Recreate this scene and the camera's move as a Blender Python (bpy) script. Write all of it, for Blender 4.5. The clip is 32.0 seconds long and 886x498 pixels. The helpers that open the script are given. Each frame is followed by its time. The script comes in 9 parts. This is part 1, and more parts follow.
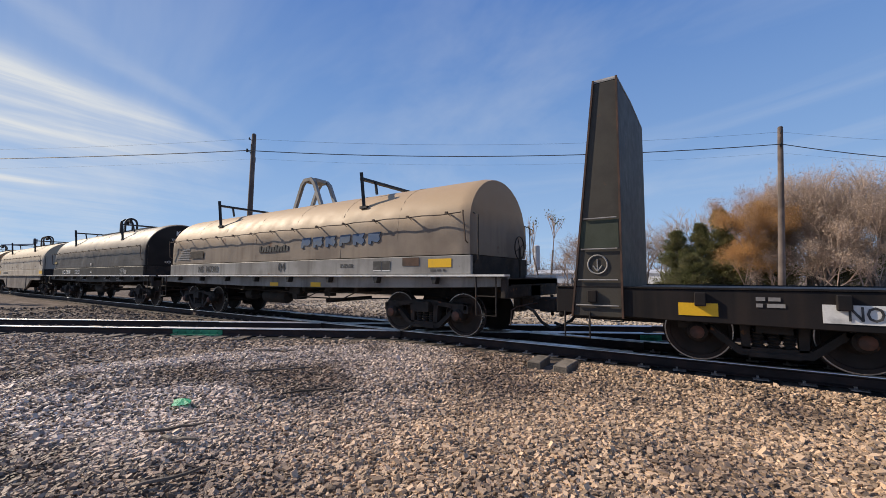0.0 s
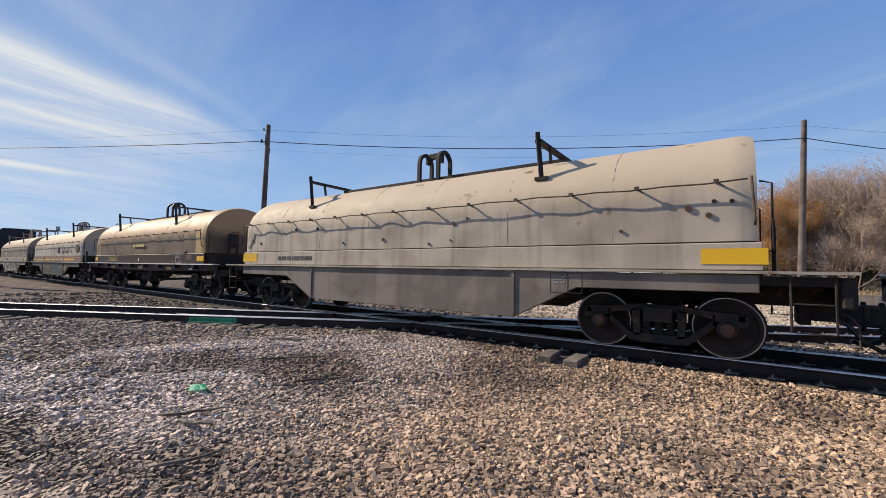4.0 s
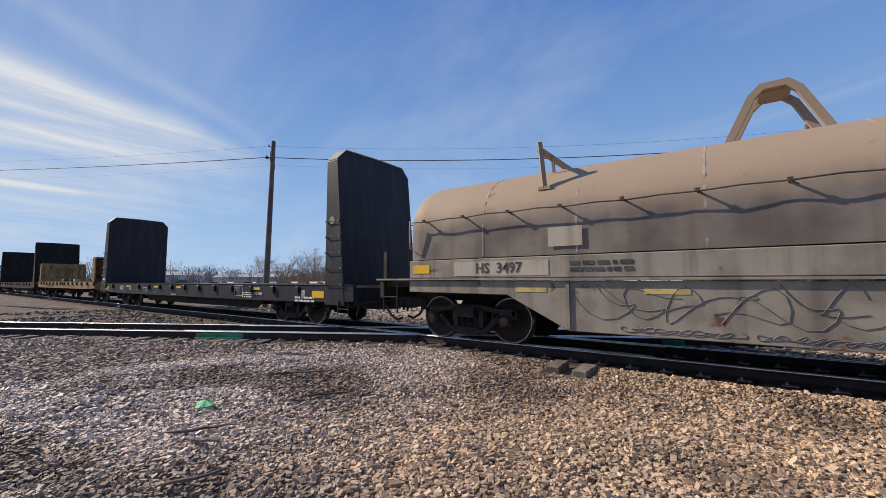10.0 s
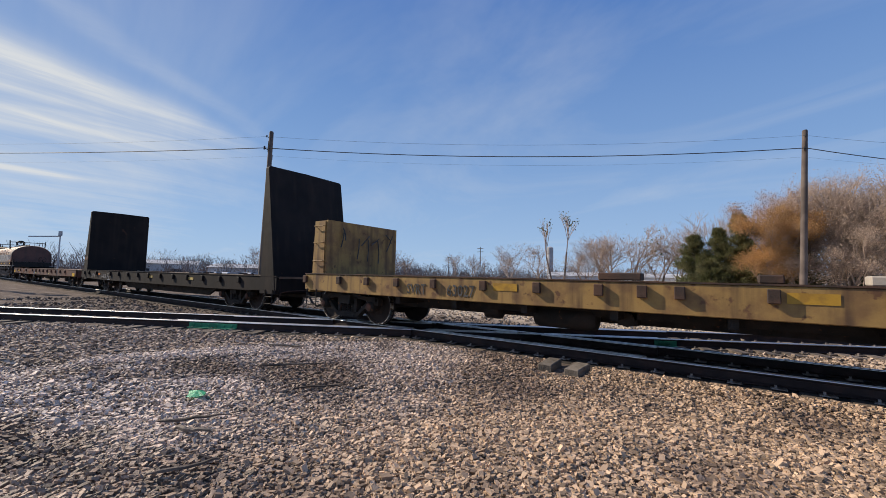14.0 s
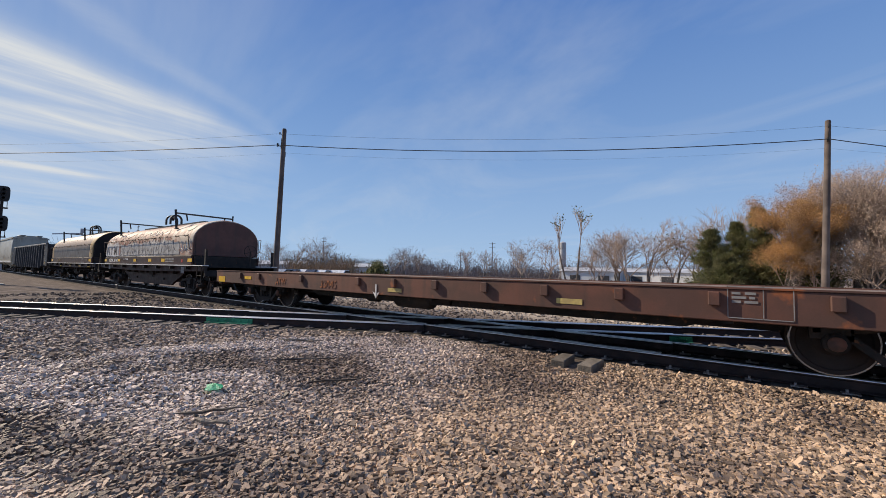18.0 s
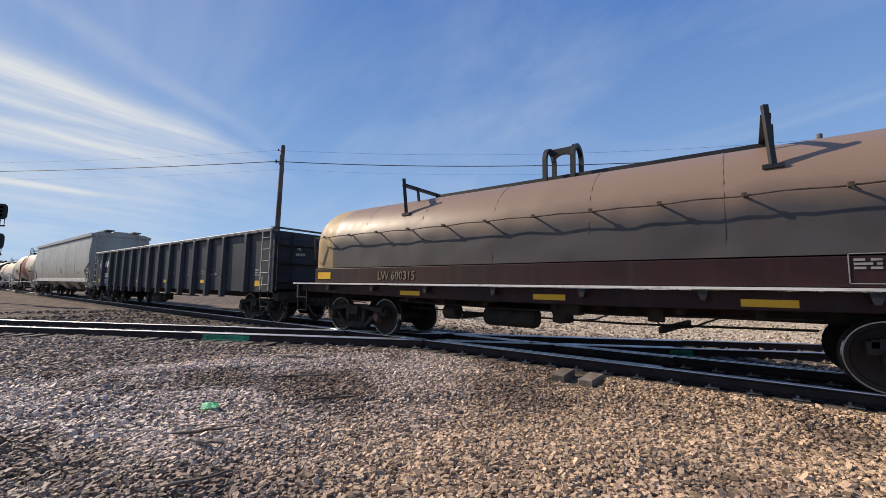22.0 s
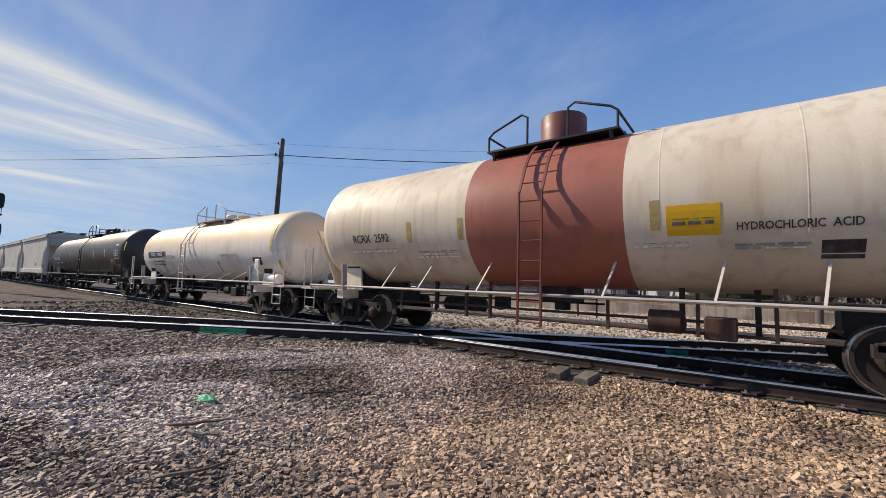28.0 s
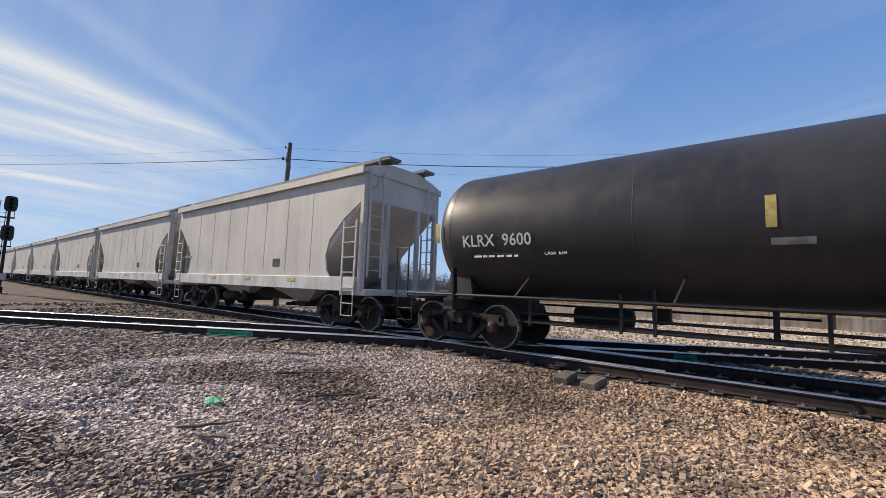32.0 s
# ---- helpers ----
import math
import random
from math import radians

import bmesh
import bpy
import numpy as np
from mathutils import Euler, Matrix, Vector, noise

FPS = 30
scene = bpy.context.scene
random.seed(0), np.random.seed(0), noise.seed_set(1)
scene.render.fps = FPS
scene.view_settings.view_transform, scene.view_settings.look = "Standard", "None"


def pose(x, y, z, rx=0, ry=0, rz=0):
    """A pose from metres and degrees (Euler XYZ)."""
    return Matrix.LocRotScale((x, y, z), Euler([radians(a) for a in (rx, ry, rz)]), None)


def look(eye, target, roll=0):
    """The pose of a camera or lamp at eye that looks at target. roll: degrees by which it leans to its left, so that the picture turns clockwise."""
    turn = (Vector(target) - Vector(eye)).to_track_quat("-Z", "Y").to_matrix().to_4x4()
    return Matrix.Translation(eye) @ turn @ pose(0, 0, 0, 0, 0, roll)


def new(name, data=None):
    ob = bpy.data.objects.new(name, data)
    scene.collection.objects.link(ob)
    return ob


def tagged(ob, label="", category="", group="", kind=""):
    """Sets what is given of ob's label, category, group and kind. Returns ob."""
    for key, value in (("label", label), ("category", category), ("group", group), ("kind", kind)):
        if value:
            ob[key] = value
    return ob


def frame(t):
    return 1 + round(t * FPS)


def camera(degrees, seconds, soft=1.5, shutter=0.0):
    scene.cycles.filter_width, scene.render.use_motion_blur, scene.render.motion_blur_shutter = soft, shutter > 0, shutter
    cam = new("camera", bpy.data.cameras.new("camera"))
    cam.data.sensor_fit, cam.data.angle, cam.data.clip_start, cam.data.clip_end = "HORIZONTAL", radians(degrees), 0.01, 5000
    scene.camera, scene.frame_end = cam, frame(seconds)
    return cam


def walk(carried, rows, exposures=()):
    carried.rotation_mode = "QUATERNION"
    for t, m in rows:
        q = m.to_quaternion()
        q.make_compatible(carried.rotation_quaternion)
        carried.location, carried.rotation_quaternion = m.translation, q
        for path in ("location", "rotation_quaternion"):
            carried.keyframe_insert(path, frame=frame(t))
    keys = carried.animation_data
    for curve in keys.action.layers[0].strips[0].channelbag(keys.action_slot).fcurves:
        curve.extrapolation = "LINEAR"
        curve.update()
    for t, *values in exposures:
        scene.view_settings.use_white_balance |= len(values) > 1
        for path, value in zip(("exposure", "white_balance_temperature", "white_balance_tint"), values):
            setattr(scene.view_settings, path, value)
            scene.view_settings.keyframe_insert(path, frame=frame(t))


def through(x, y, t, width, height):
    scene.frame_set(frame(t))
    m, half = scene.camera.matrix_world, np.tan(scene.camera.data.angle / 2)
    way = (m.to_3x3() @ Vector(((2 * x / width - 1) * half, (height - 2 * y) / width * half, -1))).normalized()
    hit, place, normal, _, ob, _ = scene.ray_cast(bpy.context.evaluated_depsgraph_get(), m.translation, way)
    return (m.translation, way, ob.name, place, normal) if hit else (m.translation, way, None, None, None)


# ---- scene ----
cam = camera(95.85, 32.0, soft=0.85)
EYE = Vector((0.0, 0.0, 1.44))
# seconds, turn to the left of +Y, tilt up, lean
VIEW = (
    (0, 34.05, 4.01, 0.11), (0.5, 34.06, 3.83, 0.33), (1, 34.15, 3.45, 0.51), (1.5, 34.23, 2.99, 0.70), (2, 34.28, 2.58, 0.87),
    (2.5, 34.49, 2.32, 0.93), (3, 34.73, 2.36, 0.95), (3.5, 35.16, 2.65, 1.02), (5.5, 37.11, 3.64, 0.44), (6, 37.40, 3.89, 0.24),
    (6.5, 37.42, 4.05, 0.09), (7, 37.17, 4.15, 0.03), (7.5, 36.78, 4.11, -0.08), (8, 36.30, 4.05, -0.10), (8.5, 35.95, 4.11, -0.15),
    (9, 35.86, 4.16, -0.18), (9.5, 36.02, 4.42, -0.09), (10, 36.40, 4.55, -0.07), (10.5, 36.64, 4.57, 0.05), (11, 36.82, 4.51, 0.19),
    (11.5, 36.74, 4.31, 0.42), (12, 36.56, 4.08, 0.70), (12.5, 36.31, 3.95, 0.91), (13, 36.01, 3.89, 1.10), (13.5, 35.84, 3.96, 1.28),
    (14, 35.86, 3.94, 1.38), (14.5, 35.92, 3.82, 1.52), (16.5, 36.66, 3.36, 1.53), (17, 36.95, 3.32, 1.38), (17.5, 37.29, 3.29, 1.29),
    (18, 37.55, 3.26, 1.28), (18.5, 37.71, 3.21, 1.48), (19, 37.69, 3.25, 1.69), (19.5, 37.57, 3.38, 1.86), (20, 37.43, 3.67, 1.85),
    (20.5, 37.36, 4.07, 1.47), (21, 37.33, 4.65, 1.36), (21.5, 37.35, 5.07, 1.08), (22, 37.33, 5.34, 0.84), (22.5, 37.35, 5.46, 0.71),
    (23, 37.37, 5.43, 0.59), (23.5, 37.52, 5.43, 0.47), (24, 37.72, 5.36, 0.22), (24.5, 37.91, 5.31, 0.15), (25, 37.91, 5.24, 0.11),
    (25.5, 37.77, 5.22, 0.23), (27.5, 37.04, 4.83, 1.47), (28, 37.10, 4.83, 1.76), (28.5, 37.17, 4.95, 1.98), (29, 37.20, 5.09, 2.10),
    (29.5, 37.15, 5.18, 2.10), (30, 37.22, 5.27, 2.28), (30.5, 37.38, 5.26, 2.23), (31, 37.62, 5.23, 2.06), (31.5, 37.88, 5.21, 1.89),
    (32, 37.96, 5.30, 1.94),
)


def view_pose(turn, tilt, lean):
    a, b = radians(turn), radians(tilt)
    return look(EYE, EYE + Vector((-math.sin(a) * math.cos(b), math.cos(a) * math.cos(b), math.sin(b))), lean)


# the clip's camera opens up a little while dark cars fill its view
EXPOSURES = ((0, 0.20), (3, 0.28), (5, 0.24), (8, 0.26), (10, 0.22), (12, 0.14), (19, 0.14), (21, 0.18), (24, 0.26), (26, 0.22), (28, 0.15), (29, 0.10), (30, 0.12), (31, 0.26), (32, 0.28))
walk(cam, [(t, view_pose(turn, tilt, lean)) for t, turn, tilt, lean in VIEW], [(t, stops, 6950, 10) for t, stops in EXPOSURES])

# ---- world, sun ----
SUN = Vector((-1.5, -0.45, 1.05)).normalized()
scene.view_settings.exposure = 0.0
world = bpy.data.worlds.new("sky")
scene.world = world
world.use_nodes = True


def sky_nodes(nt):
    N, L = nt.nodes, nt.links
    N.clear()
    out = N.new("ShaderNodeOutputWorld")
    bg = N.new("ShaderNodeBackground")
    bg.inputs["Strength"].default_value = 0.094
    sky = N.new("ShaderNodeTexSky")
    sky.sky_type = "NISHITA"
    sky.sun_disc = False
    sky.sun_elevation = math.asin(SUN.z)
    sky.sun_rotation = math.atan2(SUN.x, SUN.y)
    sky.air_density, sky.dust_density, sky.ozone_density = 1.0, 0.12, 3.5
    co = N.new("ShaderNodeTexCoord")
    sep = N.new("ShaderNodeSeparateXYZ")
    L.new(co.outputs["Generated"], sep.inputs[0])

    def m(op, a, b=None, clamp=False):
        n = N.new("ShaderNodeMath")
        n.operation, n.use_clamp = op, clamp
        for i, v in enumerate((a, b)):
            if v is None:
                continue
            if isinstance(v, (int, float)):
                n.inputs[i].default_value = v
            else:
                L.new(v, n.inputs[i])
        return n.outputs[0]

    up = m("MAXIMUM", sep.outputs["Z"], 0.03)
    px = m("DIVIDE", sep.outputs["X"], m("ADD", up, 0.06))
    py = m("DIVIDE", sep.outputs["Y"], m("ADD", up, 0.06))
    comb = N.new("ShaderNodeCombineXYZ")
    L.new(px, comb.inputs[0])
    L.new(py, comb.inputs[1])

    def streaks(turn, long, across, scale, detail, lo, hi, warp=0.6, seed=0.0):
        mp = N.new("ShaderNodeMapping")
        mp.vector_type = "TEXTURE"
        mp.inputs["Rotation"].default_value = (0, 0, radians(turn))
        mp.inputs["Scale"].default_value = (across, long, 1)
        mp.inputs["Location"].default_value = (seed, seed * 0.7, 0)
        L.new(comb.outputs[0], mp.inputs[0])
        nz = N.new("ShaderNodeTexNoise")
        nz.inputs["Scale"].default_value, nz.inputs["Detail"].default_value = scale, detail
        nz.inputs["Distortion"].default_value = warp
        nz.inputs["Roughness"].default_value = 0.62
        L.new(mp.outputs[0], nz.inputs["Vector"])
        r = N.new("ShaderNodeMapRange")
        r.inputs["From Min"].default_value, r.inputs["From Max"].default_value = lo, hi
        L.new(nz.outputs["Fac"], r.inputs["Value"])
        return r.outputs["Result"]

    # cirrus in long parallel streaks towards the sun, a thin veil elsewhere
    def ramp(v, lo, hi):
        r = N.new("ShaderNodeMapRange")
        r.interpolation_type = "SMOOTHSTEP"
        r.inputs["From Min"].default_value, r.inputs["From Max"].default_value = lo, hi
        L.new(v, r.inputs["Value"])
        return r.outputs["Result"]


    wavy = N.new("ShaderNodeTexNoise")
    wavy.inputs["Scale"].default_value, wavy.inputs["Detail"].default_value = 0.9, 3
    L.new(comb.outputs[0], wavy.inputs["Vector"])
    u = m("ADD", px, m("MULTIPLY", m("SUBTRACT", wavy.outputs["Fac"], 0.5), 0.32))

    def slant(k, at):
        """How far the sky's plan lies beyond a line that drifts by k for each step along the streaks."""
        return m("SUBTRACT", m("SUBTRACT", u, m("MULTIPLY", py, k)), at)

    def streak_line(k, at, half):
        return ramp(m("ABSOLUTE", slant(k, at)), half, half * 0.1)

    fade = ramp(m("ADD", py, m("MULTIPLY", m("ADD", px, 2.4), 0.30)), 1.9, 0.45)
    edge = ramp(slant(-0.36, -1.93), 0.04, -0.30)
    body_mask = m("MULTIPLY", edge, fade)
    big = streaks(3, 3.4, 0.42, 1.0, 5.0, 0.34, 0.66, 0.3, 3.0)
    fine = streaks(-3, 1.7, 0.30, 1.0, 6.0, 0.34, 0.74, 1.6, 8.0)
    wisps = m("ADD", m("MULTIPLY", big, 0.27), m("MULTIPLY", fine, 0.20))
    cores = m("ADD", m("MULTIPLY", streak_line(-0.06, -2.33, 0.30), 0.56), m("MULTIPLY", streak_line(0.22, -3.16, 0.40), 0.36))
    cores = m("ADD", cores, m("MULTIPLY", streak_line(0.0, -2.66, 0.12), 0.28))
    cores = m("ADD", cores, m("MULTIPLY", m("MULTIPLY", streak_line(0.0, -4.37, 0.17), ramp(py, 1.1, 0.7)), 0.55))
    lit = m("MULTIPLY", cores, m("ADD", m("MULTIPLY", fine, 0.85), 0.38))
    low_fade = m("ADD", m("MULTIPLY", ramp(sep.outputs["Z"], 0.0, 0.24), 0.55), 0.45)
    cirrus = m("MULTIPLY", m("MULTIPLY", m("ADD", m("ADD", wisps, 0.08), lit), body_mask), low_fade)
    side = m("MULTIPLY", m("MULTIPLY", streak_line(-0.50, -1.66, 0.13), ramp(py, 1.6, 1.1)), m("ADD", m("MULTIPLY", fine, 0.13), 0.02))
    veil = m("MULTIPLY", streaks(60, 3.2, 1.3, 0.8, 6.0, 0.42, 0.86, 0.9, 1.0), 0.42)
    cloud = m("ADD", m("ADD", cirrus, side), veil, clamp=True)
    haze = N.new("ShaderNodeMapRange")
    haze.inputs["From Min"].default_value, haze.inputs["From Max"].default_value = 0.28, 0.0
    haze.inputs["To Max"].default_value = 0.12
    L.new(sep.outputs["Z"], haze.inputs["Value"])
    cloud = m("MAXIMUM", cloud, haze.outputs["Result"])
    mix = N.new("ShaderNodeMix")
    mix.data_type = "RGBA"
    L.new(cloud, mix.inputs["Factor"])
    grad = N.new("ShaderNodeMapRange")
    grad.inputs["From Min"].default_value, grad.inputs["From Max"].default_value = 0.0, 0.6
    L.new(sep.outputs["Z"], grad.inputs["Value"])
    even = N.new("ShaderNodeMix")
    even.data_type = "RGBA"
    L.new(grad.outputs["Result"], even.inputs["Factor"])
    even.inputs["A"].default_value, even.inputs["B"].default_value = (2.95, 4.95, 8.1, 1), (0.76, 1.98, 5.45, 1)
    base = N.new("ShaderNodeMix")
    base.data_type = "RGBA"
    base.inputs["Factor"].default_value = 0.90
    L.new(sky.outputs[0], base.inputs["A"])
    L.new(even.outputs["Result"], base.inputs["B"])
    L.new(base.outputs["Result"], mix.inputs["A"])
    mix.inputs["B"].default_value = (6.3, 6.85, 7.6, 1)
    L.new(mix.outputs["Result"], bg.inputs["Color"])
    L.new(bg.outputs[0], out.inputs[0])


sky_nodes(world.node_tree)
sun = new("sun", bpy.data.lights.new("sun", "SUN"))
sun.data.energy, sun.data.angle, sun.data.color = 5.0, radians(0.5), (1.0, 0.885, 0.74)
sun.matrix_world = look(SUN * 60, (0, 0, 0))

# ---- materials ----
MATS = {}


def mat(name, col, col2=None, rough=0.6, metal=0.0, scale=1.5, lo=0.42, hi=0.62, bump=0.05, bscale=40.0, grain=0.06,
        streak=0.0, scol=None, dust=None, rust=0.0, rcol=(0.13, 0.055, 0.025), vary=0.0, island=False, spec=0.4):
    """A weathered surface: two-tone blotches, fine grain, vertical dirt streaks, rust patches."""
    if name in MATS:
        return MATS[name]
    ma = bpy.data.materials.new(name)
    ma.use_nodes = True
    nt = ma.node_tree
    N, L = nt.nodes, nt.links
    b = N["Principled BSDF"]
    b.inputs["Roughness"].default_value, b.inputs["Metallic"].default_value = rough, metal
    b.inputs["Specular IOR Level"].default_value = spec
    co = N.new("ShaderNodeTexCoord").outputs["Object"]

    def noise_fac(sc, detail, vec=None, lo_=None, hi_=None):
        nz = N.new("ShaderNodeTexNoise")
        nz.inputs["Scale"].default_value, nz.inputs["Detail"].default_value = sc, detail
        L.new(vec or co, nz.inputs["Vector"])
        if lo_ is None:
            return nz.outputs["Fac"]
        r = N.new("ShaderNodeMapRange")
        r.interpolation_type = "SMOOTHSTEP"
        r.inputs["From Min"].default_value, r.inputs["From Max"].default_value = lo_, hi_
        L.new(nz.outputs["Fac"], r.inputs["Value"])
        return r.outputs["Result"]

    def mixc(fac, a, c, blend="MIX"):
        n = N.new("ShaderNodeMix")
        n.data_type, n.blend_type = "RGBA", blend
        for key, v in (("Factor", fac), ("A", a), ("B", c)):
            if isinstance(v, (int, float)):
                n.inputs[key].default_value = v
            elif isinstance(v, tuple):
                n.inputs[key].default_value = (*v, 1)
            else:
                L.new(v, n.inputs[key])
        return n.outputs["Result"]

    def scaled(f, k):
        n = N.new("ShaderNodeMath")
        n.operation = "MULTIPLY"
        L.new(f, n.inputs[0])
        n.inputs[1].default_value = k
        return n.outputs[0]

    c = mixc(noise_fac(scale, 6, None, lo, hi), col, col2 or tuple(v * 0.75 for v in col))
    if streak:
        mp = N.new("ShaderNodeMapping")
        mp.inputs["Scale"].default_value = (5, 5, 0.35)
        L.new(co, mp.inputs[0])
        c = mixc(scaled(noise_fac(1.0, 5, mp.outputs[0], 0.45, 0.75), streak), c, scol or (0.05, 0.045, 0.04))
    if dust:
        # settled dust on the upper half, a separate base tone below, noisy border
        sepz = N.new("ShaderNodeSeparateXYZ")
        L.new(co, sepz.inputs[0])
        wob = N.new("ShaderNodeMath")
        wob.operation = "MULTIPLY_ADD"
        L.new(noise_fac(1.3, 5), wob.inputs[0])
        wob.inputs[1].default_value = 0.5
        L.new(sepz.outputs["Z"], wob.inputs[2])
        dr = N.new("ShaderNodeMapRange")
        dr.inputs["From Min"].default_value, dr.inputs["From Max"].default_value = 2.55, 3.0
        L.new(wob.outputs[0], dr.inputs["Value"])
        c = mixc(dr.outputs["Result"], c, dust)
    if rust:
        c = mixc(noise_fac(scale * 2.3, 8, None, 0.72 - rust * 0.3, 0.80 - rust * 0.25), c, rcol)
    g = noise_fac(bscale, 4)
    r = N.new("ShaderNodeMapRange")
    r.inputs["To Min"].default_value, r.inputs["To Max"].default_value = 1 - grain * 2, 1 + grain * 2
    L.new(g, r.inputs["Value"])
    c = mixc(1.0, c, r.outputs["Result"], "MULTIPLY")
    if vary or island:
        if island:
            src = N.new("ShaderNodeNewGeometry").outputs["Random Per Island"]
        else:
            src = N.new("ShaderNodeObjectInfo").outputs["Random"]
        r2 = N.new("ShaderNodeMapRange")
        r2.inputs["To Min"].default_value, r2.inputs["To Max"].default_value = 1 - vary, 1 + vary
        L.new(src, r2.inputs["Value"])
        c = mixc(1.0, c, r2.outputs["Result"], "MULTIPLY")
    L.new(c, b.inputs["Base Color"])
    rr = N.new("ShaderNodeMapRange")
    rr.inputs["To Min"].default_value, rr.inputs["To Max"].default_value = max(0.05, rough - 0.15), min(1, rough + 0.15)
    L.new(noise_fac(scale * 4, 3), rr.inputs["Value"])
    L.new(rr.outputs["Result"], b.inputs["Roughness"])
    if bump:
        bp = N.new("ShaderNodeBump")
        bp.inputs["Strength"].default_value, bp.inputs["Distance"].default_value = bump, 0.02
        L.new(g, bp.inputs["Height"])
        L.new(bp.outputs[0], b.inputs["Normal"])
    MATS[name] = ma
    return ma


def two_way(name, a, c, axis, lo, hi, noise_scale=0.5, amount=1.5, rough=0.85, vary=0.35, island=False, bump=0.4, bscale=30.0, patch=None, only=None, spec=0.2):
    """Earth and stone whose tint drifts across the ground from a to c along an axis."""
    ma = bpy.data.materials.new(name)
    ma.use_nodes = True
    nt = ma.node_tree
    N, L = nt.nodes, nt.links
    b = N["Principled BSDF"]
    b.inputs["Roughness"].default_value = rough
    b.inputs["Specular IOR Level"].default_value = spec
    co = N.new("ShaderNodeTexCoord").outputs["Object"]
    sep = N.new("ShaderNodeSeparateXYZ")
    L.new(co, sep.inputs[0])
    nz = N.new("ShaderNodeTexNoise")
    nz.inputs["Scale"].default_value, nz.inputs["Detail"].default_value = noise_scale, 5
    L.new(co, nz.inputs["Vector"])
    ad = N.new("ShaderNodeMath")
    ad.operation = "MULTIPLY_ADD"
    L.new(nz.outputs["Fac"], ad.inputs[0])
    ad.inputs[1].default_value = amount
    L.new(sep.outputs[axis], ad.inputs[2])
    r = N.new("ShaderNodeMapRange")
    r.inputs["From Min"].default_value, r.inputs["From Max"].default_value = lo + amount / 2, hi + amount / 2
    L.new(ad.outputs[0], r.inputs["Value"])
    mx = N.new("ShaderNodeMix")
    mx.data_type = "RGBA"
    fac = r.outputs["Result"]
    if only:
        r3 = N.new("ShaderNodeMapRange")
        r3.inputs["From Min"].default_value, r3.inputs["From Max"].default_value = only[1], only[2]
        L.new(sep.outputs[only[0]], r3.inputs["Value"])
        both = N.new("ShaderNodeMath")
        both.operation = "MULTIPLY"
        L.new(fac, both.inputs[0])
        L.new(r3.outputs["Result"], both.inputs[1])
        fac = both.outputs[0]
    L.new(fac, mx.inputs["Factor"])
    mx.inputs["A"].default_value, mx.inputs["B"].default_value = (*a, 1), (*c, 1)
    colour = mx.outputs["Result"]
    if patch:
        p = N.new("ShaderNodeTexNoise")
        p.inputs["Scale"].default_value, p.inputs["Detail"].default_value = patch[1], 7
        L.new(co, p.inputs["Vector"])
        pr = N.new("ShaderNodeMapRange")
        pr.inputs["From Min"].default_value, pr.inputs["From Max"].default_value = patch[2], patch[3]
        L.new(p.outputs["Fac"], pr.inputs["Value"])
        pm = N.new("ShaderNodeMix")
        pm.data_type = "RGBA"
        L.new(pr.outputs["Result"], pm.inputs["Factor"])
        L.new(colour, pm.inputs["A"])
        pm.inputs["B"].default_value = (*patch[0], 1)
        colour = pm.outputs["Result"]
    fine = N.new("ShaderNodeTexNoise")
    fine.inputs["Scale"].default_value, fine.inputs["Detail"].default_value = bscale, 5
    L.new(co, fine.inputs["Vector"])
    src = N.new("ShaderNodeNewGeometry").outputs["Random Per Island"] if island else fine.outputs["Fac"]
    r2 = N.new("ShaderNodeMapRange")
    r2.inputs["To Min"].default_value, r2.inputs["To Max"].default_value = 1 - vary, 1 + vary
    L.new(src, r2.inputs["Value"])
    m2 = N.new("ShaderNodeMix")
    m2.data_type, m2.blend_type = "RGBA", "MULTIPLY"
    m2.inputs["Factor"].default_value = 1.0
    L.new(colour, m2.inputs["A"])
    L.new(r2.outputs["Result"], m2.inputs["B"])
    L.new(m2.outputs["Result"], b.inputs["Base Color"])
    bp = N.new("ShaderNodeBump")
    bp.inputs["Strength"].default_value, bp.inputs["Distance"].default_value = bump, 0.03
    L.new(fine.outputs["Fac"], bp.inputs["Height"])
    L.new(bp.outputs[0], b.inputs["Normal"])
    return ma


M_STEEL = mat("worn_rail_steel", (0.74, 0.71, 0.68), (0.56, 0.53, 0.50), rough=0.38, metal=1.0, bump=0.02, grain=0.05)
M_RAIL = mat("rusty_rail_side", (0.022, 0.013, 0.012), (0.040, 0.021, 0.017), rough=0.8, scale=4, bump=0.3)
M_TIE = mat("creosoted_tie_wood", (0.070, 0.056, 0.046), (0.125, 0.10, 0.082), rough=0.9, scale=3, bump=0.6, bscale=30, vary=0.3)
M_TIELIGHT = mat("weathered_tie_wood", (0.165, 0.138, 0.112), (0.10, 0.085, 0.07), rough=0.9, scale=4, bump=0.6, bscale=30, vary=0.2)
M_IRON = mat("dark_cast_iron", (0.017, 0.015, 0.014), (0.034, 0.026, 0.022), rough=0.8, scale=4, bump=0.3, rust=0.25)
M_WHEEL = mat("brown_wheel_steel", (0.020, 0.015, 0.013), (0.036, 0.024, 0.020), rough=0.8, scale=3, bump=0.2)
M_RIM = mat("bright_wheel_tread", (0.42, 0.41, 0.40), (0.30, 0.28, 0.26), rough=0.3, metal=1.0, bump=0.05)
M_RUST = mat("rusty_frame_steel", (0.085, 0.045, 0.030), (0.045, 0.030, 0.024), rough=0.8, scale=2, bump=0.3)
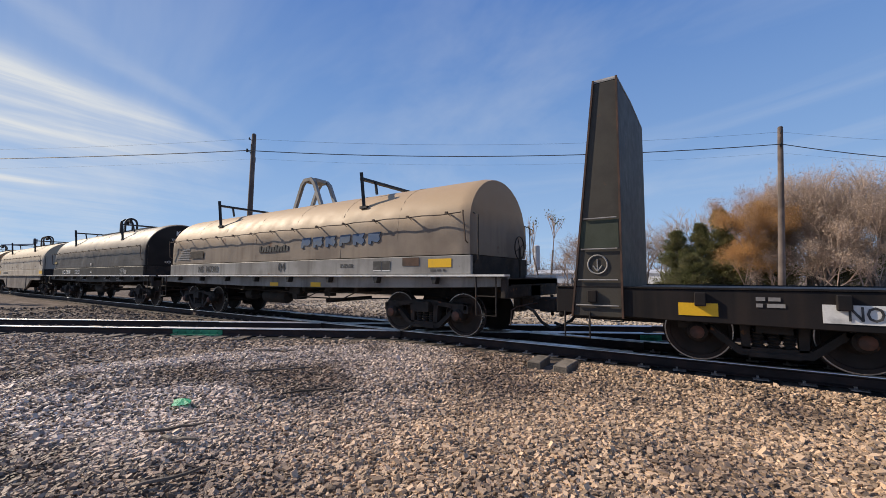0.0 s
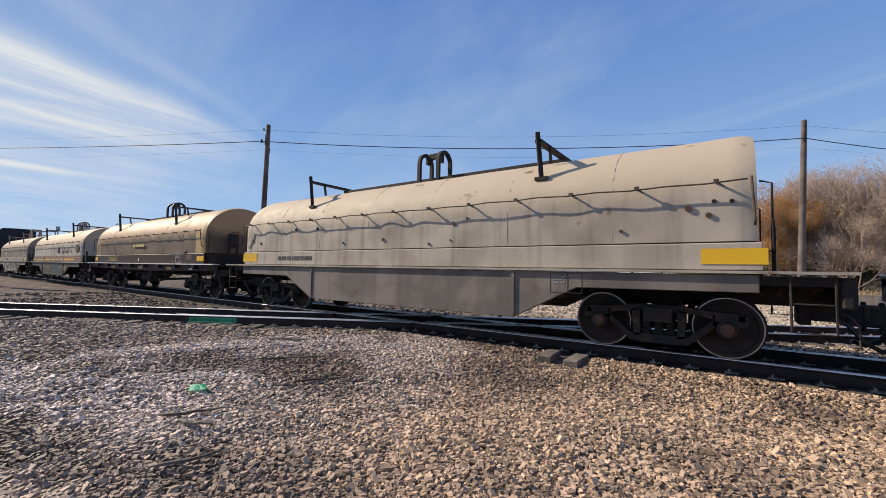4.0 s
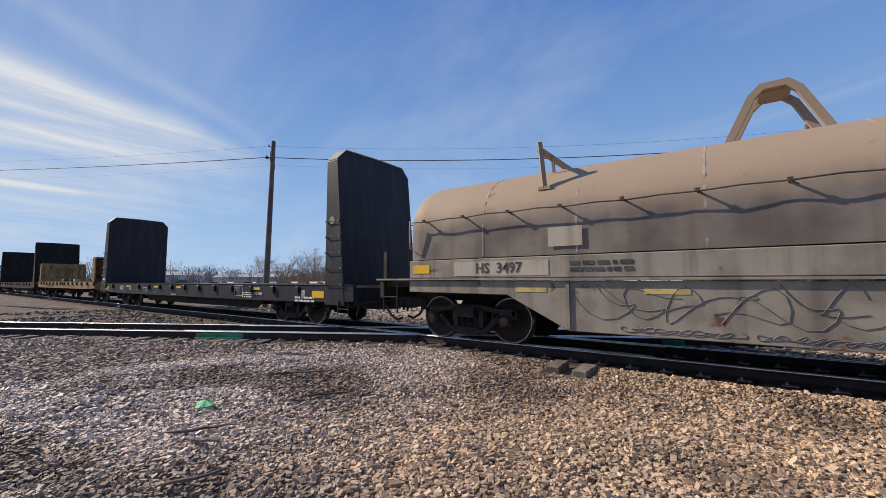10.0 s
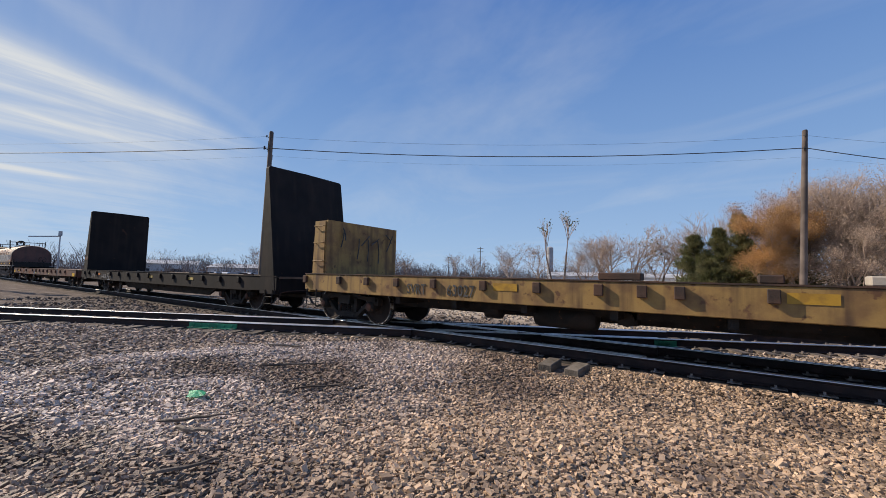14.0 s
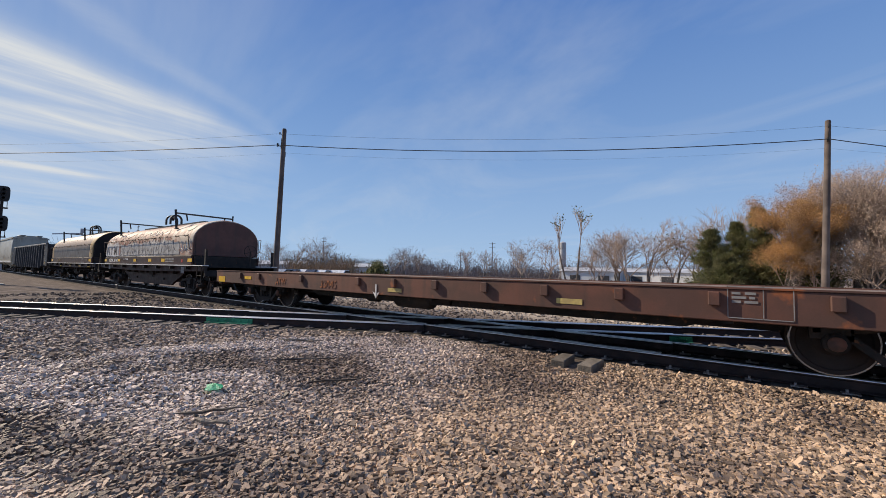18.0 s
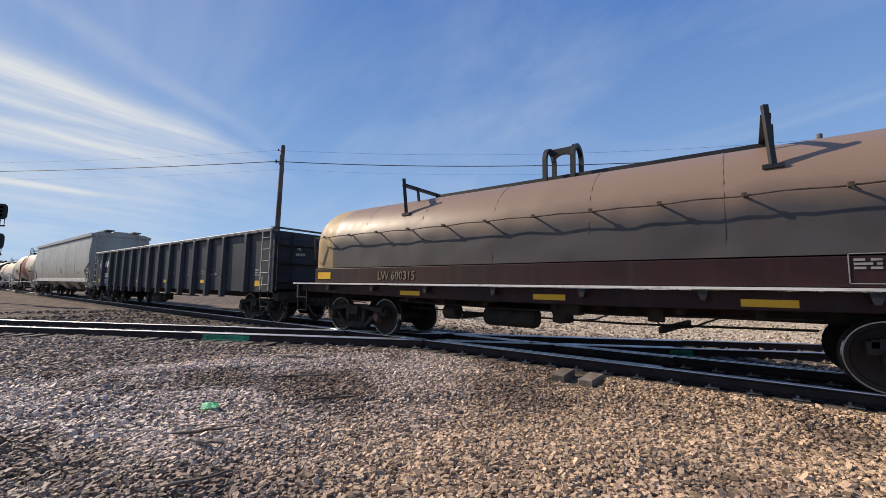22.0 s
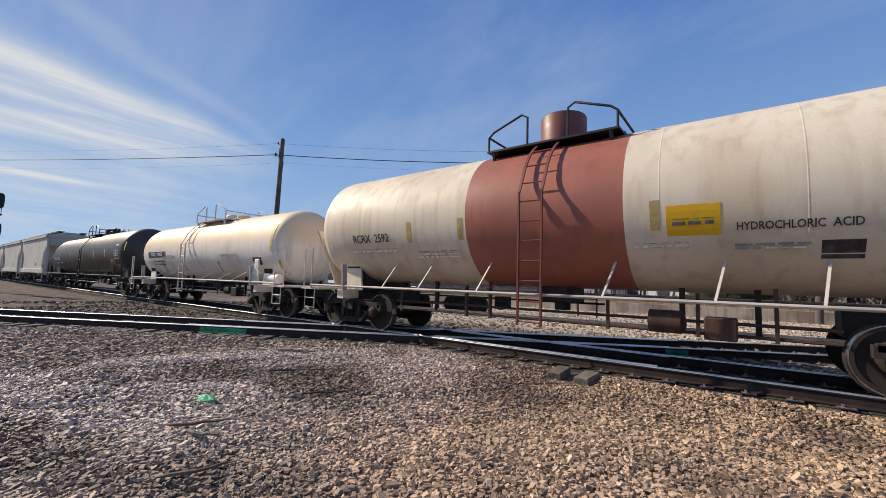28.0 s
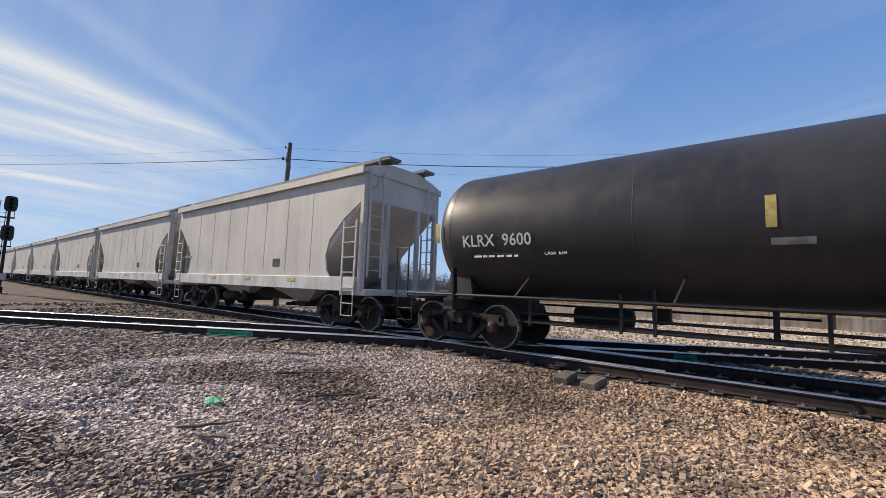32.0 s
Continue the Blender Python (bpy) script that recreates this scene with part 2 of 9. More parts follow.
M_YELLOW = mat("reflective_yellow", (0.72, 0.42, 0.02), (0.55, 0.33, 0.04), rough=0.45, scale=5, lo=0.55, hi=0.8, bump=0.02)
M_WHITE = mat("stencil_white", (0.68, 0.67, 0.64), (0.45, 0.44, 0.42), rough=0.6, scale=6, lo=0.5, hi=0.75, bump=0.02)
M_BLACKTXT = mat("stencil_black", (0.03, 0.03, 0.03), (0.07, 0.07, 0.07), rough=0.6, scale=6, bump=0.02)
M_YELTXT = mat("stencil_yellow", (0.55, 0.42, 0.14), (0.4, 0.3, 0.12), rough=0.6, scale=6, bump=0.02)
M_GREYTXT = mat("faded_stencil_grey", (0.27, 0.26, 0.25), (0.20, 0.19, 0.185), rough=0.7, scale=6, bump=0.02)
M_FADEDYEL = mat("faded_stencil_yellow", (0.21, 0.155, 0.085), (0.10, 0.07, 0.05), rough=0.7, scale=7, lo=0.45, hi=0.6, bump=0.02)
M_ORANGE = mat("reflective_orange", (0.60, 0.20, 0.03), (0.45, 0.16, 0.03), rough=0.5, scale=5, bump=0.02)
M_REDTAG = mat("red_paint", (0.42, 0.05, 0.035), rough=0.5, bump=0.02)
M_GREEN = mat("green_rail_paint", (0.035, 0.26, 0.14), (0.02, 0.17, 0.09), rough=0.6, scale=5, bump=0.1)
M_POLE = mat("pole_wood", (0.092, 0.072, 0.064), (0.15, 0.12, 0.105), rough=0.9, scale=1.2, bump=0.4, streak=0.4)
M_WIRE = mat("wire", (0.02, 0.02, 0.022), rough=0.6, bump=0)
M_BLACK = mat("black_paint", (0.012, 0.012, 0.013), (0.022, 0.021, 0.021), rough=0.5, bump=0.1)

# ---- mesh helpers ----


def box(bm, x0, x1, y0, y1, z0, z1):
    v = [bm.verts.new((x, y, z)) for x in (x0, x1) for y in (y0, y1) for z in (z0, z1)]
    for f in ((0, 1, 3, 2), (4, 6, 7, 5), (0, 4, 5, 1), (2, 3, 7, 6), (0, 2, 6, 4), (1, 5, 7, 3)):
        bm.faces.new([v[i] for i in f])
    return bm


def hexa(bm, pts):
    """A box from 8 corners: bottom ring of four, then top ring of four."""
    v = [bm.verts.new(p) for p in pts]
    for f in ((3, 2, 1, 0), (4, 5, 6, 7), (0, 1, 5, 4), (1, 2, 6, 5), (2, 3, 7, 6), (3, 0, 4, 7)):
        bm.faces.new([v[i] for i in f])
    return bm


def bar(bm, p, q, r, seg=8, r2=None):
    """A round bar from p to q."""
    p, q = Vector(p), Vector(q)
    d = (q - p).normalized()
    u = d.orthogonal().normalized()
    w = d.cross(u)
    rings = []
    for c, rad in ((p, r), (q, r if r2 is None else r2)):
        rings.append([bm.verts.new(c + (u * math.cos(a) + w * math.sin(a)) * rad) for a in [2 * math.pi * i / seg for i in range(seg)]])
    for i in range(seg):
        j = (i + 1) % seg
        bm.faces.new((rings[0][i], rings[0][j], rings[1][j], rings[1][i]))
    bm.faces.new(rings[0][::-1])
    bm.faces.new(rings[1])
    return bm


def pipe(bm, pts, r, seg=6):
    """One bent round bar through the points; r may be a list."""
    pts = [Vector(p) for p in pts]
    u, rings = None, []
    for i, c in enumerate(pts):
        d = (pts[min(i + 1, len(pts) - 1)] - pts[max(i - 1, 0)])
        d = d.normalized() if d.length > 1e-6 else Vector((0, 0, 1))
        u = d.orthogonal().normalized() if u is None else (u - d * u.dot(d))
        u = u.normalized() if u.length > 1e-4 else d.orthogonal().normalized()
        w = d.cross(u)
        rad = r[i] if isinstance(r, (list, tuple)) else r
        rings.append([bm.verts.new(c + (u * math.cos(a) + w * math.sin(a)) * rad) for a in [2 * math.pi * k / seg for k in range(seg)]])
    for a, b in zip(rings, rings[1:]):
        for k in range(seg):
            bm.faces.new((a[k], a[(k + 1) % seg], b[(k + 1) % seg], b[k]))
    bm.faces.new(rings[0][::-1])
    bm.faces.new(rings[-1])
    return bm


def beam(bm, p, q, w, h, up=(0, 0, 1)):
    """A square bar from p to q, w wide and h high."""
    p, q = Vector(p), Vector(q)
    d = (q - p).normalized()
    u = d.cross(Vector(up))
    if u.length < 1e-3:
        u = Vector((0, 1, 0))
    u = u.normalized() * (w / 2)
    n = u.cross(d).normalized() * (h / 2)
    return hexa(bm, [p - u - n, q - u - n, q + u - n, p + u - n, p - u + n, q - u + n, q + u + n, p + u + n])


def prism(bm, prof, x0, x1):
    """A (y, z) outline drawn out along x."""
    a = [bm.verts.new((x0, y, z)) for y, z in prof]
    b = [bm.verts.new((x1, y, z)) for y, z in prof]
    n = len(prof)
    for i in range(n):
        j = (i + 1) % n
        bm.faces.new((a[i], a[j], b[j], b[i]))
    bm.faces.new(a[::-1])
    bm.faces.new(b)
    return bm


def plate(bm, prof, y0, y1):
    """An (x, z) outline drawn out along y."""
    a = [bm.verts.new((x, y0, z)) for x, z in prof]
    b = [bm.verts.new((x, y1, z)) for x, z in prof]
    n = len(prof)
    for i in range(n):
        j = (i + 1) % n
        bm.faces.new((a[i], a[j], b[j], b[i]))
    bm.faces.new(a[::-1])
    bm.faces.new(b)
    return bm


def lathe(bm, prof, axis="y", seg=24, centre=(0, 0, 0)):
    """A round body: prof holds (distance along the axis, radius)."""
    rings = []
    c = Vector(centre)
    for d, r in prof:
        ring = []
        for i in range(seg):
            a = 2 * math.pi * i / seg
            u, w = math.cos(a) * r, math.sin(a) * r
            p = {"x": (d, u, w), "y": (u, d, w), "z": (u, w, d)}[axis]
            ring.append(bm.verts.new(c + Vector(p)))
        rings.append(ring)
    for r0, r1 in zip(rings, rings[1:]):
        for i in range(seg):
            j = (i + 1) % seg
            bm.faces.new((r0[i], r0[j], r1[j], r1[i]))
    bm.faces.new(rings[0][::-1])
    bm.faces.new(rings[-1])
    return bm


def mesh_of(bm, name, ma, smooth=0.6, bevel=0.0):
    bmesh.ops.recalc_face_normals(bm, faces=bm.faces)
    if bevel:
        sharp = [e for e in bm.edges if len(e.link_faces) == 2 and e.calc_face_angle() > 0.6]
        bmesh.ops.bevel(bm, geom=sharp, offset=bevel, segments=1, affect="EDGES", clamp_overlap=True)
    me = bpy.data.meshes.new(name)
    bm.to_mesh(me)
    bm.free()
    me.materials.append(ma)
    if smooth:
        me.polygons.foreach_set("use_smooth", [True] * len(me.polygons))
        me.set_sharp_from_angle(angle=smooth)
    return me


def part(name, bm, ma, parent, label="", smooth=0.6, bevel=0.0):
    me = bm if isinstance(bm, bpy.types.Mesh) else mesh_of(bm, name, ma, smooth, bevel)
    ob = new(name, me)
    ob.parent = parent
    if label:
        tagged(ob, label)
    return ob


def thing(name, bm, ma, label, category, group="", kind="", smooth=0.6, bevel=0.0):
    ob = new(name, bm if isinstance(bm, bpy.types.Mesh) else mesh_of(bm, name, ma, smooth, bevel))
    return tagged(ob, label, category, group, kind)


def new_bm():
    return bmesh.new()


LETTERS = {}


def text_mesh(words, size, ma, squeeze=1.0):
    key = (words, size, ma.name, squeeze)
    if key in LETTERS:
        return LETTERS[key]
    cu = bpy.data.curves.new("lettering", "FONT")
    cu.body, cu.size, cu.align_x, cu.align_y = words, size, "CENTER", "CENTER"
    cu.extrude = 0.002
    cu.resolution_u = 2
    cu.offset = size * 0.012
    ob = bpy.data.objects.new("lettering", cu)
    scene.collection.objects.link(ob)
    bpy.context.view_layer.update()
    me = bpy.data.meshes.new_from_object(ob.evaluated_get(bpy.context.evaluated_depsgraph_get()))
    bpy.data.objects.remove(ob)
    me.transform(Matrix.Diagonal((squeeze, 1, 1, 1)))
    me.materials.clear()
    me.materials.append(ma)
    LETTERS[key] = me
    return me


def letter(words, x, y, z, size, ma, parent, squeeze=1.0, tilt=0.0):
    """Words on the side that faces -Y; tilt leans the face back."""
    ob = new("lettering", text_mesh(words, size, ma, squeeze))
    ob.parent = parent
    ob.matrix_basis = pose(x, y - 0.005, z, 90 - tilt)
    return ob


def end_letter(words, x, y, z, size, ma, parent, squeeze=1.0):
    """Words on the end that faces +X."""
    ob = new("lettering", text_mesh(words, size, ma, squeeze))
    ob.parent = parent
    ob.matrix_basis = pose(x + 0.005, y, z, 90, 0, 90)
    return ob


def scrawl(x0, x1, z0, z1, y, ma, parent, seed, r=0.009, loops=6, label=""):
    """One looping sprayed line."""
    rs = random.Random(seed)
    pts, n = [], loops * 16
    ph, a, b = rs.uniform(0, 6), rs.uniform(0.7, 1.3), rs.uniform(1.6, 2.6)
    for i in range(n + 1):
        t = i / n
        x = x0 + (x1 - x0) * t + (x1 - x0) / loops * 0.75 * math.cos(2 * math.pi * loops * t * a + ph)
        z = (z0 + z1) / 2 + (z1 - z0) / 2 * (0.65 * math.sin(2 * math.pi * loops * t + ph) + 0.35 * math.sin(2 * math.pi * loops * t * b))
        pts.append((x, y, z))
    return part("spray_mark", pipe(new_bm(), pts, r, 4), ma, parent, label, smooth=0)


def panel(name, x0, x1, z0, z1, y, ma, parent, label="", t=0.004):
    return part(name, box(new_bm(), x0, x1, y - t, y, z0, z1), ma, parent, label, smooth=0)


def bars(x0, x1, z0, z1, n, y, ma, parent, seed=1):
    """Writing too small to read: rows of short bars."""
    rnd = random.Random(seed)
    bm = new_bm()
    h = (z1 - z0) / (n * 1.7)
    for i in range(n):
        z = z1 - (i + 0.5) * (z1 - z0) / n
        x = x0
        while x < x1 - 0.02:
            w = min(rnd.uniform(0.06, 0.22), x1 - x)
            box(bm, x, x + w, y - 0.004, y, z - h / 2, z + h / 2)
            x += w + rnd.uniform(0.03, 0.06)
    return part("small_print", bm, ma, parent, "", smooth=0)

# ---- ground, tracks ----
YC = 8.225          # centre line of the train's track, which runs along X
RAIL = 0.178        # height of the rail's top
GAUGE = 0.7525      # half the distance between rail centres
SLOPE = 0.572       # the crossing track: near rail at Y = 11.0 + SLOPE * (X - 0.05)
TURN = math.atan(SLOPE)


def cross_y(x, side=0.0):
    return 11.0 + SLOPE * (x - 0.05) + (GAUGE + side) / math.cos(TURN)


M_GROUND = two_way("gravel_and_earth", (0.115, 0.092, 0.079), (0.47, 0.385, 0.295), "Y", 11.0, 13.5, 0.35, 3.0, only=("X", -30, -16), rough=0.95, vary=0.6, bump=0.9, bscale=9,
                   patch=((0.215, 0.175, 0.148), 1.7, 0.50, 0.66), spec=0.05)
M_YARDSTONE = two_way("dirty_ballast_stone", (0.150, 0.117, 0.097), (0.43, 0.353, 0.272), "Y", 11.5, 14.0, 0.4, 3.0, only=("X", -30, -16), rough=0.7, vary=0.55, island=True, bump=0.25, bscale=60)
M_STONE = two_way("ballast_stone", (0.49, 0.397, 0.338), (0.385, 0.27, 0.18), "X", -5.2, -2.4, 0.6, 2.2, rough=0.62, vary=0.7, island=True, bump=0.25, bscale=90,
                   patch=((0.185, 0.128, 0.092), 0.48, 0.49, 0.61), spec=0.45)
M_OUTERSTONE = two_way("grey_ballast_stone", (0.36, 0.285, 0.24), (0.33, 0.255, 0.20), "X", -20.0, -8.0, 0.4, 3.0, rough=0.75, vary=0.65, island=True, bump=0.25, bscale=60)


def ground_height(x, y):
    d = np.abs(y - YC)
    z = np.where(y > 11, -0.03 - 0.002 * np.clip(y - 11, 0, 40), -0.035)
    near = np.clip((6.4 - y) / 1.5, 0, 1)
    z = z + near * (0.022 * np.sin(2.1 * x + 1.1 * y + 2.0 * np.sin(0.8 * y)) + 0.012 * np.sin(4.3 * x - 3.1 * y + 1.7 * np.sin(1.9 * x)))
    return z + 0.03 * np.sin(x * 0.9 + 1.3 * np.sin(y * 0.7)) * np.clip((d - 2.2) / 2, 0, 1)


def axis_steps(fine0, fine1, step, far):
    core = list(np.arange(fine0, fine1 + 1e-6, step))
    grow, s, p = [], step, fine1
    while p < far:
        s *= 1.35
        p += s
        grow.append(p)
    lowr, s, p = [], step, fine0
    while p > -far:
        s *= 1.35
        p -= s
        lowr.append(p)
    return np.array(lowr[::-1] + core + grow)


gx, gy = axis_steps(-16, 6, 0.25, 2500), axis_steps(-1, 16, 0.25, 2500)
GX, GY = np.meshgrid(gx, gy, indexing="ij")
GZ = ground_height(GX, GY)
nx, ny = len(gx), len(gy)
idx = np.arange(nx * ny).reshape(nx, ny)
quads = np.stack([idx[:-1, :-1], idx[1:, :-1], idx[1:, 1:], idx[:-1, 1:]], -1).reshape(-1, 4)
gm = bpy.data.meshes.new("ground")
gm.from_pydata(np.stack([GX, GY, GZ], -1).reshape(-1, 3).tolist(), [], quads.tolist())
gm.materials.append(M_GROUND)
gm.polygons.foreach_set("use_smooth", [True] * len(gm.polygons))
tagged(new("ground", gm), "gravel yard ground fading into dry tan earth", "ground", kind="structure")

RAIL_OUTLINE = ((-0.075, 0.0), (0.075, 0.0), (0.075, 0.012), (0.02, 0.03), (0.014, 0.125), (0.034, 0.14), (0.034, 0.162), (0.026, 0.169),
                (-0.026, 0.169), (-0.034, 0.162), (-0.034, 0.14), (-0.014, 0.125), (-0.02, 0.03), (-0.075, 0.012))


RAIL_HEAD = ((-0.0355, 0.158), (0.0355, 0.158), (0.0355, 0.164), (0.033, 0.1705), (0.027, 0.1752), (0.018, 0.1775), (0.0, RAIL),
             (-0.018, 0.1775), (-0.027, 0.1752), (-0.033, 0.1705), (-0.0355, 0.164))


def rail_piece(name, p, q, parent, label=""):
    """A rail with a web, foot and polished head from p to q on the ground plan."""
    length = math.dist(p, q)
    ang = math.atan2(q[1] - p[1], q[0] - p[0])
    ob = part(name, prism(new_bm(), [(y, z) for y, z in RAIL_OUTLINE], 0, length), M_RAIL, parent, label, smooth=0.5)
    ob.matrix_basis = pose(p[0], p[1], 0, 0, 0, math.degrees(ang))
    part("rail_head", prism(new_bm(), RAIL_HEAD, 0, length), M_STEEL, ob, "polished running surface", smooth=0.9)
    return ob


def cut_spans(lo, hi, cuts, gap=0.075):
    spans, a = [], lo
    for c in sorted(cuts):
        spans.append((a, c - gap))
        a = c + gap
    spans.append((a, hi))
    return spans


track = tagged(new("railway_track", None), "straight main railway track with dark rusty rails on wooden ties", "track", kind="structure")
crossing = tagged(new("crossing_track", None), "second railway track cutting across at a flat crossing", "track", kind="structure")
for side in (-GAUGE, GAUGE):
    rail_piece("rail", (-420, YC + side), (60, YC + side), track)
dx, dy = math.cos(TURN), math.sin(TURN)
for side in (-GAUGE, GAUGE):
    cuts = [(YC + s - 11.0 - (GAUGE + side) / math.cos(TURN)) / SLOPE + 0.05 for s in (-GAUGE, GAUGE)]
    for a, b in cut_spans(-150, 70, cuts, 0.11):
        rail_piece("rail", (a, cross_y(a, side)), (b, cross_y(b, side)), crossing)
# guard rails inside both tracks where they cross
for side in (-GAUGE + 0.13, GAUGE - 0.13):
    cuts = [(YC + side - 11.0 - (GAUGE + s) / math.cos(TURN)) / SLOPE + 0.05 for s in (-GAUGE, -GAUGE + 0.13, GAUGE - 0.13, GAUGE)]
    for a, b in cut_spans(-12.5, -1.2, cuts, 0.16):
        if b - a > 0.3:
            rail_piece("guard_rail", (a, YC + side), (b, YC + side), track)
    cuts = [(YC + s - 11.0 - (GAUGE + side) / math.cos(TURN)) / SLOPE + 0.05 for s in (-GAUGE, -GAUGE + 0.13, GAUGE - 0.13, GAUGE)]
    for a, b in cut_spans(-11.6, -1.4, cuts, 0.16):
        if b - a > 0.3:
            rail_piece("guard_rail", (a, cross_y(a, side)), (b, cross_y(b, side)), crossing)

rnd = random.Random(4)


def tie_mesh(length, name, ma=M_TIE):
    return mesh_of(box(new_bm(), -0.115, 0.115, -length / 2, length / 2, -0.16, 0.0), name, ma, 0, 0.012)


M_TIEGREY = mat("grey_brown_tie_wood", (0.135, 0.108, 0.088), (0.075, 0.060, 0.050), rough=0.9, scale=5, bump=0.6, bscale=30, vary=0.35)
TIE, TIE_LONG, TIE_GREY = tie_mesh(2.6, "tie"), tie_mesh(3.35, "crossing_tie"), tie_mesh(2.75, "weathered_tie", M_TIEGREY)
x = -70.0
while x < 14:
    near = -12 < x < 1.5
    ob = part("tie", TIE_LONG if near else TIE, None, track)
    ob.matrix_basis = pose(x, YC + rnd.uniform(-0.06, 0.06), -0.012 + rnd.uniform(-0.008, 0.0), 0, 0, rnd.uniform(-1.2, 1.2))
    x += 0.5 if near else 0.54
u = -24.0
while u < 24:
    px_, py_ = -1.2 + u * dx, cross_y(-1.2 + u * dx)
    if abs(py_ - YC) > 2.0:
        ob = part("tie", TIE_GREY, None, crossing)
        ob.matrix_basis = pose(px_, py_, 0.018 + rnd.uniform(-0.014, 0.010), 0, 0, math.degrees(TURN) + rnd.uniform(-1.5, 1.5))
    u += 0.54
# tie plates and spikes on the crossing track's near rail
M_SPIKE = mat("worn_spike_steel", (0.34, 0.30, 0.28), (0.16, 0.13, 0.115), rough=0.4, metal=0.5, scale=6)
SPIKE = mesh_of(box(box(new_bm(), -0.09, 0.09, -0.18, 0.18, 0.0, 0.018), -0.05, -0.02, -0.125, -0.085, 0.018, 0.05), "tie_plate", M_SPIKE, 0)
u = -22.0
while u < 22:
    for side in (-GAUGE, GAUGE):
        xx = -1.2 + u * dx - side * dy
        ob = part("tie_plate", SPIKE, None, crossing)
        ob.matrix_basis = pose(xx, cross_y(-1.2 + u * dx) + side * dx, -0.01, 0, 0, math.degrees(TURN))
    u += 0.54
x = -16.0
while x < 6:
    for side in (-GAUGE, GAUGE):
        ob = part("tie_plate", SPIKE, None, track)
        ob.matrix_basis = pose(x, YC + side, -0.012)
    x += 0.5
# joint bars painted green, where the rails were marked
for a, b, side in ((-11.15, -10.05, -GAUGE), (-1.45, -1.05, -GAUGE)):
    length = (b - a) / dx
    bm = box(new_bm(), 0, length, -0.055, -0.016, 0.022, 0.132)
    box(bm, 0, length, -0.13, -0.055, 0.006, 0.03)
    for i in range(6):
        bar(bm, (0.12 + i * (length - 0.24) / 5, -0.055, 0.08), (0.12 + i * (length - 0.24) / 5, -0.085, 0.08), 0.02, 6)
    ob = part("joint_bar", bm, M_GREEN, crossing, "rail joint bar daubed with green paint", smooth=0)
    ob.matrix_basis = pose(a, cross_y(a, side), 0.0, 0, 0, math.degrees(TURN))
# two pale tie ends lying proud of the ballast
for i, (xx, yy) in enumerate(((-2.47, 6.16), (-2.02, 6.10))):
    ob = part("tie", mesh_of(box(new_bm(), -0.115, 0.115, 0.0, 0.55, -0.15, 0.0), "tie_end", M_TIELIGHT, 0, 0.015), None, track, "pale weathered tie end")
    ob.matrix_basis = pose(xx, yy + 0.12, 0.075, 1.5, 0, 3 - 5 * i)


# oily ballast under the two tracks, the deep shade put into its colour
M_BED = mat("oily_shaded_ballast", (0.017, 0.015, 0.014), (0.036, 0.030, 0.026), rough=0.85, scale=2.5, bump=1.0, bscale=26, grain=0.3)
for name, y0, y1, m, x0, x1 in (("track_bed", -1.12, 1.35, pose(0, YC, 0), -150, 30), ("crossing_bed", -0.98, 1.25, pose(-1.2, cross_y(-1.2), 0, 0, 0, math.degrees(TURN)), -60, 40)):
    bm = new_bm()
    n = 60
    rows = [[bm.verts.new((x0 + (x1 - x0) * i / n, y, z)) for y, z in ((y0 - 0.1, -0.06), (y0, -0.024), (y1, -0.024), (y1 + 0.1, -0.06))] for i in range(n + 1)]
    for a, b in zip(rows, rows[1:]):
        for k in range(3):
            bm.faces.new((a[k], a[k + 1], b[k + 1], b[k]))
    ob = thing(name, bm, M_BED, "oily ballast bed under the rails, its colour darkened for shade", "ballast", kind="structure", smooth=0)
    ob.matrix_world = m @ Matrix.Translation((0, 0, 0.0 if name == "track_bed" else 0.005))


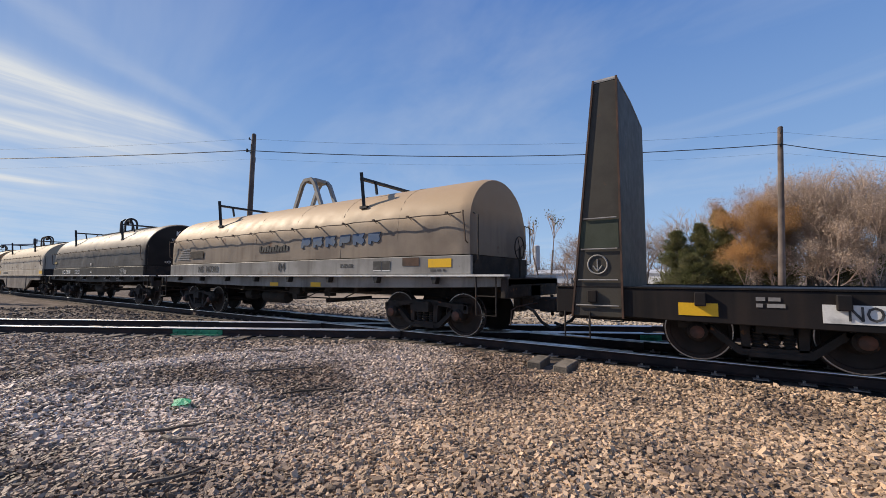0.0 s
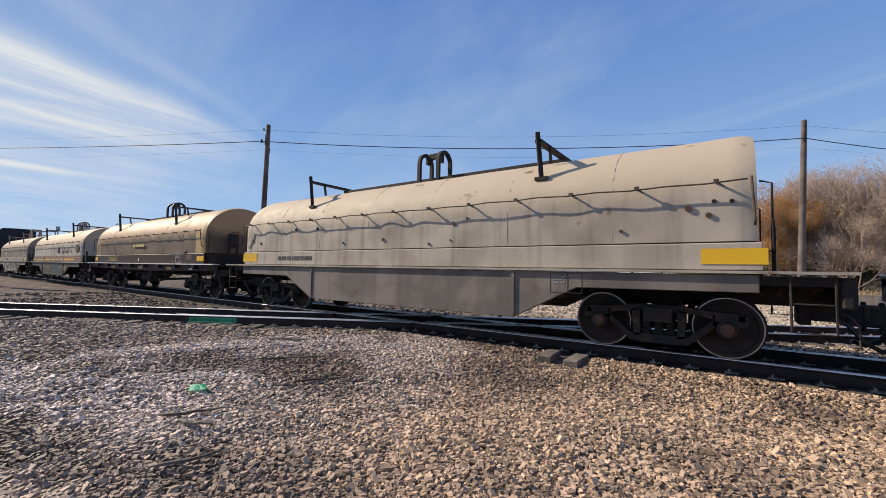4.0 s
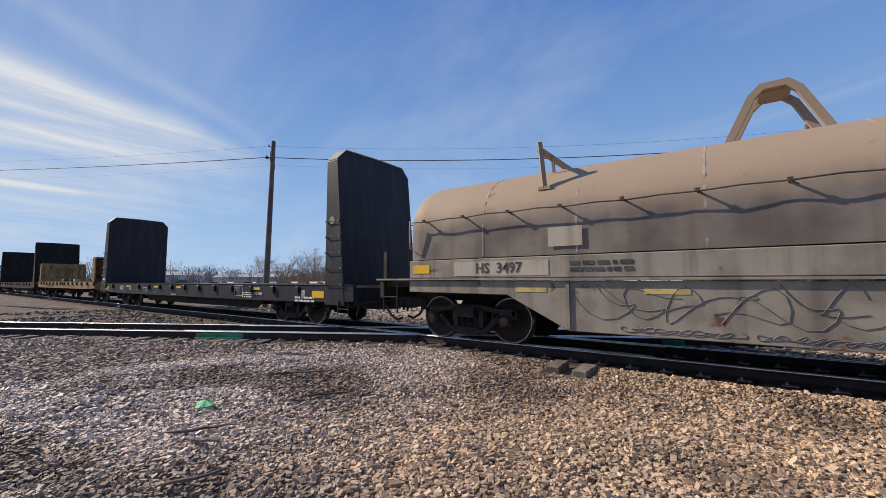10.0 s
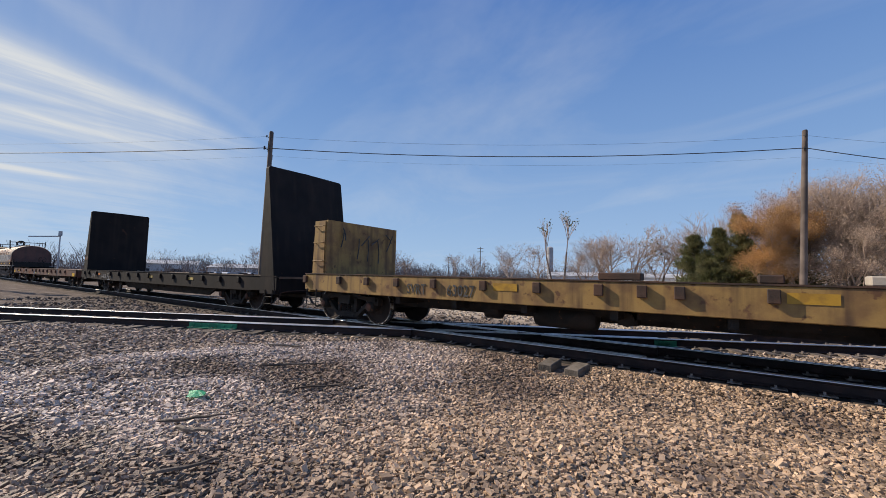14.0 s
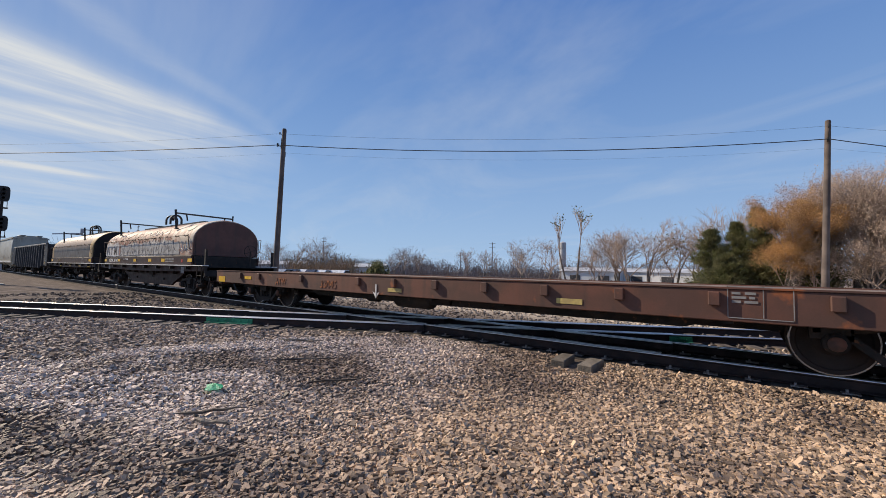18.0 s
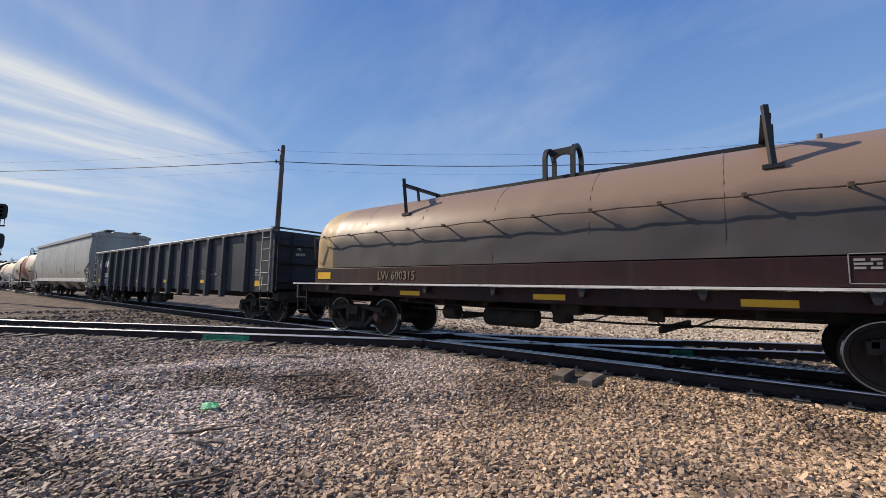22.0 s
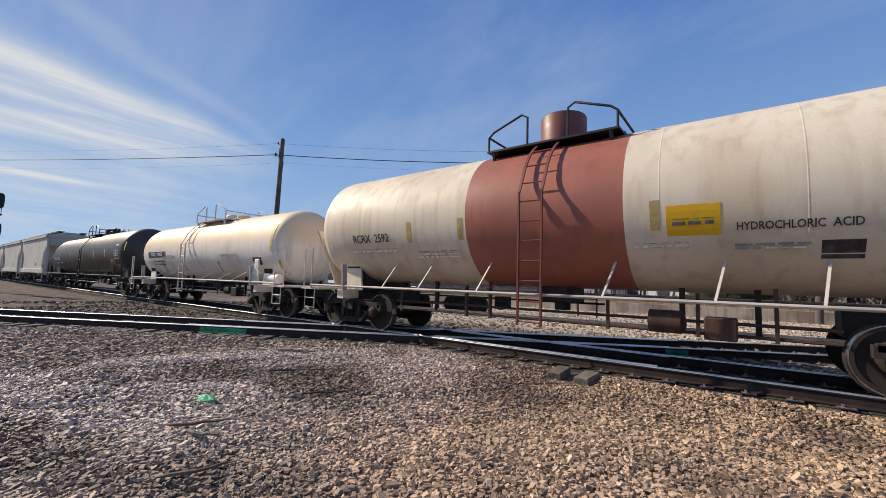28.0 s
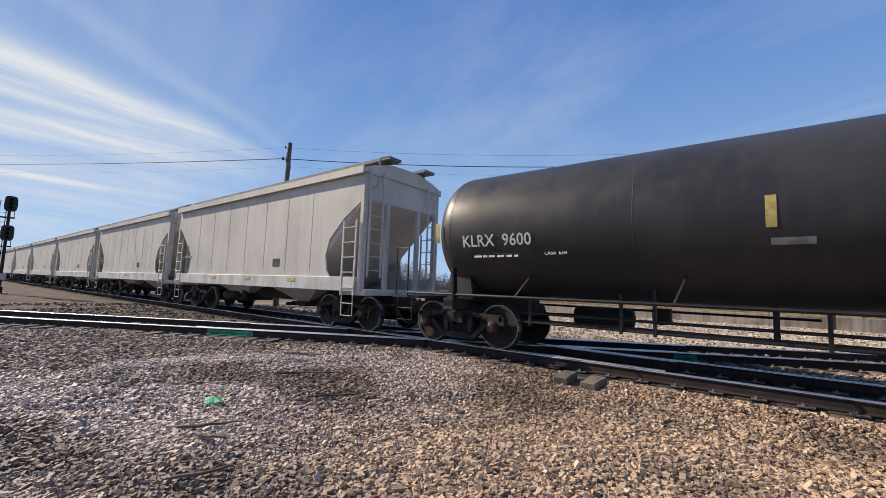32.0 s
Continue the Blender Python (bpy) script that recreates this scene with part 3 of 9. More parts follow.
# ---- loose stone ----
def stone_field(name, n, place, size, seed, label, ma=None):
    """Broken stones: squashed, chipped and tumbled blocks in one mesh."""
    rs = np.random.RandomState(seed)
    base = np.array([(x, y, z) for x in (-1, 1) for y in (-1, 1) for z in (-1, 1)]) * 0.72
    tri = np.array([(0, 1, 3), (0, 3, 2), (4, 6, 7), (4, 7, 5), (0, 4, 5), (0, 5, 1), (2, 3, 7), (2, 7, 6), (0, 2, 6), (0, 6, 4), (1, 5, 7), (1, 7, 3)])
    pos = place(rs, n)
    n = len(pos)
    s = size(rs, pos)
    v = base[None] * (1 + rs.uniform(-0.34, 0.24, (n, 8, 3)))
    v = v * rs.uniform((0.90, 0.65, 0.38), (1.50, 1.0, 0.72), (n, 3))[:, None, :]
    a, b = rs.uniform(0, 2 * np.pi, n), rs.normal(0, 0.42, n)
    ca, sa, cb, sb = np.cos(a), np.sin(a), np.cos(b), np.sin(b)
    vx, vy, vz = v[..., 0], v[..., 1], v[..., 2]
    vx, vz = vx * cb[:, None] + vz * sb[:, None], -vx * sb[:, None] + vz * cb[:, None]
    vx, vy = vx * ca[:, None] - vy * sa[:, None], vx * sa[:, None] + vy * ca[:, None]
    v = np.stack([vx, vy, vz], -1) * s[:, None, None] + pos[:, None, :]
    faces = (tri[None] + (np.arange(n) * 8)[:, None, None]).reshape(-1, 3)
    me = bpy.data.meshes.new(name)
    me.vertices.add(n * 8)
    me.vertices.foreach_set("co", v.reshape(-1).astype(np.float32))
    me.loops.add(len(faces) * 3)
    me.loops.foreach_set("vertex_index", faces.reshape(-1).astype(np.int32))
    me.polygons.add(len(faces))
    me.polygons.foreach_set("loop_start", np.arange(0, len(faces) * 3, 3).astype(np.int32))
    me.update(calc_edges=True)
    me.polygons.foreach_set("use_smooth", [False] * len(faces))
    me.materials.append(ma or M_STONE)
    ob = new(name, me)
    tagged(ob, label, "gravel", kind="stuff")
    return ob


def fan(rs, n, r0, r1, lift):
    r = np.sqrt(rs.uniform(r0 * r0, r1 * r1, n))
    a = np.radians(rs.uniform(-20, 91, n))
    x, y = -np.sin(a) * r, np.cos(a) * r
    keep = (y > 0.2) & (np.abs(y - YC) > 0.0)
    x, y = x[keep], y[keep]
    on_rail = (np.abs(np.abs(y - YC) - GAUGE) < 0.10)
    d = (y - cross_y(x)) * np.cos(TURN)
    on_rail |= (np.abs(np.abs(d) - GAUGE) < 0.11)
    in_track = (np.abs(y - YC) < 1.2) | (np.abs(d) < 1.25)
    in_track |= np.abs(y - YC) < 1.12
    bed = (y > 7.0) & (y < 9.6) & (x > -9) | (np.abs(y - YC) < 1.3)
    patch = np.array([noise.noise(Vector((a * 0.55, b * 0.55, 3.0))) for a, b in zip(x, y)])
    tie_end = (np.abs(x + 2.24) < 0.40) & (y > 6.16) & (y < 7.2)
    near_bed = (d < 0) & (d > -1.27)
    keep = ~on_rail & ~bed & ~tie_end & ~(near_bed & (x < -2.2) & (rs.rand(len(x)) < 0.45)) & (~in_track | (rs.rand(len(x)) < 0.35)) & (rs.rand(len(x)) < 1.05 - 1.1 * np.clip(patch - 0.12, 0, 0.6))
    x, y, in_track = x[keep], y[keep], in_track[keep]
    z = ground_height(x, y) + rs.uniform(-0.012, lift, len(x)) - np.where(in_track, 0.02, 0)
    shoulder = np.exp(-((y - 6.75) / 0.3) ** 2) * np.clip((x + 7) / 5, 0, 1)
    return np.stack([x, y, z + 0.05 * shoulder], -1)


stone_field("near_gravel", 62000, lambda rs, n: fan(rs, n, 1.9, 5.2, 0.020), lambda rs, p: rs.gamma(9, 0.00215, len(p)).clip(0.007, 0.042), 1,
            "loose crushed stone ballast in grey and tan")
stone_field("trackside_gravel", 68000, lambda rs, n: fan(rs, n, 5.1, 9.0, 0.026), lambda rs, p: rs.gamma(9, 0.0022, len(p)).clip(0.009, 0.045), 2,
            "tan crushed stone ballast heaped along the track")


def this_side(rs, n, want):
    p = fan(rs, n, 8.9, 19.0 if want else 27.0, 0.03)
    d = (p[:, 1] - cross_y(p[:, 0])) * math.cos(TURN)
    return p[(d < -0.6) == want]


stone_field("outer_gravel", 110000, lambda rs, n: this_side(rs, n, True), lambda rs, p: rs.gamma(9, 0.0034, len(p)).clip(0.015, 0.06), 5,
            "grey crushed stone ballast beside the crossing track", M_OUTERSTONE)


def behind(rs, n):
    r, a = 9.0 * np.sqrt(rs.uniform(0, 1, n)), rs.uniform(0, 2 * np.pi, n)
    x, y = np.cos(a) * r, np.sin(a) * r
    b = np.degrees(np.arctan2(-x, y))
    edge = (r < 9 - rs.exponential(1.6, n)) & ((r < 1.95) | (b > 90) | (b < -19.5)) & (y < 6.6)
    x, y = x[edge], y[edge]
    return np.stack([x, y, ground_height(x, y) + rs.uniform(-0.012, 0.02, len(x))], -1)


stone_field("rear_gravel", 13000, behind, lambda rs, p: rs.gamma(9, 0.0042, len(p)).clip(0.015, 0.07), 6,
            "tan crushed stone ballast on the near side of the tracks")
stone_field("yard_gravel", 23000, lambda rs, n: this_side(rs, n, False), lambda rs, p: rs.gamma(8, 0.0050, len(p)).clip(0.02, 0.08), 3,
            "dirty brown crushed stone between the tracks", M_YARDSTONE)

# ---- rolling stock: shared gear ----
# in a car's own space x runs forward, -y faces the camera's side, z = 0 is the rail's top
CARS_ON_TRACK = []     # (root, its place along the train)
WHEELSETS = []         # (wheelset, place along the train)
SHARED = {}


def shared(name, build):
    if name not in SHARED:
        SHARED[name] = build()
    return SHARED[name]


M_CAP = mat("rusty_bearing_cap", (0.13, 0.055, 0.035), (0.07, 0.04, 0.03), rough=0.7, scale=5)


def wheelset_mesh():
    bm = new_bm()
    for s in (-1, 1):
        prof = [(0.685, 0.10), (0.69, 0.40), (0.682, 0.485), (0.70, 0.487), (0.715, 0.462), (0.80, 0.455), (0.815, 0.45), (0.815, 0.385), (0.79, 0.37),
                (0.775, 0.20), (0.80, 0.17), (0.82, 0.12), (0.93, 0.095)]
        lathe(bm, [(s * d, r) for d, r in prof], "y", 30)
    bar(bm, (0, -0.69, 0), (0, 0.69, 0), 0.085, 12)
    return mesh_of(bm, "wheelset", M_WHEEL, 0.5)


def tread_mesh(s):
    bm = new_bm()
    lathe(bm, [(s * 0.7165, 0.4625), (s * 0.80, 0.4565), (s * 0.8165, 0.4515), (s * 0.8165, 0.436), (s * 0.7165, 0.436)], "y", 36)
    return mesh_of(bm, "tread", M_RIM, 0.5)


def side_frame_mesh(s):
    bm = new_bm()
    y0, y1 = s * 0.90, s * 1.06
    # the bow-shaped cast frame: top chord, bottom chord, columns, jaws over the axle boxes
    top = [(-1.10, 0.58), (-0.70, 0.60), (-0.30, 0.66), (0.30, 0.66), (0.70, 0.60), (1.10, 0.58)]
    for (xa, za), (xb, zb) in zip(top, top[1:]):
        plate(bm, [(xa, za), (xb, zb), (xb, zb + 0.10), (xa, za + 0.10)], y0, y1)
    low = [(-0.80, 0.52), (-0.40, 0.17), (0.40, 0.17), (0.80, 0.52)]
    for (xa, za), (xb, zb) in zip(low, low[1:]):
        plate(bm, [(xa, za), (xb, zb), (xb, zb + 0.12), (xa, za + 0.12)], y0, y1)
    for k in (-1, 1):
        plate(bm, [(k * 0.26, 0.26), (k * 0.36, 0.26), (k * 0.38, 0.68), (k * 0.26, 0.68)], y0, y1)
        plate(bm, [(k * 0.72, 0.50), (k * 1.14, 0.50), (k * 1.14, 0.66), (k * 0.72, 0.66)], y0, y1)
    for k in (-1, 1):
        lathe(bm, [(s * 0.94, 0.14), (s * 1.10, 0.135), (s * 1.14, 0.10), (s * 1.15, 0.04)], "y", 14, (k * 0.889, 0, 0.457))
        box(bm, k * 0.889 - 0.14, k * 0.889 + 0.14, min(y0, y1) - 0.005, max(y0, y1) + 0.02, 0.56, 0.70)
    box(bm, -0.28, 0.28, min(y0, y1) - 0.02, max(y0, y1) + 0.03, 0.16, 0.22)
    return mesh_of(bm, "side_frame", M_IRON, 0.5)


def spring_mesh(s):
    prof = [(0.225, 0.055)]
    for i in range(6):
        z = 0.23 + i * 0.049
        prof += [(z, 0.056), (z + 0.024, 0.078)]
    return mesh_of(lathe(new_bm(), prof, "z", 8, (0, s * 0.98, 0)), "spring", M_IRON, 0.8)


def bolster_mesh():
    bm = new_bm()
    box(bm, -0.2, 0.2, -1.16, 1.16, 0.50, 0.72)
    lathe(bm, [(0.72, 0.2), (0.80, 0.2)], "z", 14)
    for k in (-1, 1):
        beam(bm, (k * 0.55, -0.75, 0.42), (k * 0.55, 0.75, 0.42), 0.1, 0.14)
        for s in (-1, 1):
            box(bm, k * 0.44 - 0.03, k * 0.44 + 0.03, s * 0.72 - 0.06, s * 0.72 + 0.06, 0.33, 0.56)
    return mesh_of(bm, "truck", M_IRON, 0.4)


def truck(car, x, s0, iron=None):
    """A two-axle truck under a car at x."""
    tr = part("truck", shared("bolster", bolster_mesh), None, car, "two-axle cast steel truck")
    tr.location = (x, 0, 0)
    for s in (-1, 1):
        part("side_frame", shared("side%d" % s, lambda: side_frame_mesh(s)), None, tr)
        for x_ in (-0.17, 0.0, 0.17):
            part("spring", shared("spring%d" % s, lambda: spring_mesh(s)), None, tr).location.x = x_
    for k in (-1, 1):
        ws = part("wheelset", shared("wheelset", wheelset_mesh), None, tr, "steel wheels on an axle")
        ws.location = (k * 0.889, 0, 0.457)
        for s in (-1, 1):
            rim = part("wheel_tread", shared("tread%d" % s, lambda: tread_mesh(s)), None, tr, "bright worn wheel tread")
            rim.location = (k * 0.889, 0, 0.457)
        for s in (-1, 1):
            cap = part("bearing_cap", shared("cap%d" % s, lambda: mesh_of(lathe(new_bm(), [(s * 1.152, 0.095), (s * 1.165, 0.09), (s * 1.185, 0.04)], "y", 12), "bearing_cap", M_CAP, 0.5)), None, tr)
            cap.location = (k * 0.889, 0, 0.457)
        WHEELSETS.append((ws, s0 + x + k * 0.889))


def coupler_mesh():
    bm = new_bm()
    box(bm, -0.75, -0.28, -0.11, 0.11, -0.11, 0.11)
    hexa(bm, [(-0.30, -0.14, -0.15), (0.0, -0.17, -0.15), (0.0, 0.17, -0.15), (-0.30, 0.14, -0.15), (-0.30, -0.14, 0.15), (0.0, -0.17, 0.15), (0.0, 0.17, 0.15), (-0.30, 0.14, 0.15)])
    box(bm, -0.06, 0.10, 0.03, 0.19, -0.14, 0.14)
    box(bm, -0.08, 0.06, -0.20, -0.08, -0.12, 0.12)
    bar(bm, (-0.1, 0.08, -0.24), (-0.1, 0.08, 0.2), 0.035, 8)
    box(bm, -0.85, -0.70, -0.22, 0.22, -0.17, 0.17)
    return mesh_of(bm, "coupler", M_IRON, 0.5, 0.015)


def hose_mesh():
    bm = new_bm()
    pts = [(-0.5, -0.34, -0.05), (-0.34, -0.36, -0.12), (-0.18, -0.34, -0.34), (0.0, -0.28, -0.46), (0.16, -0.24, -0.40)]
    pipe(bm, pts, 0.032, 7)
    return mesh_of(bm, "air_hose", M_BLACK, 0.8)


def lever_mesh():
    bm = new_bm()
    pipe(bm, [(-0.35, -0.12, 0.02), (-0.36, -0.5, 0.02), (-0.40, -1.05, 0.0), (-0.40, -1.3, -0.05), (-0.40, -1.35, -0.32)], 0.014, 6)
    return mesh_of(bm, "uncoupling_lever", M_RUST, 0.8)


def brake_wheel_bm(x, y, z, r=0.27):
    """A hand brake wheel: a thin rim on four spokes, facing along x."""
    bm = pipe(new_bm(), [(x, y + r * math.cos(a), z + r * math.sin(a)) for a in [2 * math.pi * i / 24 for i in range(25)]], 0.014, 6)
    for a in (0.4, 1.97, 3.54, 5.11):
        bar(bm, (x, y, z), (x, y + r * math.cos(a), z + r * math.sin(a)), 0.010, 5)
    return bm


def end_gear(car, x, k, z=0.70):
    """Coupler, air hose and uncoupling lever at the pulling face x; k = 1 for the front end."""
    for name, build in (("coupler", coupler_mesh), ("air_hose", hose_mesh), ("uncoupling_lever", lever_mesh)):
        ob = part(name, shared(name, build), None, car)
        ob.matrix_basis = pose(x, 0, z, 0, 0, 0 if k > 0 else 180)


def brake_gear(car, x, z=0.66, y=-0.65):
    lathe_bm = lathe(new_bm(), [(-0.62, 0.05), (-0.58, 0.18), (-0.5, 0.21), (0.5, 0.21), (0.58, 0.18), (0.62, 0.05)], "x", 16, (x, y, z))
    part("air_reservoir", lathe_bm, M_IRON, car, "dark brake air tank")
    bm = box(new_bm(), x + 0.95, x + 1.25, y - 0.15, y + 0.15, z - 0.05, z + 0.25)
    lathe(bm, [(-0.17, 0.12), (0.17, 0.12)], "y", 12, (x + 1.1, y, z + 0.05))
    part("brake_valve", bm, M_IRON, car)
    bm = pipe(new_bm(), [(x - 3.2, y + 0.4, z + 0.18), (x + 3.4, y + 0.4, z + 0.18)], 0.025)
    part("brake_pipe", bm, M_IRON, car)
    bm = lathe(new_bm(), [(0.0, 0.17), (0.34, 0.17), (0.38, 0.1)], "x", 14, (x - 1.75, y + 0.1, z + 0.02))
    bar(bm, (x - 1.4, y + 0.1, z), (x - 0.75, y + 0.3, z), 0.02)
    part("brake_cylinder", bm, M_IRON, car)


def underframe_gear(car, h, seed=1):
    """Brake rods, levers, pipes, cross ties and hangers below a car's floor between its trucks."""
    rs = random.Random(seed * 7 + 3)
    span = h - 1.5
    for y, z in ((-0.95, 0.84), (-0.45, 0.66)):
        part("brake_rod", pipe(new_bm(), [(-span, y, z + 0.06), (-span * 0.3, y, z), (span * 0.35, y + 0.08, z - 0.02), (span, y + 0.05, z + 0.05)], 0.02, 6), M_IRON, car)
    for i in range(7):
        x = -span + 2 * span * (i + 0.5) / 7 + rs.uniform(-0.2, 0.2)
        bm = plate(new_bm(), [(x - 0.09, 1.12), (x + 0.09, 1.12), (x + 0.05, 0.88), (x - 0.05, 0.88)], -1.12, 1.12)
        part("cross_tie", bm, M_IRON, car, smooth=0)
    for x, y, w, d, z in ((span * 0.12, -0.9, 0.5, 0.3, 0.78), (span * 0.42, -0.8, 0.22, 0.22, 0.74)):
        x += rs.uniform(-0.3, 0.3)
        bm = box(new_bm(), x - w / 2, x + w / 2, y - d / 2, y + d / 2, z, z + 0.26)
        for k in (-1, 1):
            bar(bm, (x + k * w * 0.35, y, z + 0.28), (x + k * w * 0.35, y, 1.12), 0.022, 6)
        pipe(bm, [(x, y - d * 0.3, z + 0.02), (x + 0.1, y - d * 0.3, z - 0.10), (x + 0.5, y, z - 0.06), (x + 0.9, y + 0.1, z + 0.12)], 0.016, 5)
        part("brake_gear_box", bm, M_IRON, car, smooth=0, bevel=0.0)
    for k in (-1, 1):
        x = k * span * 0.5
        part("brake_lever", beam(new_bm(), (x, -1.0, 0.62), (x + 0.25, 0.45, 0.66), 0.06, 0.10), M_IRON, car, smooth=0)


def stirrup(car, x, y, z, k, ma=None, w=0.42, drop=0.5):
    bm = pipe(new_bm(), [(x, y, z), (x, y, z - drop), (x + k * w, y, z - drop), (x + k * w, y, z)], 0.016, 6)
    bar(bm, (x, y, z - drop * 0.5), (x + k * w, y, z - drop * 0.5), 0.012, 6)
    return part("stirrup_step", bm, ma or M_IRON, car)


def ladder(car, x, y, z0, z1, rungs, ma, w=0.42, name="ladder"):
    """A ladder on a side wall: x is its middle."""
    bm = new_bm()
    for s in (-1, 1):
        beam(bm, (x + s * w / 2, y, z0), (x + s * w / 2, y, z1), 0.03, 0.05, (1, 0, 0))
    for i in range(rungs):
        z = z0 + (i + 0.5) * (z1 - z0) / rungs
        bar(bm, (x - w / 2, y - 0.02, z), (x + w / 2, y - 0.02, z), 0.013, 6)
    return part(name, bm, ma, car)


def grab(car, pts, ma, r=0.014):
    return part("grab_iron", pipe(new_bm(), pts, r, 6), ma, car)


def start_car(name, label, category, s_front, s_rear):
    root = tagged(new(name, None), label, category, "freight train")
    centre = (s_front + s_rear) / 2
    CARS_ON_TRACK.append((root, centre))
    half = (s_front - s_rear) / 2
    for x in (half, -half):
        truck(root, x, centre)
    return root, half


# ---- coil cars ----
def arch(hw, z0, z_spring, z_top, n=18, power=2.0):
    pts = [(-hw, z0), (-hw, z_spring)]
    for i in range(1, n):
        a = math.pi * (1 - i / n)
        c, s = math.cos(a), math.sin(a)
        pts.append((hw * math.copysign(abs(c) ** (2 / power), c), z_spring + (z_top - z_spring) * abs(s) ** (2 / power)))
    pts += [(hw, z_spring), (hw, z0)]
    return pts


def cover_bm(x0, x1, z0, z_spring, z_top, hw, dent, seed, step=0.15, ends=(1, 1), pucker=0.011):
    """A thin arched hood with dented skin and closed ends."""
    rs = random.Random(seed)
    ox = rs.uniform(0, 50)
    prof = []
    base = arch(hw, z0, z_spring, z_top, 20)
    for (ya, za), (yb, zb) in zip(base, base[1:]):
        n = 5 if abs(ya - yb) < 1e-6 else 1
        prof += [(ya + (yb - ya) * i / n, za + (zb - za) * i / n) for i in range(n)]
    prof.append(base[-1])
    bm = new_bm()
    n = max(2, round((x1 - x0) / step))
    rows = []
    for i in range(n + 1):
        x = x0 + (x1 - x0) * i / n
        row = []
        end = min(i, n - i)
        for y, z in prof:
            d = dent * (1.5 * noise.noise(Vector((x * 0.8 + ox, z * 1.3, y * 0.8))) + 0.55 * noise.noise(Vector((x * 2.4 + ox, z * 2.6, 5))))
            d += pucker * (0.55 + 1.1 * noise.noise(Vector((x * 0.33 + ox, 7, 0)))) * math.cos(2 * math.pi * x / 1.05 + ox + 2.2 * noise.noise(Vector((x * 0.5, ox, 3)))) * math.exp(-((z - 2.28) / 0.24) ** 2)
            d *= 1.0 if end > 0 else 0.2
            k = 1 - 0.02 * ((i == 0 and ends[0]) or (i == n and ends[1]))
            side = 1.0 if z < z_spring + 0.3 else 0.5
            row.append(bm.verts.new((x, (y + math.copysign(d * side, y)) * k, z0 + (z - z0) * k + d * 0.3 * (z > z_spring))))
        rows.append(row)
    for a, b in zip(rows, rows[1:]):
        for i in range(len(prof) - 1):
            bm.faces.new((a[i], a[i + 1], b[i + 1], b[i]))
    bm.faces.new(rows[0])
    bm.faces.new(rows[-1][::-1])
    return bm


def band_bm(x, z0, z_spring, z_top, hw, w=0.035, t=0.007):
    bm = new_bm()
    prof = arch(hw + t, z0, z_spring, z_top + t, 16)
    inner = arch(hw - 0.03, z0, z_spring, z_top - 0.03, 16)
    for (a, b), (c, d) in zip(zip(prof, prof[1:]), zip(inner, inner[1:])):
        hexa(bm, [(x - w / 2, *c), (x + w / 2, *c), (x + w / 2, *d), (x - w / 2, *d), (x - w / 2, *a), (x + w / 2, *a), (x + w / 2, *b), (x - w / 2, *b)])
    bmesh.ops.remove_doubles(bm, verts=bm.verts, dist=1e-5)
    return bm


M_ROD = mat("dusty_rusty_rod", (0.11, 0.075, 0.052), (0.055, 0.040, 0.032), rough=0.8, scale=6)


def latch_mesh():
    bm = new_bm()
    box(bm, -0.010, 0.010, -0.12, 0.03, -0.014, 0.014)
    beam(bm, (0.0, -0.105, 0.0), (0.09, -0.08, -0.07), 0.012, 0.012)
    box(bm, -0.032, 0.032, -0.135, -0.10, -0.022, 0.03)
    return mesh_of(bm, "cover_latch", M_ROD, 0)


def guide_frame(car, x, k, hw, ma, tall=0.0):
    """The A-frame that steers a lifting hook over the hood."""
    z0, z1 = 2.98, 3.78 + tall
    for s in (-1, 1):
        bm = new_bm()
        beam(bm, (x, s * (hw - 0.19), z0), (x - 0.06, s * (hw - 0.14), z1 + 0.06), 0.05, 0.08)
        beam(bm, (x + 0.02, s * (hw - 0.62), z0 + 0.38), (x + 0.02, s * (hw - 0.56), z1 - 0.1), 0.05, 0.05)
        box(bm, x - 0.12, x + 0.12, s * (hw - 0.20) - 0.05, s * (hw - 0.20) + 0.05, z0 - 0.04, z0 + 0.02)
        part("guide_post", bm, ma, car, smooth=0)
    bm = beam(new_bm(), (x - 0.05, -(hw - 0.14), z1 - 0.1), (x - 0.05, hw - 0.14, z1 - 0.1), 0.12, 0.06)
    part("guide_bar", bm, ma, car, smooth=0)


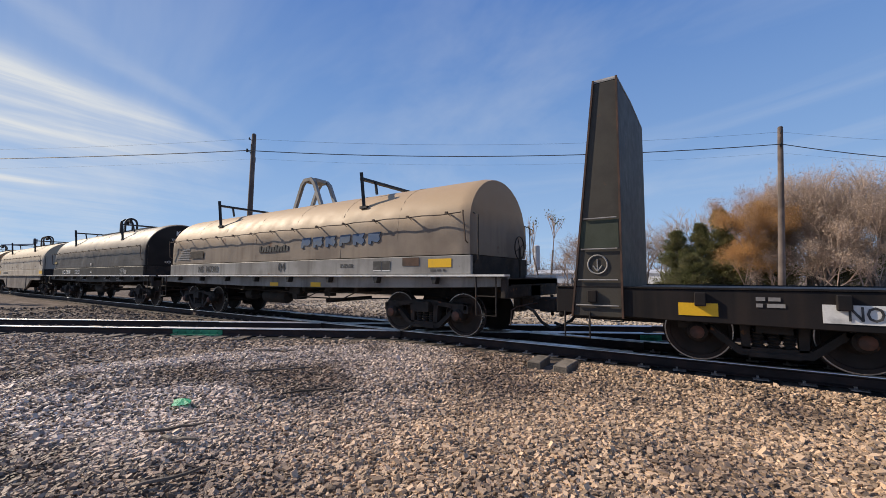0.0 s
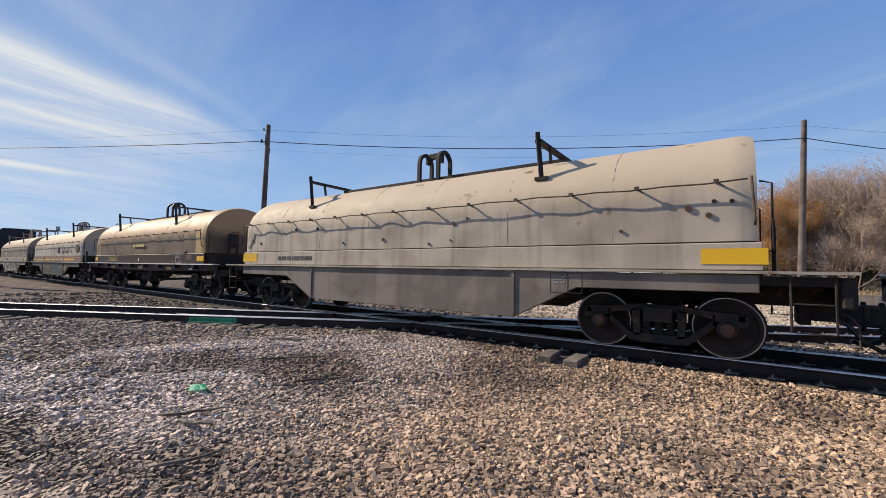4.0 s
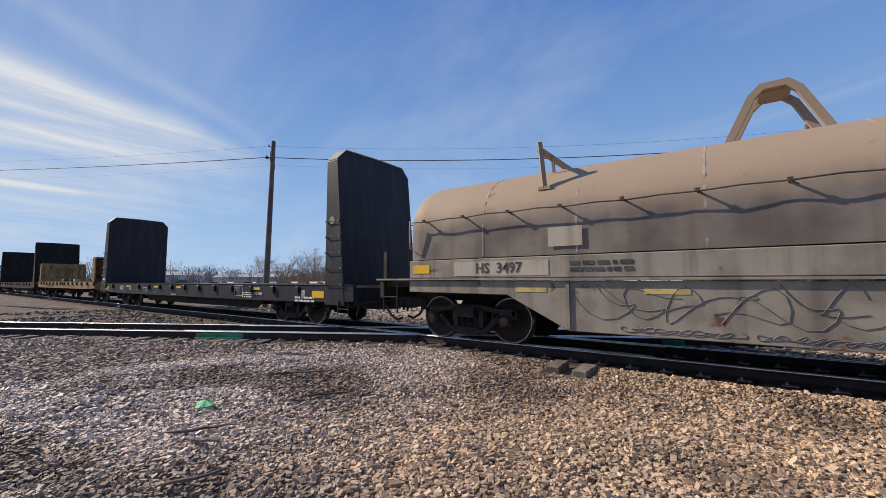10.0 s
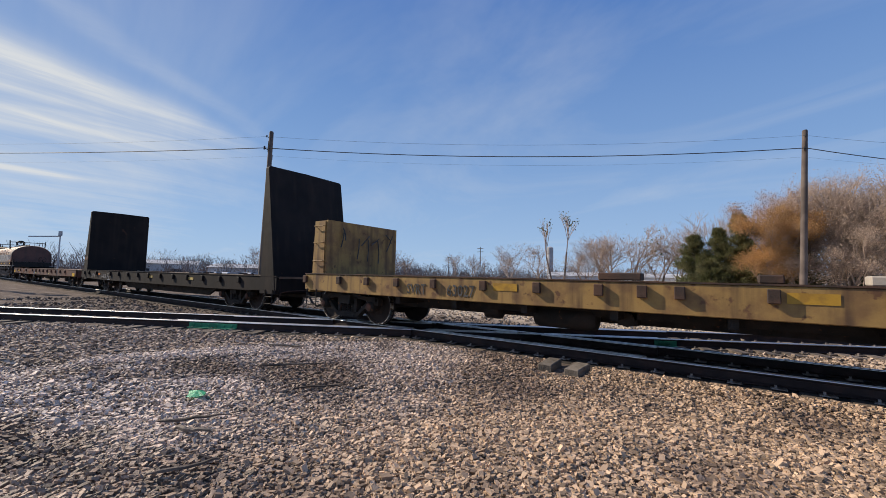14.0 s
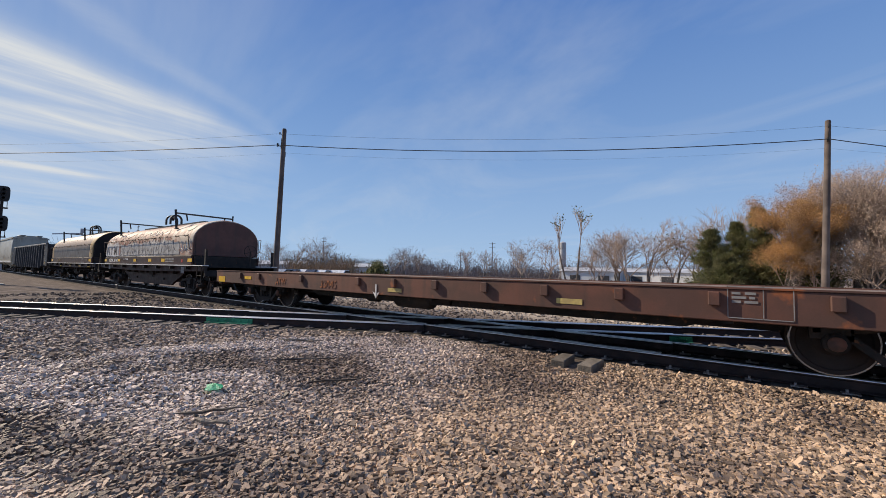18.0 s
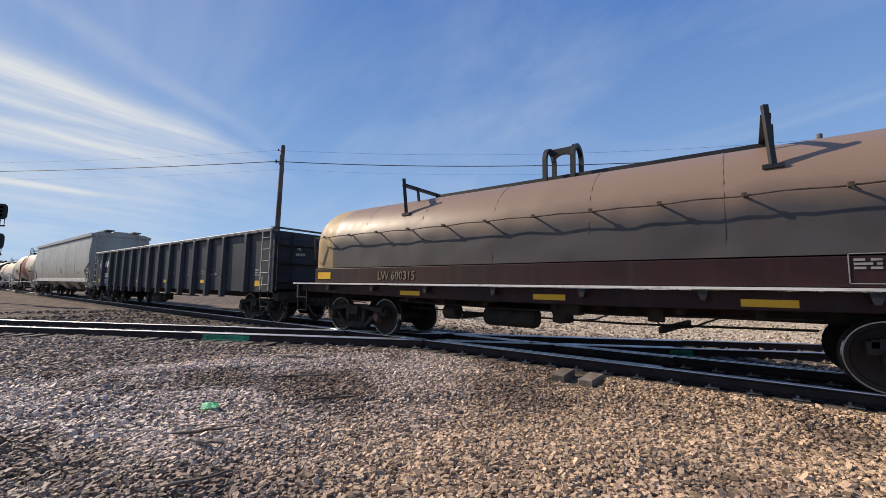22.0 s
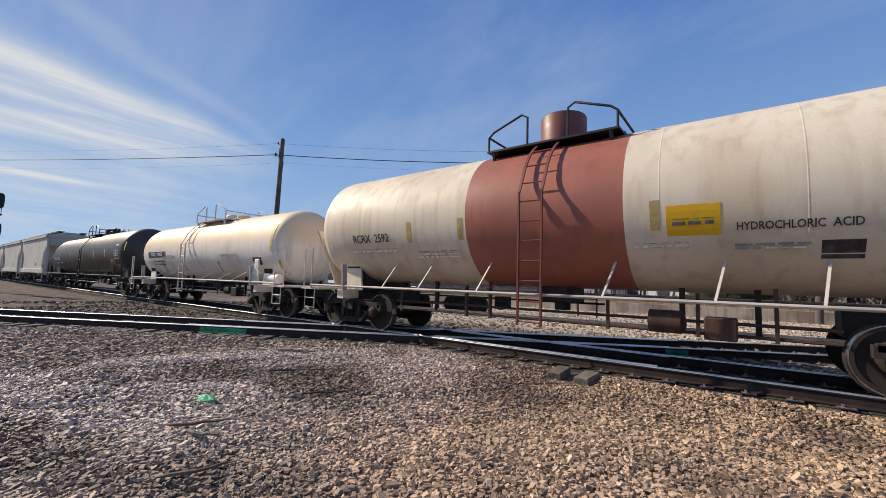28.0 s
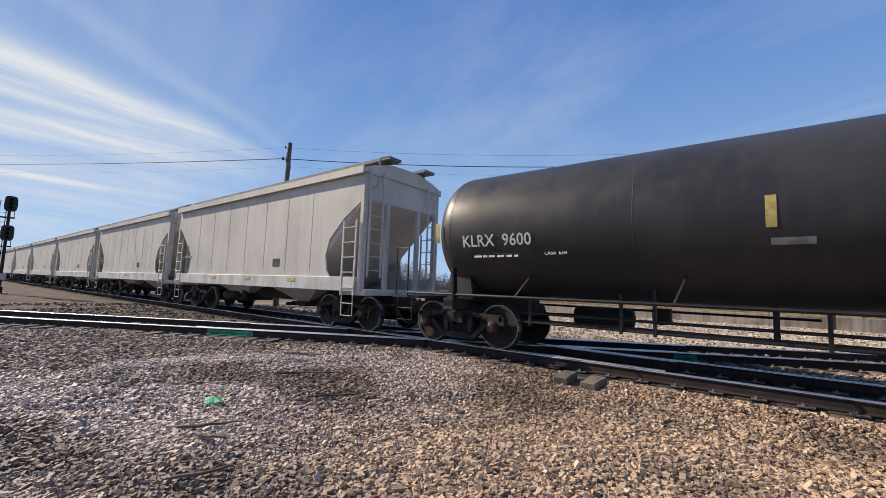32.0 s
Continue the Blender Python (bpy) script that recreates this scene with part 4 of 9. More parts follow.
def bail_hoops(car, ma, at=0.0, top=4.30, gusset=None):
    """The lifting lug on the ridge: two round-topped hoops joined by an arched plate."""
    z0 = 3.48
    for x in (at - 0.30, at + 0.30):
        out = [(0.30 * math.cos(a), top - 0.30 + 0.30 * math.sin(a)) for a in [math.pi * i / 12 for i in range(13)]]
        inn = [(0.22 * math.cos(a), top - 0.30 + 0.22 * math.sin(a)) for a in [math.pi * i / 12 for i in range(13)]]
        ring = [(0.30, z0)] + out + [(-0.30, z0), (-0.22, z0)] + inn[::-1] + [(0.22, z0)]
        part("lifting_hoop", prism(new_bm(), ring, x - 0.045, x + 0.045), ma, car, smooth=0)
    prof = [(at - 0.245, top - 0.04), (at + 0.245, top - 0.04), (at + 0.245, top - 0.30)]
    prof += [(at + 0.21 * math.cos(a), top - 0.30 + 0.14 * math.sin(a)) for a in [math.pi * i / 10 for i in range(11)]] + [(at - 0.245, top - 0.30)]
    part("lug_arch", plate(new_bm(), prof, -0.06, 0.06), ma, car, smooth=0)
    if gusset:
        for k in (-1, 1):
            part("lug_gusset", plate(new_bm(), [(at + k * 0.357, z0), (at + k * 1.05, z0), (at + k * 1.0, 3.66), (at + k * 0.357, 3.96)], -0.10, 0.10), gusset, car, smooth=0)


def bail_frame(car, ma):
    """The lifting frame: two steep arches under a short head."""
    for s in (-1, 1):
        pts = [(-0.72, 3.40), (-0.34, 4.20), (-0.18, 4.36), (0.18, 4.36), (0.34, 4.20), (0.72, 3.40)]
        inn = [(-0.60, 3.40), (-0.25, 4.14), (-0.13, 4.26), (0.13, 4.26), (0.25, 4.14), (0.60, 3.40)]
        part("lifting_arch", plate(new_bm(), pts + inn[::-1], s * 0.30 - 0.05, s * 0.30 + 0.05), ma, car, smooth=0)
    part("lifting_head", box(new_bm(), -0.22, 0.22, -0.246, 0.246, 4.24, 4.37), ma, car, smooth=0, bevel=0.03)


def tall_hand_brake(car, xb, cx, iron):
    """A hand brake wheel high on the hood's end, with its housing on two posts."""
    bm = brake_wheel_bm(xb + 0.12, -0.55, 2.24, 0.29)
    bar(bm, (xb, -0.55, 2.24), (xb + 0.12, -0.55, 2.24), 0.03)
    part("brake_wheel", bm, iron, car)
    bm = box(new_bm(), xb - 0.14, xb + 0.02, -0.72, -0.38, 2.02, 2.46)
    for y in (-0.70, -0.40):
        beam(bm, (xb - 0.06, y, 1.24), (xb - 0.06, y, 2.1), 0.07, 0.07)
    beam(bm, (xb - 0.06, -0.40, 2.02), (cx - 0.02, -0.40, 2.02), 0.05, 0.05)
    part("brake_stand", bm, iron, car, "dark hand brake housing on posts", smooth=0)


def coil_car(label, sf, sr, over_f, over_r, hood, sill, iron, frame_mat=None, belly=False, bail="hoops", ridge=True, dent=0.022, seed=1, walk_mat=None,
             cap=None, cap_ends=(), hood_top=3.66, end_mat=None, bands=True, band_mat=None, tall_brake=False, hw=1.42, rails=False, lap=1.25, girder=False, lug=(0.0, 4.30), guides=(3.4, -3.4), gusset=None, cap_len=0.7):
    car, h = start_car("coil_car", label, "coil car", sf, sr)
    fr = frame_mat or M_IRON
    cx = h + lap
    z0, zs = 1.72, 2.36
    main0, main1 = -cx, cx
    if cap:
        if 1 in cap_ends:
            main1 = cx - cap_len
            part("hood_end", cover_bm(main1, cx, z0, zs, hood_top, hw, dent, seed, ends=(0, 1)), cap, car, "end section of the hood in another colour")
        if -1 in cap_ends:
            main0 = -cx + cap_len
            part("hood_end", cover_bm(-cx, main0, z0, zs, hood_top, hw, dent, seed, ends=(1, 0)), cap, car, "end section of the hood in another colour")
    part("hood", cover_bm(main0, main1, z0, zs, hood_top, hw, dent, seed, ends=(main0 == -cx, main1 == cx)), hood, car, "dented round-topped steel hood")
    if end_mat:
        for k in (-1, 1):
            prof = arch(hw - 0.06, z0, zs, hood_top - 0.07, 20)
            part("hood_end_plate", prism(new_bm(), prof, k * (cx + 0.004), k * (cx + 0.02)), end_mat, car, smooth=0)
    if bands:
        for i in range(1, 7):
            x = -cx + 2 * cx * i / 7
            part("hood_band", band_bm(x, z0 + 0.02, zs, hood_top, hw), band_mat or hood, car, smooth=0.5)
    # the latch rod along each side, with its latches
    for s in (-1, 1):
        pts = [(-cx + 0.1 + (2 * cx - 0.2) * i / 52, s * (hw + 0.135 + 0.008 * math.sin(i * 1.3 + seed)), 2.54 + 0.010 * math.cos(i * math.pi / 2) + 0.008 * math.sin(i * 0.37 + seed)) for i in range(53)]
        part("latch_rod", pipe(new_bm(), pts, 0.012, 6), M_ROD, car)
        for k in (-1, 1):
            xk = k * (cx - 0.06)
            part("latch_lever", pipe(new_bm(), [(xk, s * (hw + 0.135), 2.58), (xk, s * (hw + 0.14), 2.52), (xk + k * 0.03, s * (hw + 0.09), 1.98), (xk + k * 0.03, s * (hw + 0.01), 1.94)], 0.016, 6), band_mat or M_ROD, car, "lever that works the hood's latches")
        n = 13
        for i in range(n):
            ob = part("cover_latch", shared("latch", latch_mesh), None, car)
            ob.matrix_basis = pose(-cx + 0.45 + (2 * cx - 0.9) * i / (n - 1), s * (hw + 0.02), 2.55, 0, 0, 0 if s < 0 else 180)
    for x in guides:
        guide_frame(car, x, math.copysign(1, x), hw, fr)
    if bail == "hoops":
        bail_hoops(car, gusset or fr, lug[0], lug[1], gusset)
    else:
        bail_frame(car, gusset or fr)
    if ridge:
        part("ridge_channel", box(new_bm(), guides[1], guides[0], -0.11, 0.11, hood_top - 0.05, hood_top + 0.11), gusset or fr, car, smooth=0)
    # sills, walkway, floor
    ex_f, ex_r = h + over_f - 0.42, h + over_r - 0.42
    for s in (-1, 1):
        y = s * 1.44
        part("side_sill", box(new_bm(), -cx - 0.05, cx + 0.05, min(y, y - s * 0.12), max(y, y - s * 0.12), 1.32, 1.70), sill, car, smooth=0, bevel=0.012)
        part("walkway", box(new_bm(), -ex_r, ex_f, min(s * 1.32, s * 1.56), max(s * 1.32, s * 1.56), 1.275, 1.312), walk_mat or M_GREYTXT, car, "thin steel walkway edge", smooth=0)
        if belly:
            prof = [(-cx, 1.26), (cx, 1.26), (cx, 1.02), (h - 1.15, 1.0), (h - 2.3, 0.42), (-h + 2.3, 0.42), (-h + 1.15, 1.0), (-cx, 1.02)]
            part("belly_plate", plate(new_bm(), prof, min(y, y - s * 0.10) + s * 0.06, max(y, y - s * 0.10) + s * 0.06), belly, car, "deep fish-bellied side plate", smooth=0, bevel=0.01)
            for x in (-h + 2.3, h - 2.3):
                part("belly_rib", box(new_bm(), x - 0.03, x + 0.03, min(s * 1.49, s * 1.53), max(s * 1.49, s * 1.53), 0.46, 1.24), belly, car, smooth=0)
        else:
            part("lower_sill", plate(new_bm(), [(-ex_r, 1.26), (ex_f, 1.26), (ex_f, 1.08), (h, 1.03), (1.4, 0.98), (-1.4, 0.98), (-h, 1.03), (-ex_r, 1.08)], min(s * 1.28, s * 1.38), max(s * 1.28, s * 1.38)), sill, car, smooth=0, bevel=0.01)
            for i in range(8):
                x = -h - 0.6 + i * (2 * h + 1.2) / 7
                part("gusset", plate(new_bm(), [(x - 0.07, 1.26), (x + 0.07, 1.26), (x + 0.03, 1.12), (x - 0.03, 1.12)], min(s * 1.385, s * 1.53), max(s * 1.385, s * 1.53)), M_BLACK, car, smooth=0)
    part("centre_sill", box(new_bm(), -ex_r, ex_f, -0.28, 0.28, 0.80, 1.11), iron, car, smooth=0, bevel=0.02)
    part("floor", box(new_bm(), -ex_r, ex_f, -1.36, 1.36, 1.12, 1.24), iron, car, smooth=0)
    for k, ex in ((1, ex_f), (-1, ex_r)):
        part("end_sill", box(new_bm(), min(k * ex, k * (ex - 0.14)), max(k * ex, k * (ex - 0.14)), -1.44, 1.44, 0.86, 1.24), iron, car, smooth=0, bevel=0.02)
        part("end_bulkhead", box(new_bm(), min(k * (cx + 0.05), k * (cx - 0.1)), max(k * (cx + 0.05), k * (cx - 0.1)), -1.36, 1.36, 1.24, 1.70), iron, car, smooth=0)
        for s in (-1, 1):
            stirrup(car, k * (ex - 0.62), s * 1.5, 1.26, k, iron, 0.42, 0.72)
            grab(car, [(k * (cx + 0.03), s * 1.30, 1.55), (k * (cx + 0.16), s * 1.34, 1.6), (k * (cx + 0.16), s * 1.34, 2.5), (k * (cx + 0.03), s * 1.30, 2.55)], iron)
        end_gear(car, k * (h + (over_f if k > 0 else over_r)), k)
        if rails:
            for s in (-1, 1):
                part("end_post", box(new_bm(), min(k * (ex - 0.1), k * (ex - 0.2)), max(k * (ex - 0.1), k * (ex - 0.2)), s * 1.38 - 0.04, s * 1.38 + 0.04, 1.24, 1.95), iron, car, smooth=0)
    # brake wheel on the front end
    if not tall_brake:
        bm = brake_wheel_bm(h + over_f - 1.05, 0.62, 1.95)
        bar(bm, (h + over_f - 1.05, 0.62, 1.25), (h + over_f - 1.05, 0.62, 1.95), 0.03)
        part("brake_wheel", bm, iron, car)
    underframe_gear(car, h, seed)
    if tall_brake:
        tall_hand_brake(car, cx + 0.42, cx, iron)
    if girder:
        for s in (-1, 1):
            prof = [(-h + 1.0, 1.11), (h - 1.0, 1.11), (h - 1.3, 0.85), (h - 2.6, 0.34), (-h + 2.6, 0.34), (-h + 1.3, 0.85)]
            part("belly_girder", plate(new_bm(), prof, min(s * 0.85, s * 0.95), max(s * 0.85, s * 0.95)), sill, car, "deep dark girder under the floor", smooth=0)
    brake_gear(car, -0.9)
    return car, h


def consolidated(car, x, z, y, ma=None, w=0.55):
    """The outlined data panels stencilled on a car's side."""
    ma = ma or M_WHITE
    bm = new_bm()
    hgt = w * 0.62
    for a, b, c, d in ((0, w, 0, 0.011), (0, w, hgt - 0.011, hgt), (0, 0.011, 0, hgt), (w - 0.011, w, 0, hgt), (w * 0.55, w * 0.55 + 0.010, 0, hgt)):
        box(bm, x + a, x + b, y - 0.004, y, z + c, z + d)
    part("data_panel", bm, ma, car, "outlined data stencil", smooth=0)
    bars(x + 0.05, x + w * 0.48, z + hgt * 0.45, z + hgt * 0.85, 3, y, M_GREYTXT, car, 3)


# ---- bulkhead flats ----
def bulkhead(car, x, k, base, top, z0, z1, zpeak, ma, seed=0, thick_lip=True, steps=True, chamfer=0.35, hw=1.432, ribs=0):
    """A tall end wall: upright inner face, sloping outer side; x is the inner face, k points outwards."""
    bm = new_bm()
    outline = [(-hw, z0), (hw, z0), (hw, z1 - chamfer), (hw - chamfer, z1), (0, zpeak), (-hw + chamfer, z1), (-hw, z1 - chamfer)]
    a, b = [], []
    for y, z in outline:
        f = (z - z0) / (z1 - z0)
        a.append(bm.verts.new((x, y, z)))
        b.append(bm.verts.new((x + k * (base + (top - base) * f), y, z)))
    n = len(outline)
    for i in range(n):
        j = (i + 1) % n
        bm.faces.new((a[i], a[j], b[j], b[i]))
    bm.faces.new(a)
    bm.faces.new(b[::-1])
    wall = part("bulkhead", bm, ma, car, "tall tapered steel end bulkhead", smooth=0, bevel=0.02)
    if thick_lip:
        bm = new_bm()
        prof = [p for p in outline[2:]]
        for (y0, za), (y1, zb) in zip(prof, prof[1:]):
            hexa(bm, [(x, y0, za + 0.004), (x + k * (top + 0.015), y0, za + 0.004), (x + k * (top + 0.015), y1, zb + 0.004), (x, y1, zb + 0.004),
                      (x, y0, za + 0.03), (x + k * (top + 0.015), y0, za + 0.03), (x + k * (top + 0.015), y1, zb + 0.03), (x, y1, zb + 0.03)])
        part("top_lip", bm, M_GREYTXT, wall, smooth=0)
    for i in range(ribs):
        y = -hw + 0.2 + (2 * hw - 0.4) * i / max(1, ribs - 1)
        part("face_rib", box(new_bm(), min(x - k * 0.05, x - k * 0.002), max(x - k * 0.05, x - k * 0.002), y - 0.05, y + 0.05, z0 + 0.05, z1 - 0.15), ma, wall, smooth=0)
    if steps:
        zz = z0 + 0.55
        while zz < min(z1 - 0.4, z0 + 2.5):
            f = (zz - z0) / (z1 - z0)
            w = base + (top - base) * f
            for s in (-1, 1):
                grab(wall, [(x + k * 0.07, s * hw, zz), (x + k * 0.07, s * (hw + 0.045), zz), (x + k * (w - 0.05), s * (hw + 0.045), zz), (x + k * (w - 0.05), s * hw, zz)], ma, 0.009)
                for xx in (0.07, w - 0.05):
                    part("rung_bolt", box(new_bm(), x + k * xx - 0.012, x + k * xx + 0.012, min(s * hw, s * (hw + 0.06)), max(s * hw, s * (hw + 0.06)), zz - 0.02, zz + 0.03), M_GREYTXT, wall, smooth=0)
            zz += 0.42
    return wall


def flat_car(label, sf, sr, over_f, over_r, paint, deck, inset=0.45, z_deck=1.12, depth=0.62, stakes=14, name="flat_car", category="flat car", hw=1.42, belly=0.2, dip=1.0, stake_mat=None, pockets=None, sheer=0.50):
    car, h = start_car(name, label, category, sf, sr)
    ef, er = h + over_f - inset, h + over_r - inset
    part("deck", box(new_bm(), -er, ef, -hw + 0.02, hw - 0.02, z_deck - 0.07, z_deck), deck, car, "worn plank deck", smooth=0)
    for s in (-1, 1):
        y = s * hw
        zb = z_deck - depth
        prof = [(-er, z_deck - 0.008), (ef, z_deck - 0.008), (ef, z_deck - 0.42), (h + 1.2, z_deck - sheer + 0.03), (h - dip * 1.3, z_deck - sheer), (-h + dip * 1.3, z_deck - sheer), (-h - 1.2, z_deck - sheer + 0.03), (-er, z_deck - 0.42)]
        part("side_sill", plate(new_bm(), prof, min(y, y - s * 0.09), max(y, y - s * 0.09)), paint, car, smooth=0, bevel=0.012)
        part("top_flange", box(new_bm(), -er, ef, min(y - s * 0.1, y + s * 0.015), max(y - s * 0.1, y + s * 0.015), z_deck - 0.004, z_deck + 0.02), stake_mat or paint, car, smooth=0)
        part("belly_girder", plate(new_bm(), [(h - 1.4, z_deck - 0.3), (h - 2.6, zb - belly), (-h + 2.6, zb - belly), (-h + 1.4, z_deck - 0.3)], min(s * 0.72, s * 0.80), max(s * 0.72, s * 0.80)), M_IRON, car, "dark girder under the deck", smooth=0)
        for x in pockets or [-er + 0.6 + (ef + er - 1.2) * i / (stakes - 1) for i in range(stakes)]:
            bm = box(new_bm(), x - 0.07, x + 0.07, min(y + s * 0.002, y + s * 0.075), max(y + s * 0.002, y + s * 0.075), z_deck - 0.24, z_deck - 0.05)
            part("stake_pocket", bm, stake_mat or paint, car, smooth=0, bevel=0.01)
    part("centre_sill", box(new_bm(), -er, ef, -0.35, 0.35, 0.48, z_deck - 0.08), M_IRON, car, smooth=0)
    for i in range(7):
        x = -h + 2 + (2 * h - 4) * i / 6
        part("cross_bearer", box(new_bm(), x - 0.06, x + 0.06, -hw + 0.12, hw - 0.12, 0.62, z_deck - 0.08), M_IRON, car, smooth=0)
    for k, e in ((1, ef), (-1, er)):
        part("end_sill", box(new_bm(), min(k * e, k * (e - 0.12)), max(k * e, k * (e - 0.12)), -hw + 0.1, hw - 0.1, z_deck - 0.5, z_deck - 0.075), paint, car, smooth=0, bevel=0.02)
        end_gear(car, k * (e + inset), k)
        for s in (-1, 1):
            stirrup(car, k * (e - 0.55), s * (hw + 0.03), z_deck - 0.4, k, M_IRON, 0.4, 0.42)
    brake_gear(car, -1.0, 0.55)
    return car, h, ef, er


# ---- gondola ----
def gondola(label, sf, sr, over, paint, top_mat):
    car, h = start_car("gondola", label, "gondola", sf, sr)
    e = h + 1.64
    hw, z0, z1 = 1.43, 1.01, 2.92
    for s in (-1, 1):
        y = s * hw
        part("side_wall", plate(new_bm(), [(-e, 1.0), (e, 1.0), (e, z1), (-e, z1)],
                                min(y, y - s * 0.05), max(y, y - s * 0.05)), paint, car, smooth=0)
        part("top_rail", box(new_bm(), -e - 0.04, e + 0.04, min(y + s * 0.12, y - s * 0.08), max(y + s * 0.12, y - s * 0.08), z1 + 0.002, z1 + 0.12), top_mat, car, "bright worn top edge", smooth=0, bevel=0.02)
        for x in [-h + 0.0, h - 0.0] + [-7.04 + 1.27 * i for i in range(12)]:
            low = 0.78 if abs(x) < h - 1.3 else 0.98
            bm = hexa(new_bm(), [(x - 0.13, y, low), (x + 0.13, y, low), (x + 0.09, y + s * 0.15, low), (x - 0.09, y + s * 0.15, low),
                                 (x - 0.13, y, z1), (x + 0.13, y, z1), (x + 0.09, y + s * 0.13, z1), (x - 0.09, y + s * 0.13, z1)])
            part("side_post", bm, paint, car, smooth=0, bevel=0.012)
        for k in (-1, 1):
            ladder(car, k * (e - 0.30), s * (hw + 0.11), 1.05, z1, 5, M_GREYTXT, 0.5)
            stirrup(car, k * (e - 0.52), s * (hw + 0.1), 1.05, k, M_IRON, 0.42, 0.5)
    part("floor", box(new_bm(), -e, e, -hw + 0.06, hw - 0.06, 1.0, 1.1), M_RUST, car, smooth=0)
    for k in (-1, 1):
        part("end_wall", box(new_bm(), min(k * e, k * (e - 0.08)), max(k * e, k * (e - 0.08)), -hw + 0.055, hw - 0.055, 0.95, z1 + 0.05), paint, car, smooth=0)
        part("end_cap", box(new_bm(), min(k * (e + 0.1), k * (e - 0.1)), max(k * (e + 0.1), k * (e - 0.1)), -hw - 0.1, hw + 0.1, z1 + 0.125, z1 + 0.16), top_mat, car, smooth=0)
        for z in (1.4, 2.0, 2.6):
            part("end_rib", box(new_bm(), min(k * (e + 0.10), k * (e + 0.002)), max(k * (e + 0.10), k * (e + 0.002)), -hw + 0.1, hw - 0.1, z - 0.1, z + 0.1), paint, car, smooth=0, bevel=0.03)
        ob = ladder(car, 0, 0, 1.05, z1, 5, M_IRON, 0.5)
        ob.matrix_basis = pose(k * (e + 0.12), -k * 1.12, 0, 0, 0, 90 * k)
        part("end_sill", box(new_bm(), min(k * (e + 0.14), k * (e - 0.2)), max(k * (e + 0.14), k * (e - 0.2)), -1.3, 1.3, 0.72, 1.02), M_IRON, car, smooth=0, bevel=0.02)
        end_gear(car, k * (h + over), k)
    bm = brake_wheel_bm(e + 0.3, 0.3, 2.2)
    bar(bm, (e + 0.1, 0.3, 2.2), (e + 0.3, 0.3, 2.2), 0.03)
    part("brake_wheel", bm, M_IRON, car)
    part("centre_sill", box(new_bm(), -e, e, -0.3, 0.3, 0.76, 0.99), M_IRON, car, smooth=0)
    brake_gear(car, -1.2, 0.5, -0.8)
    return car, h, e


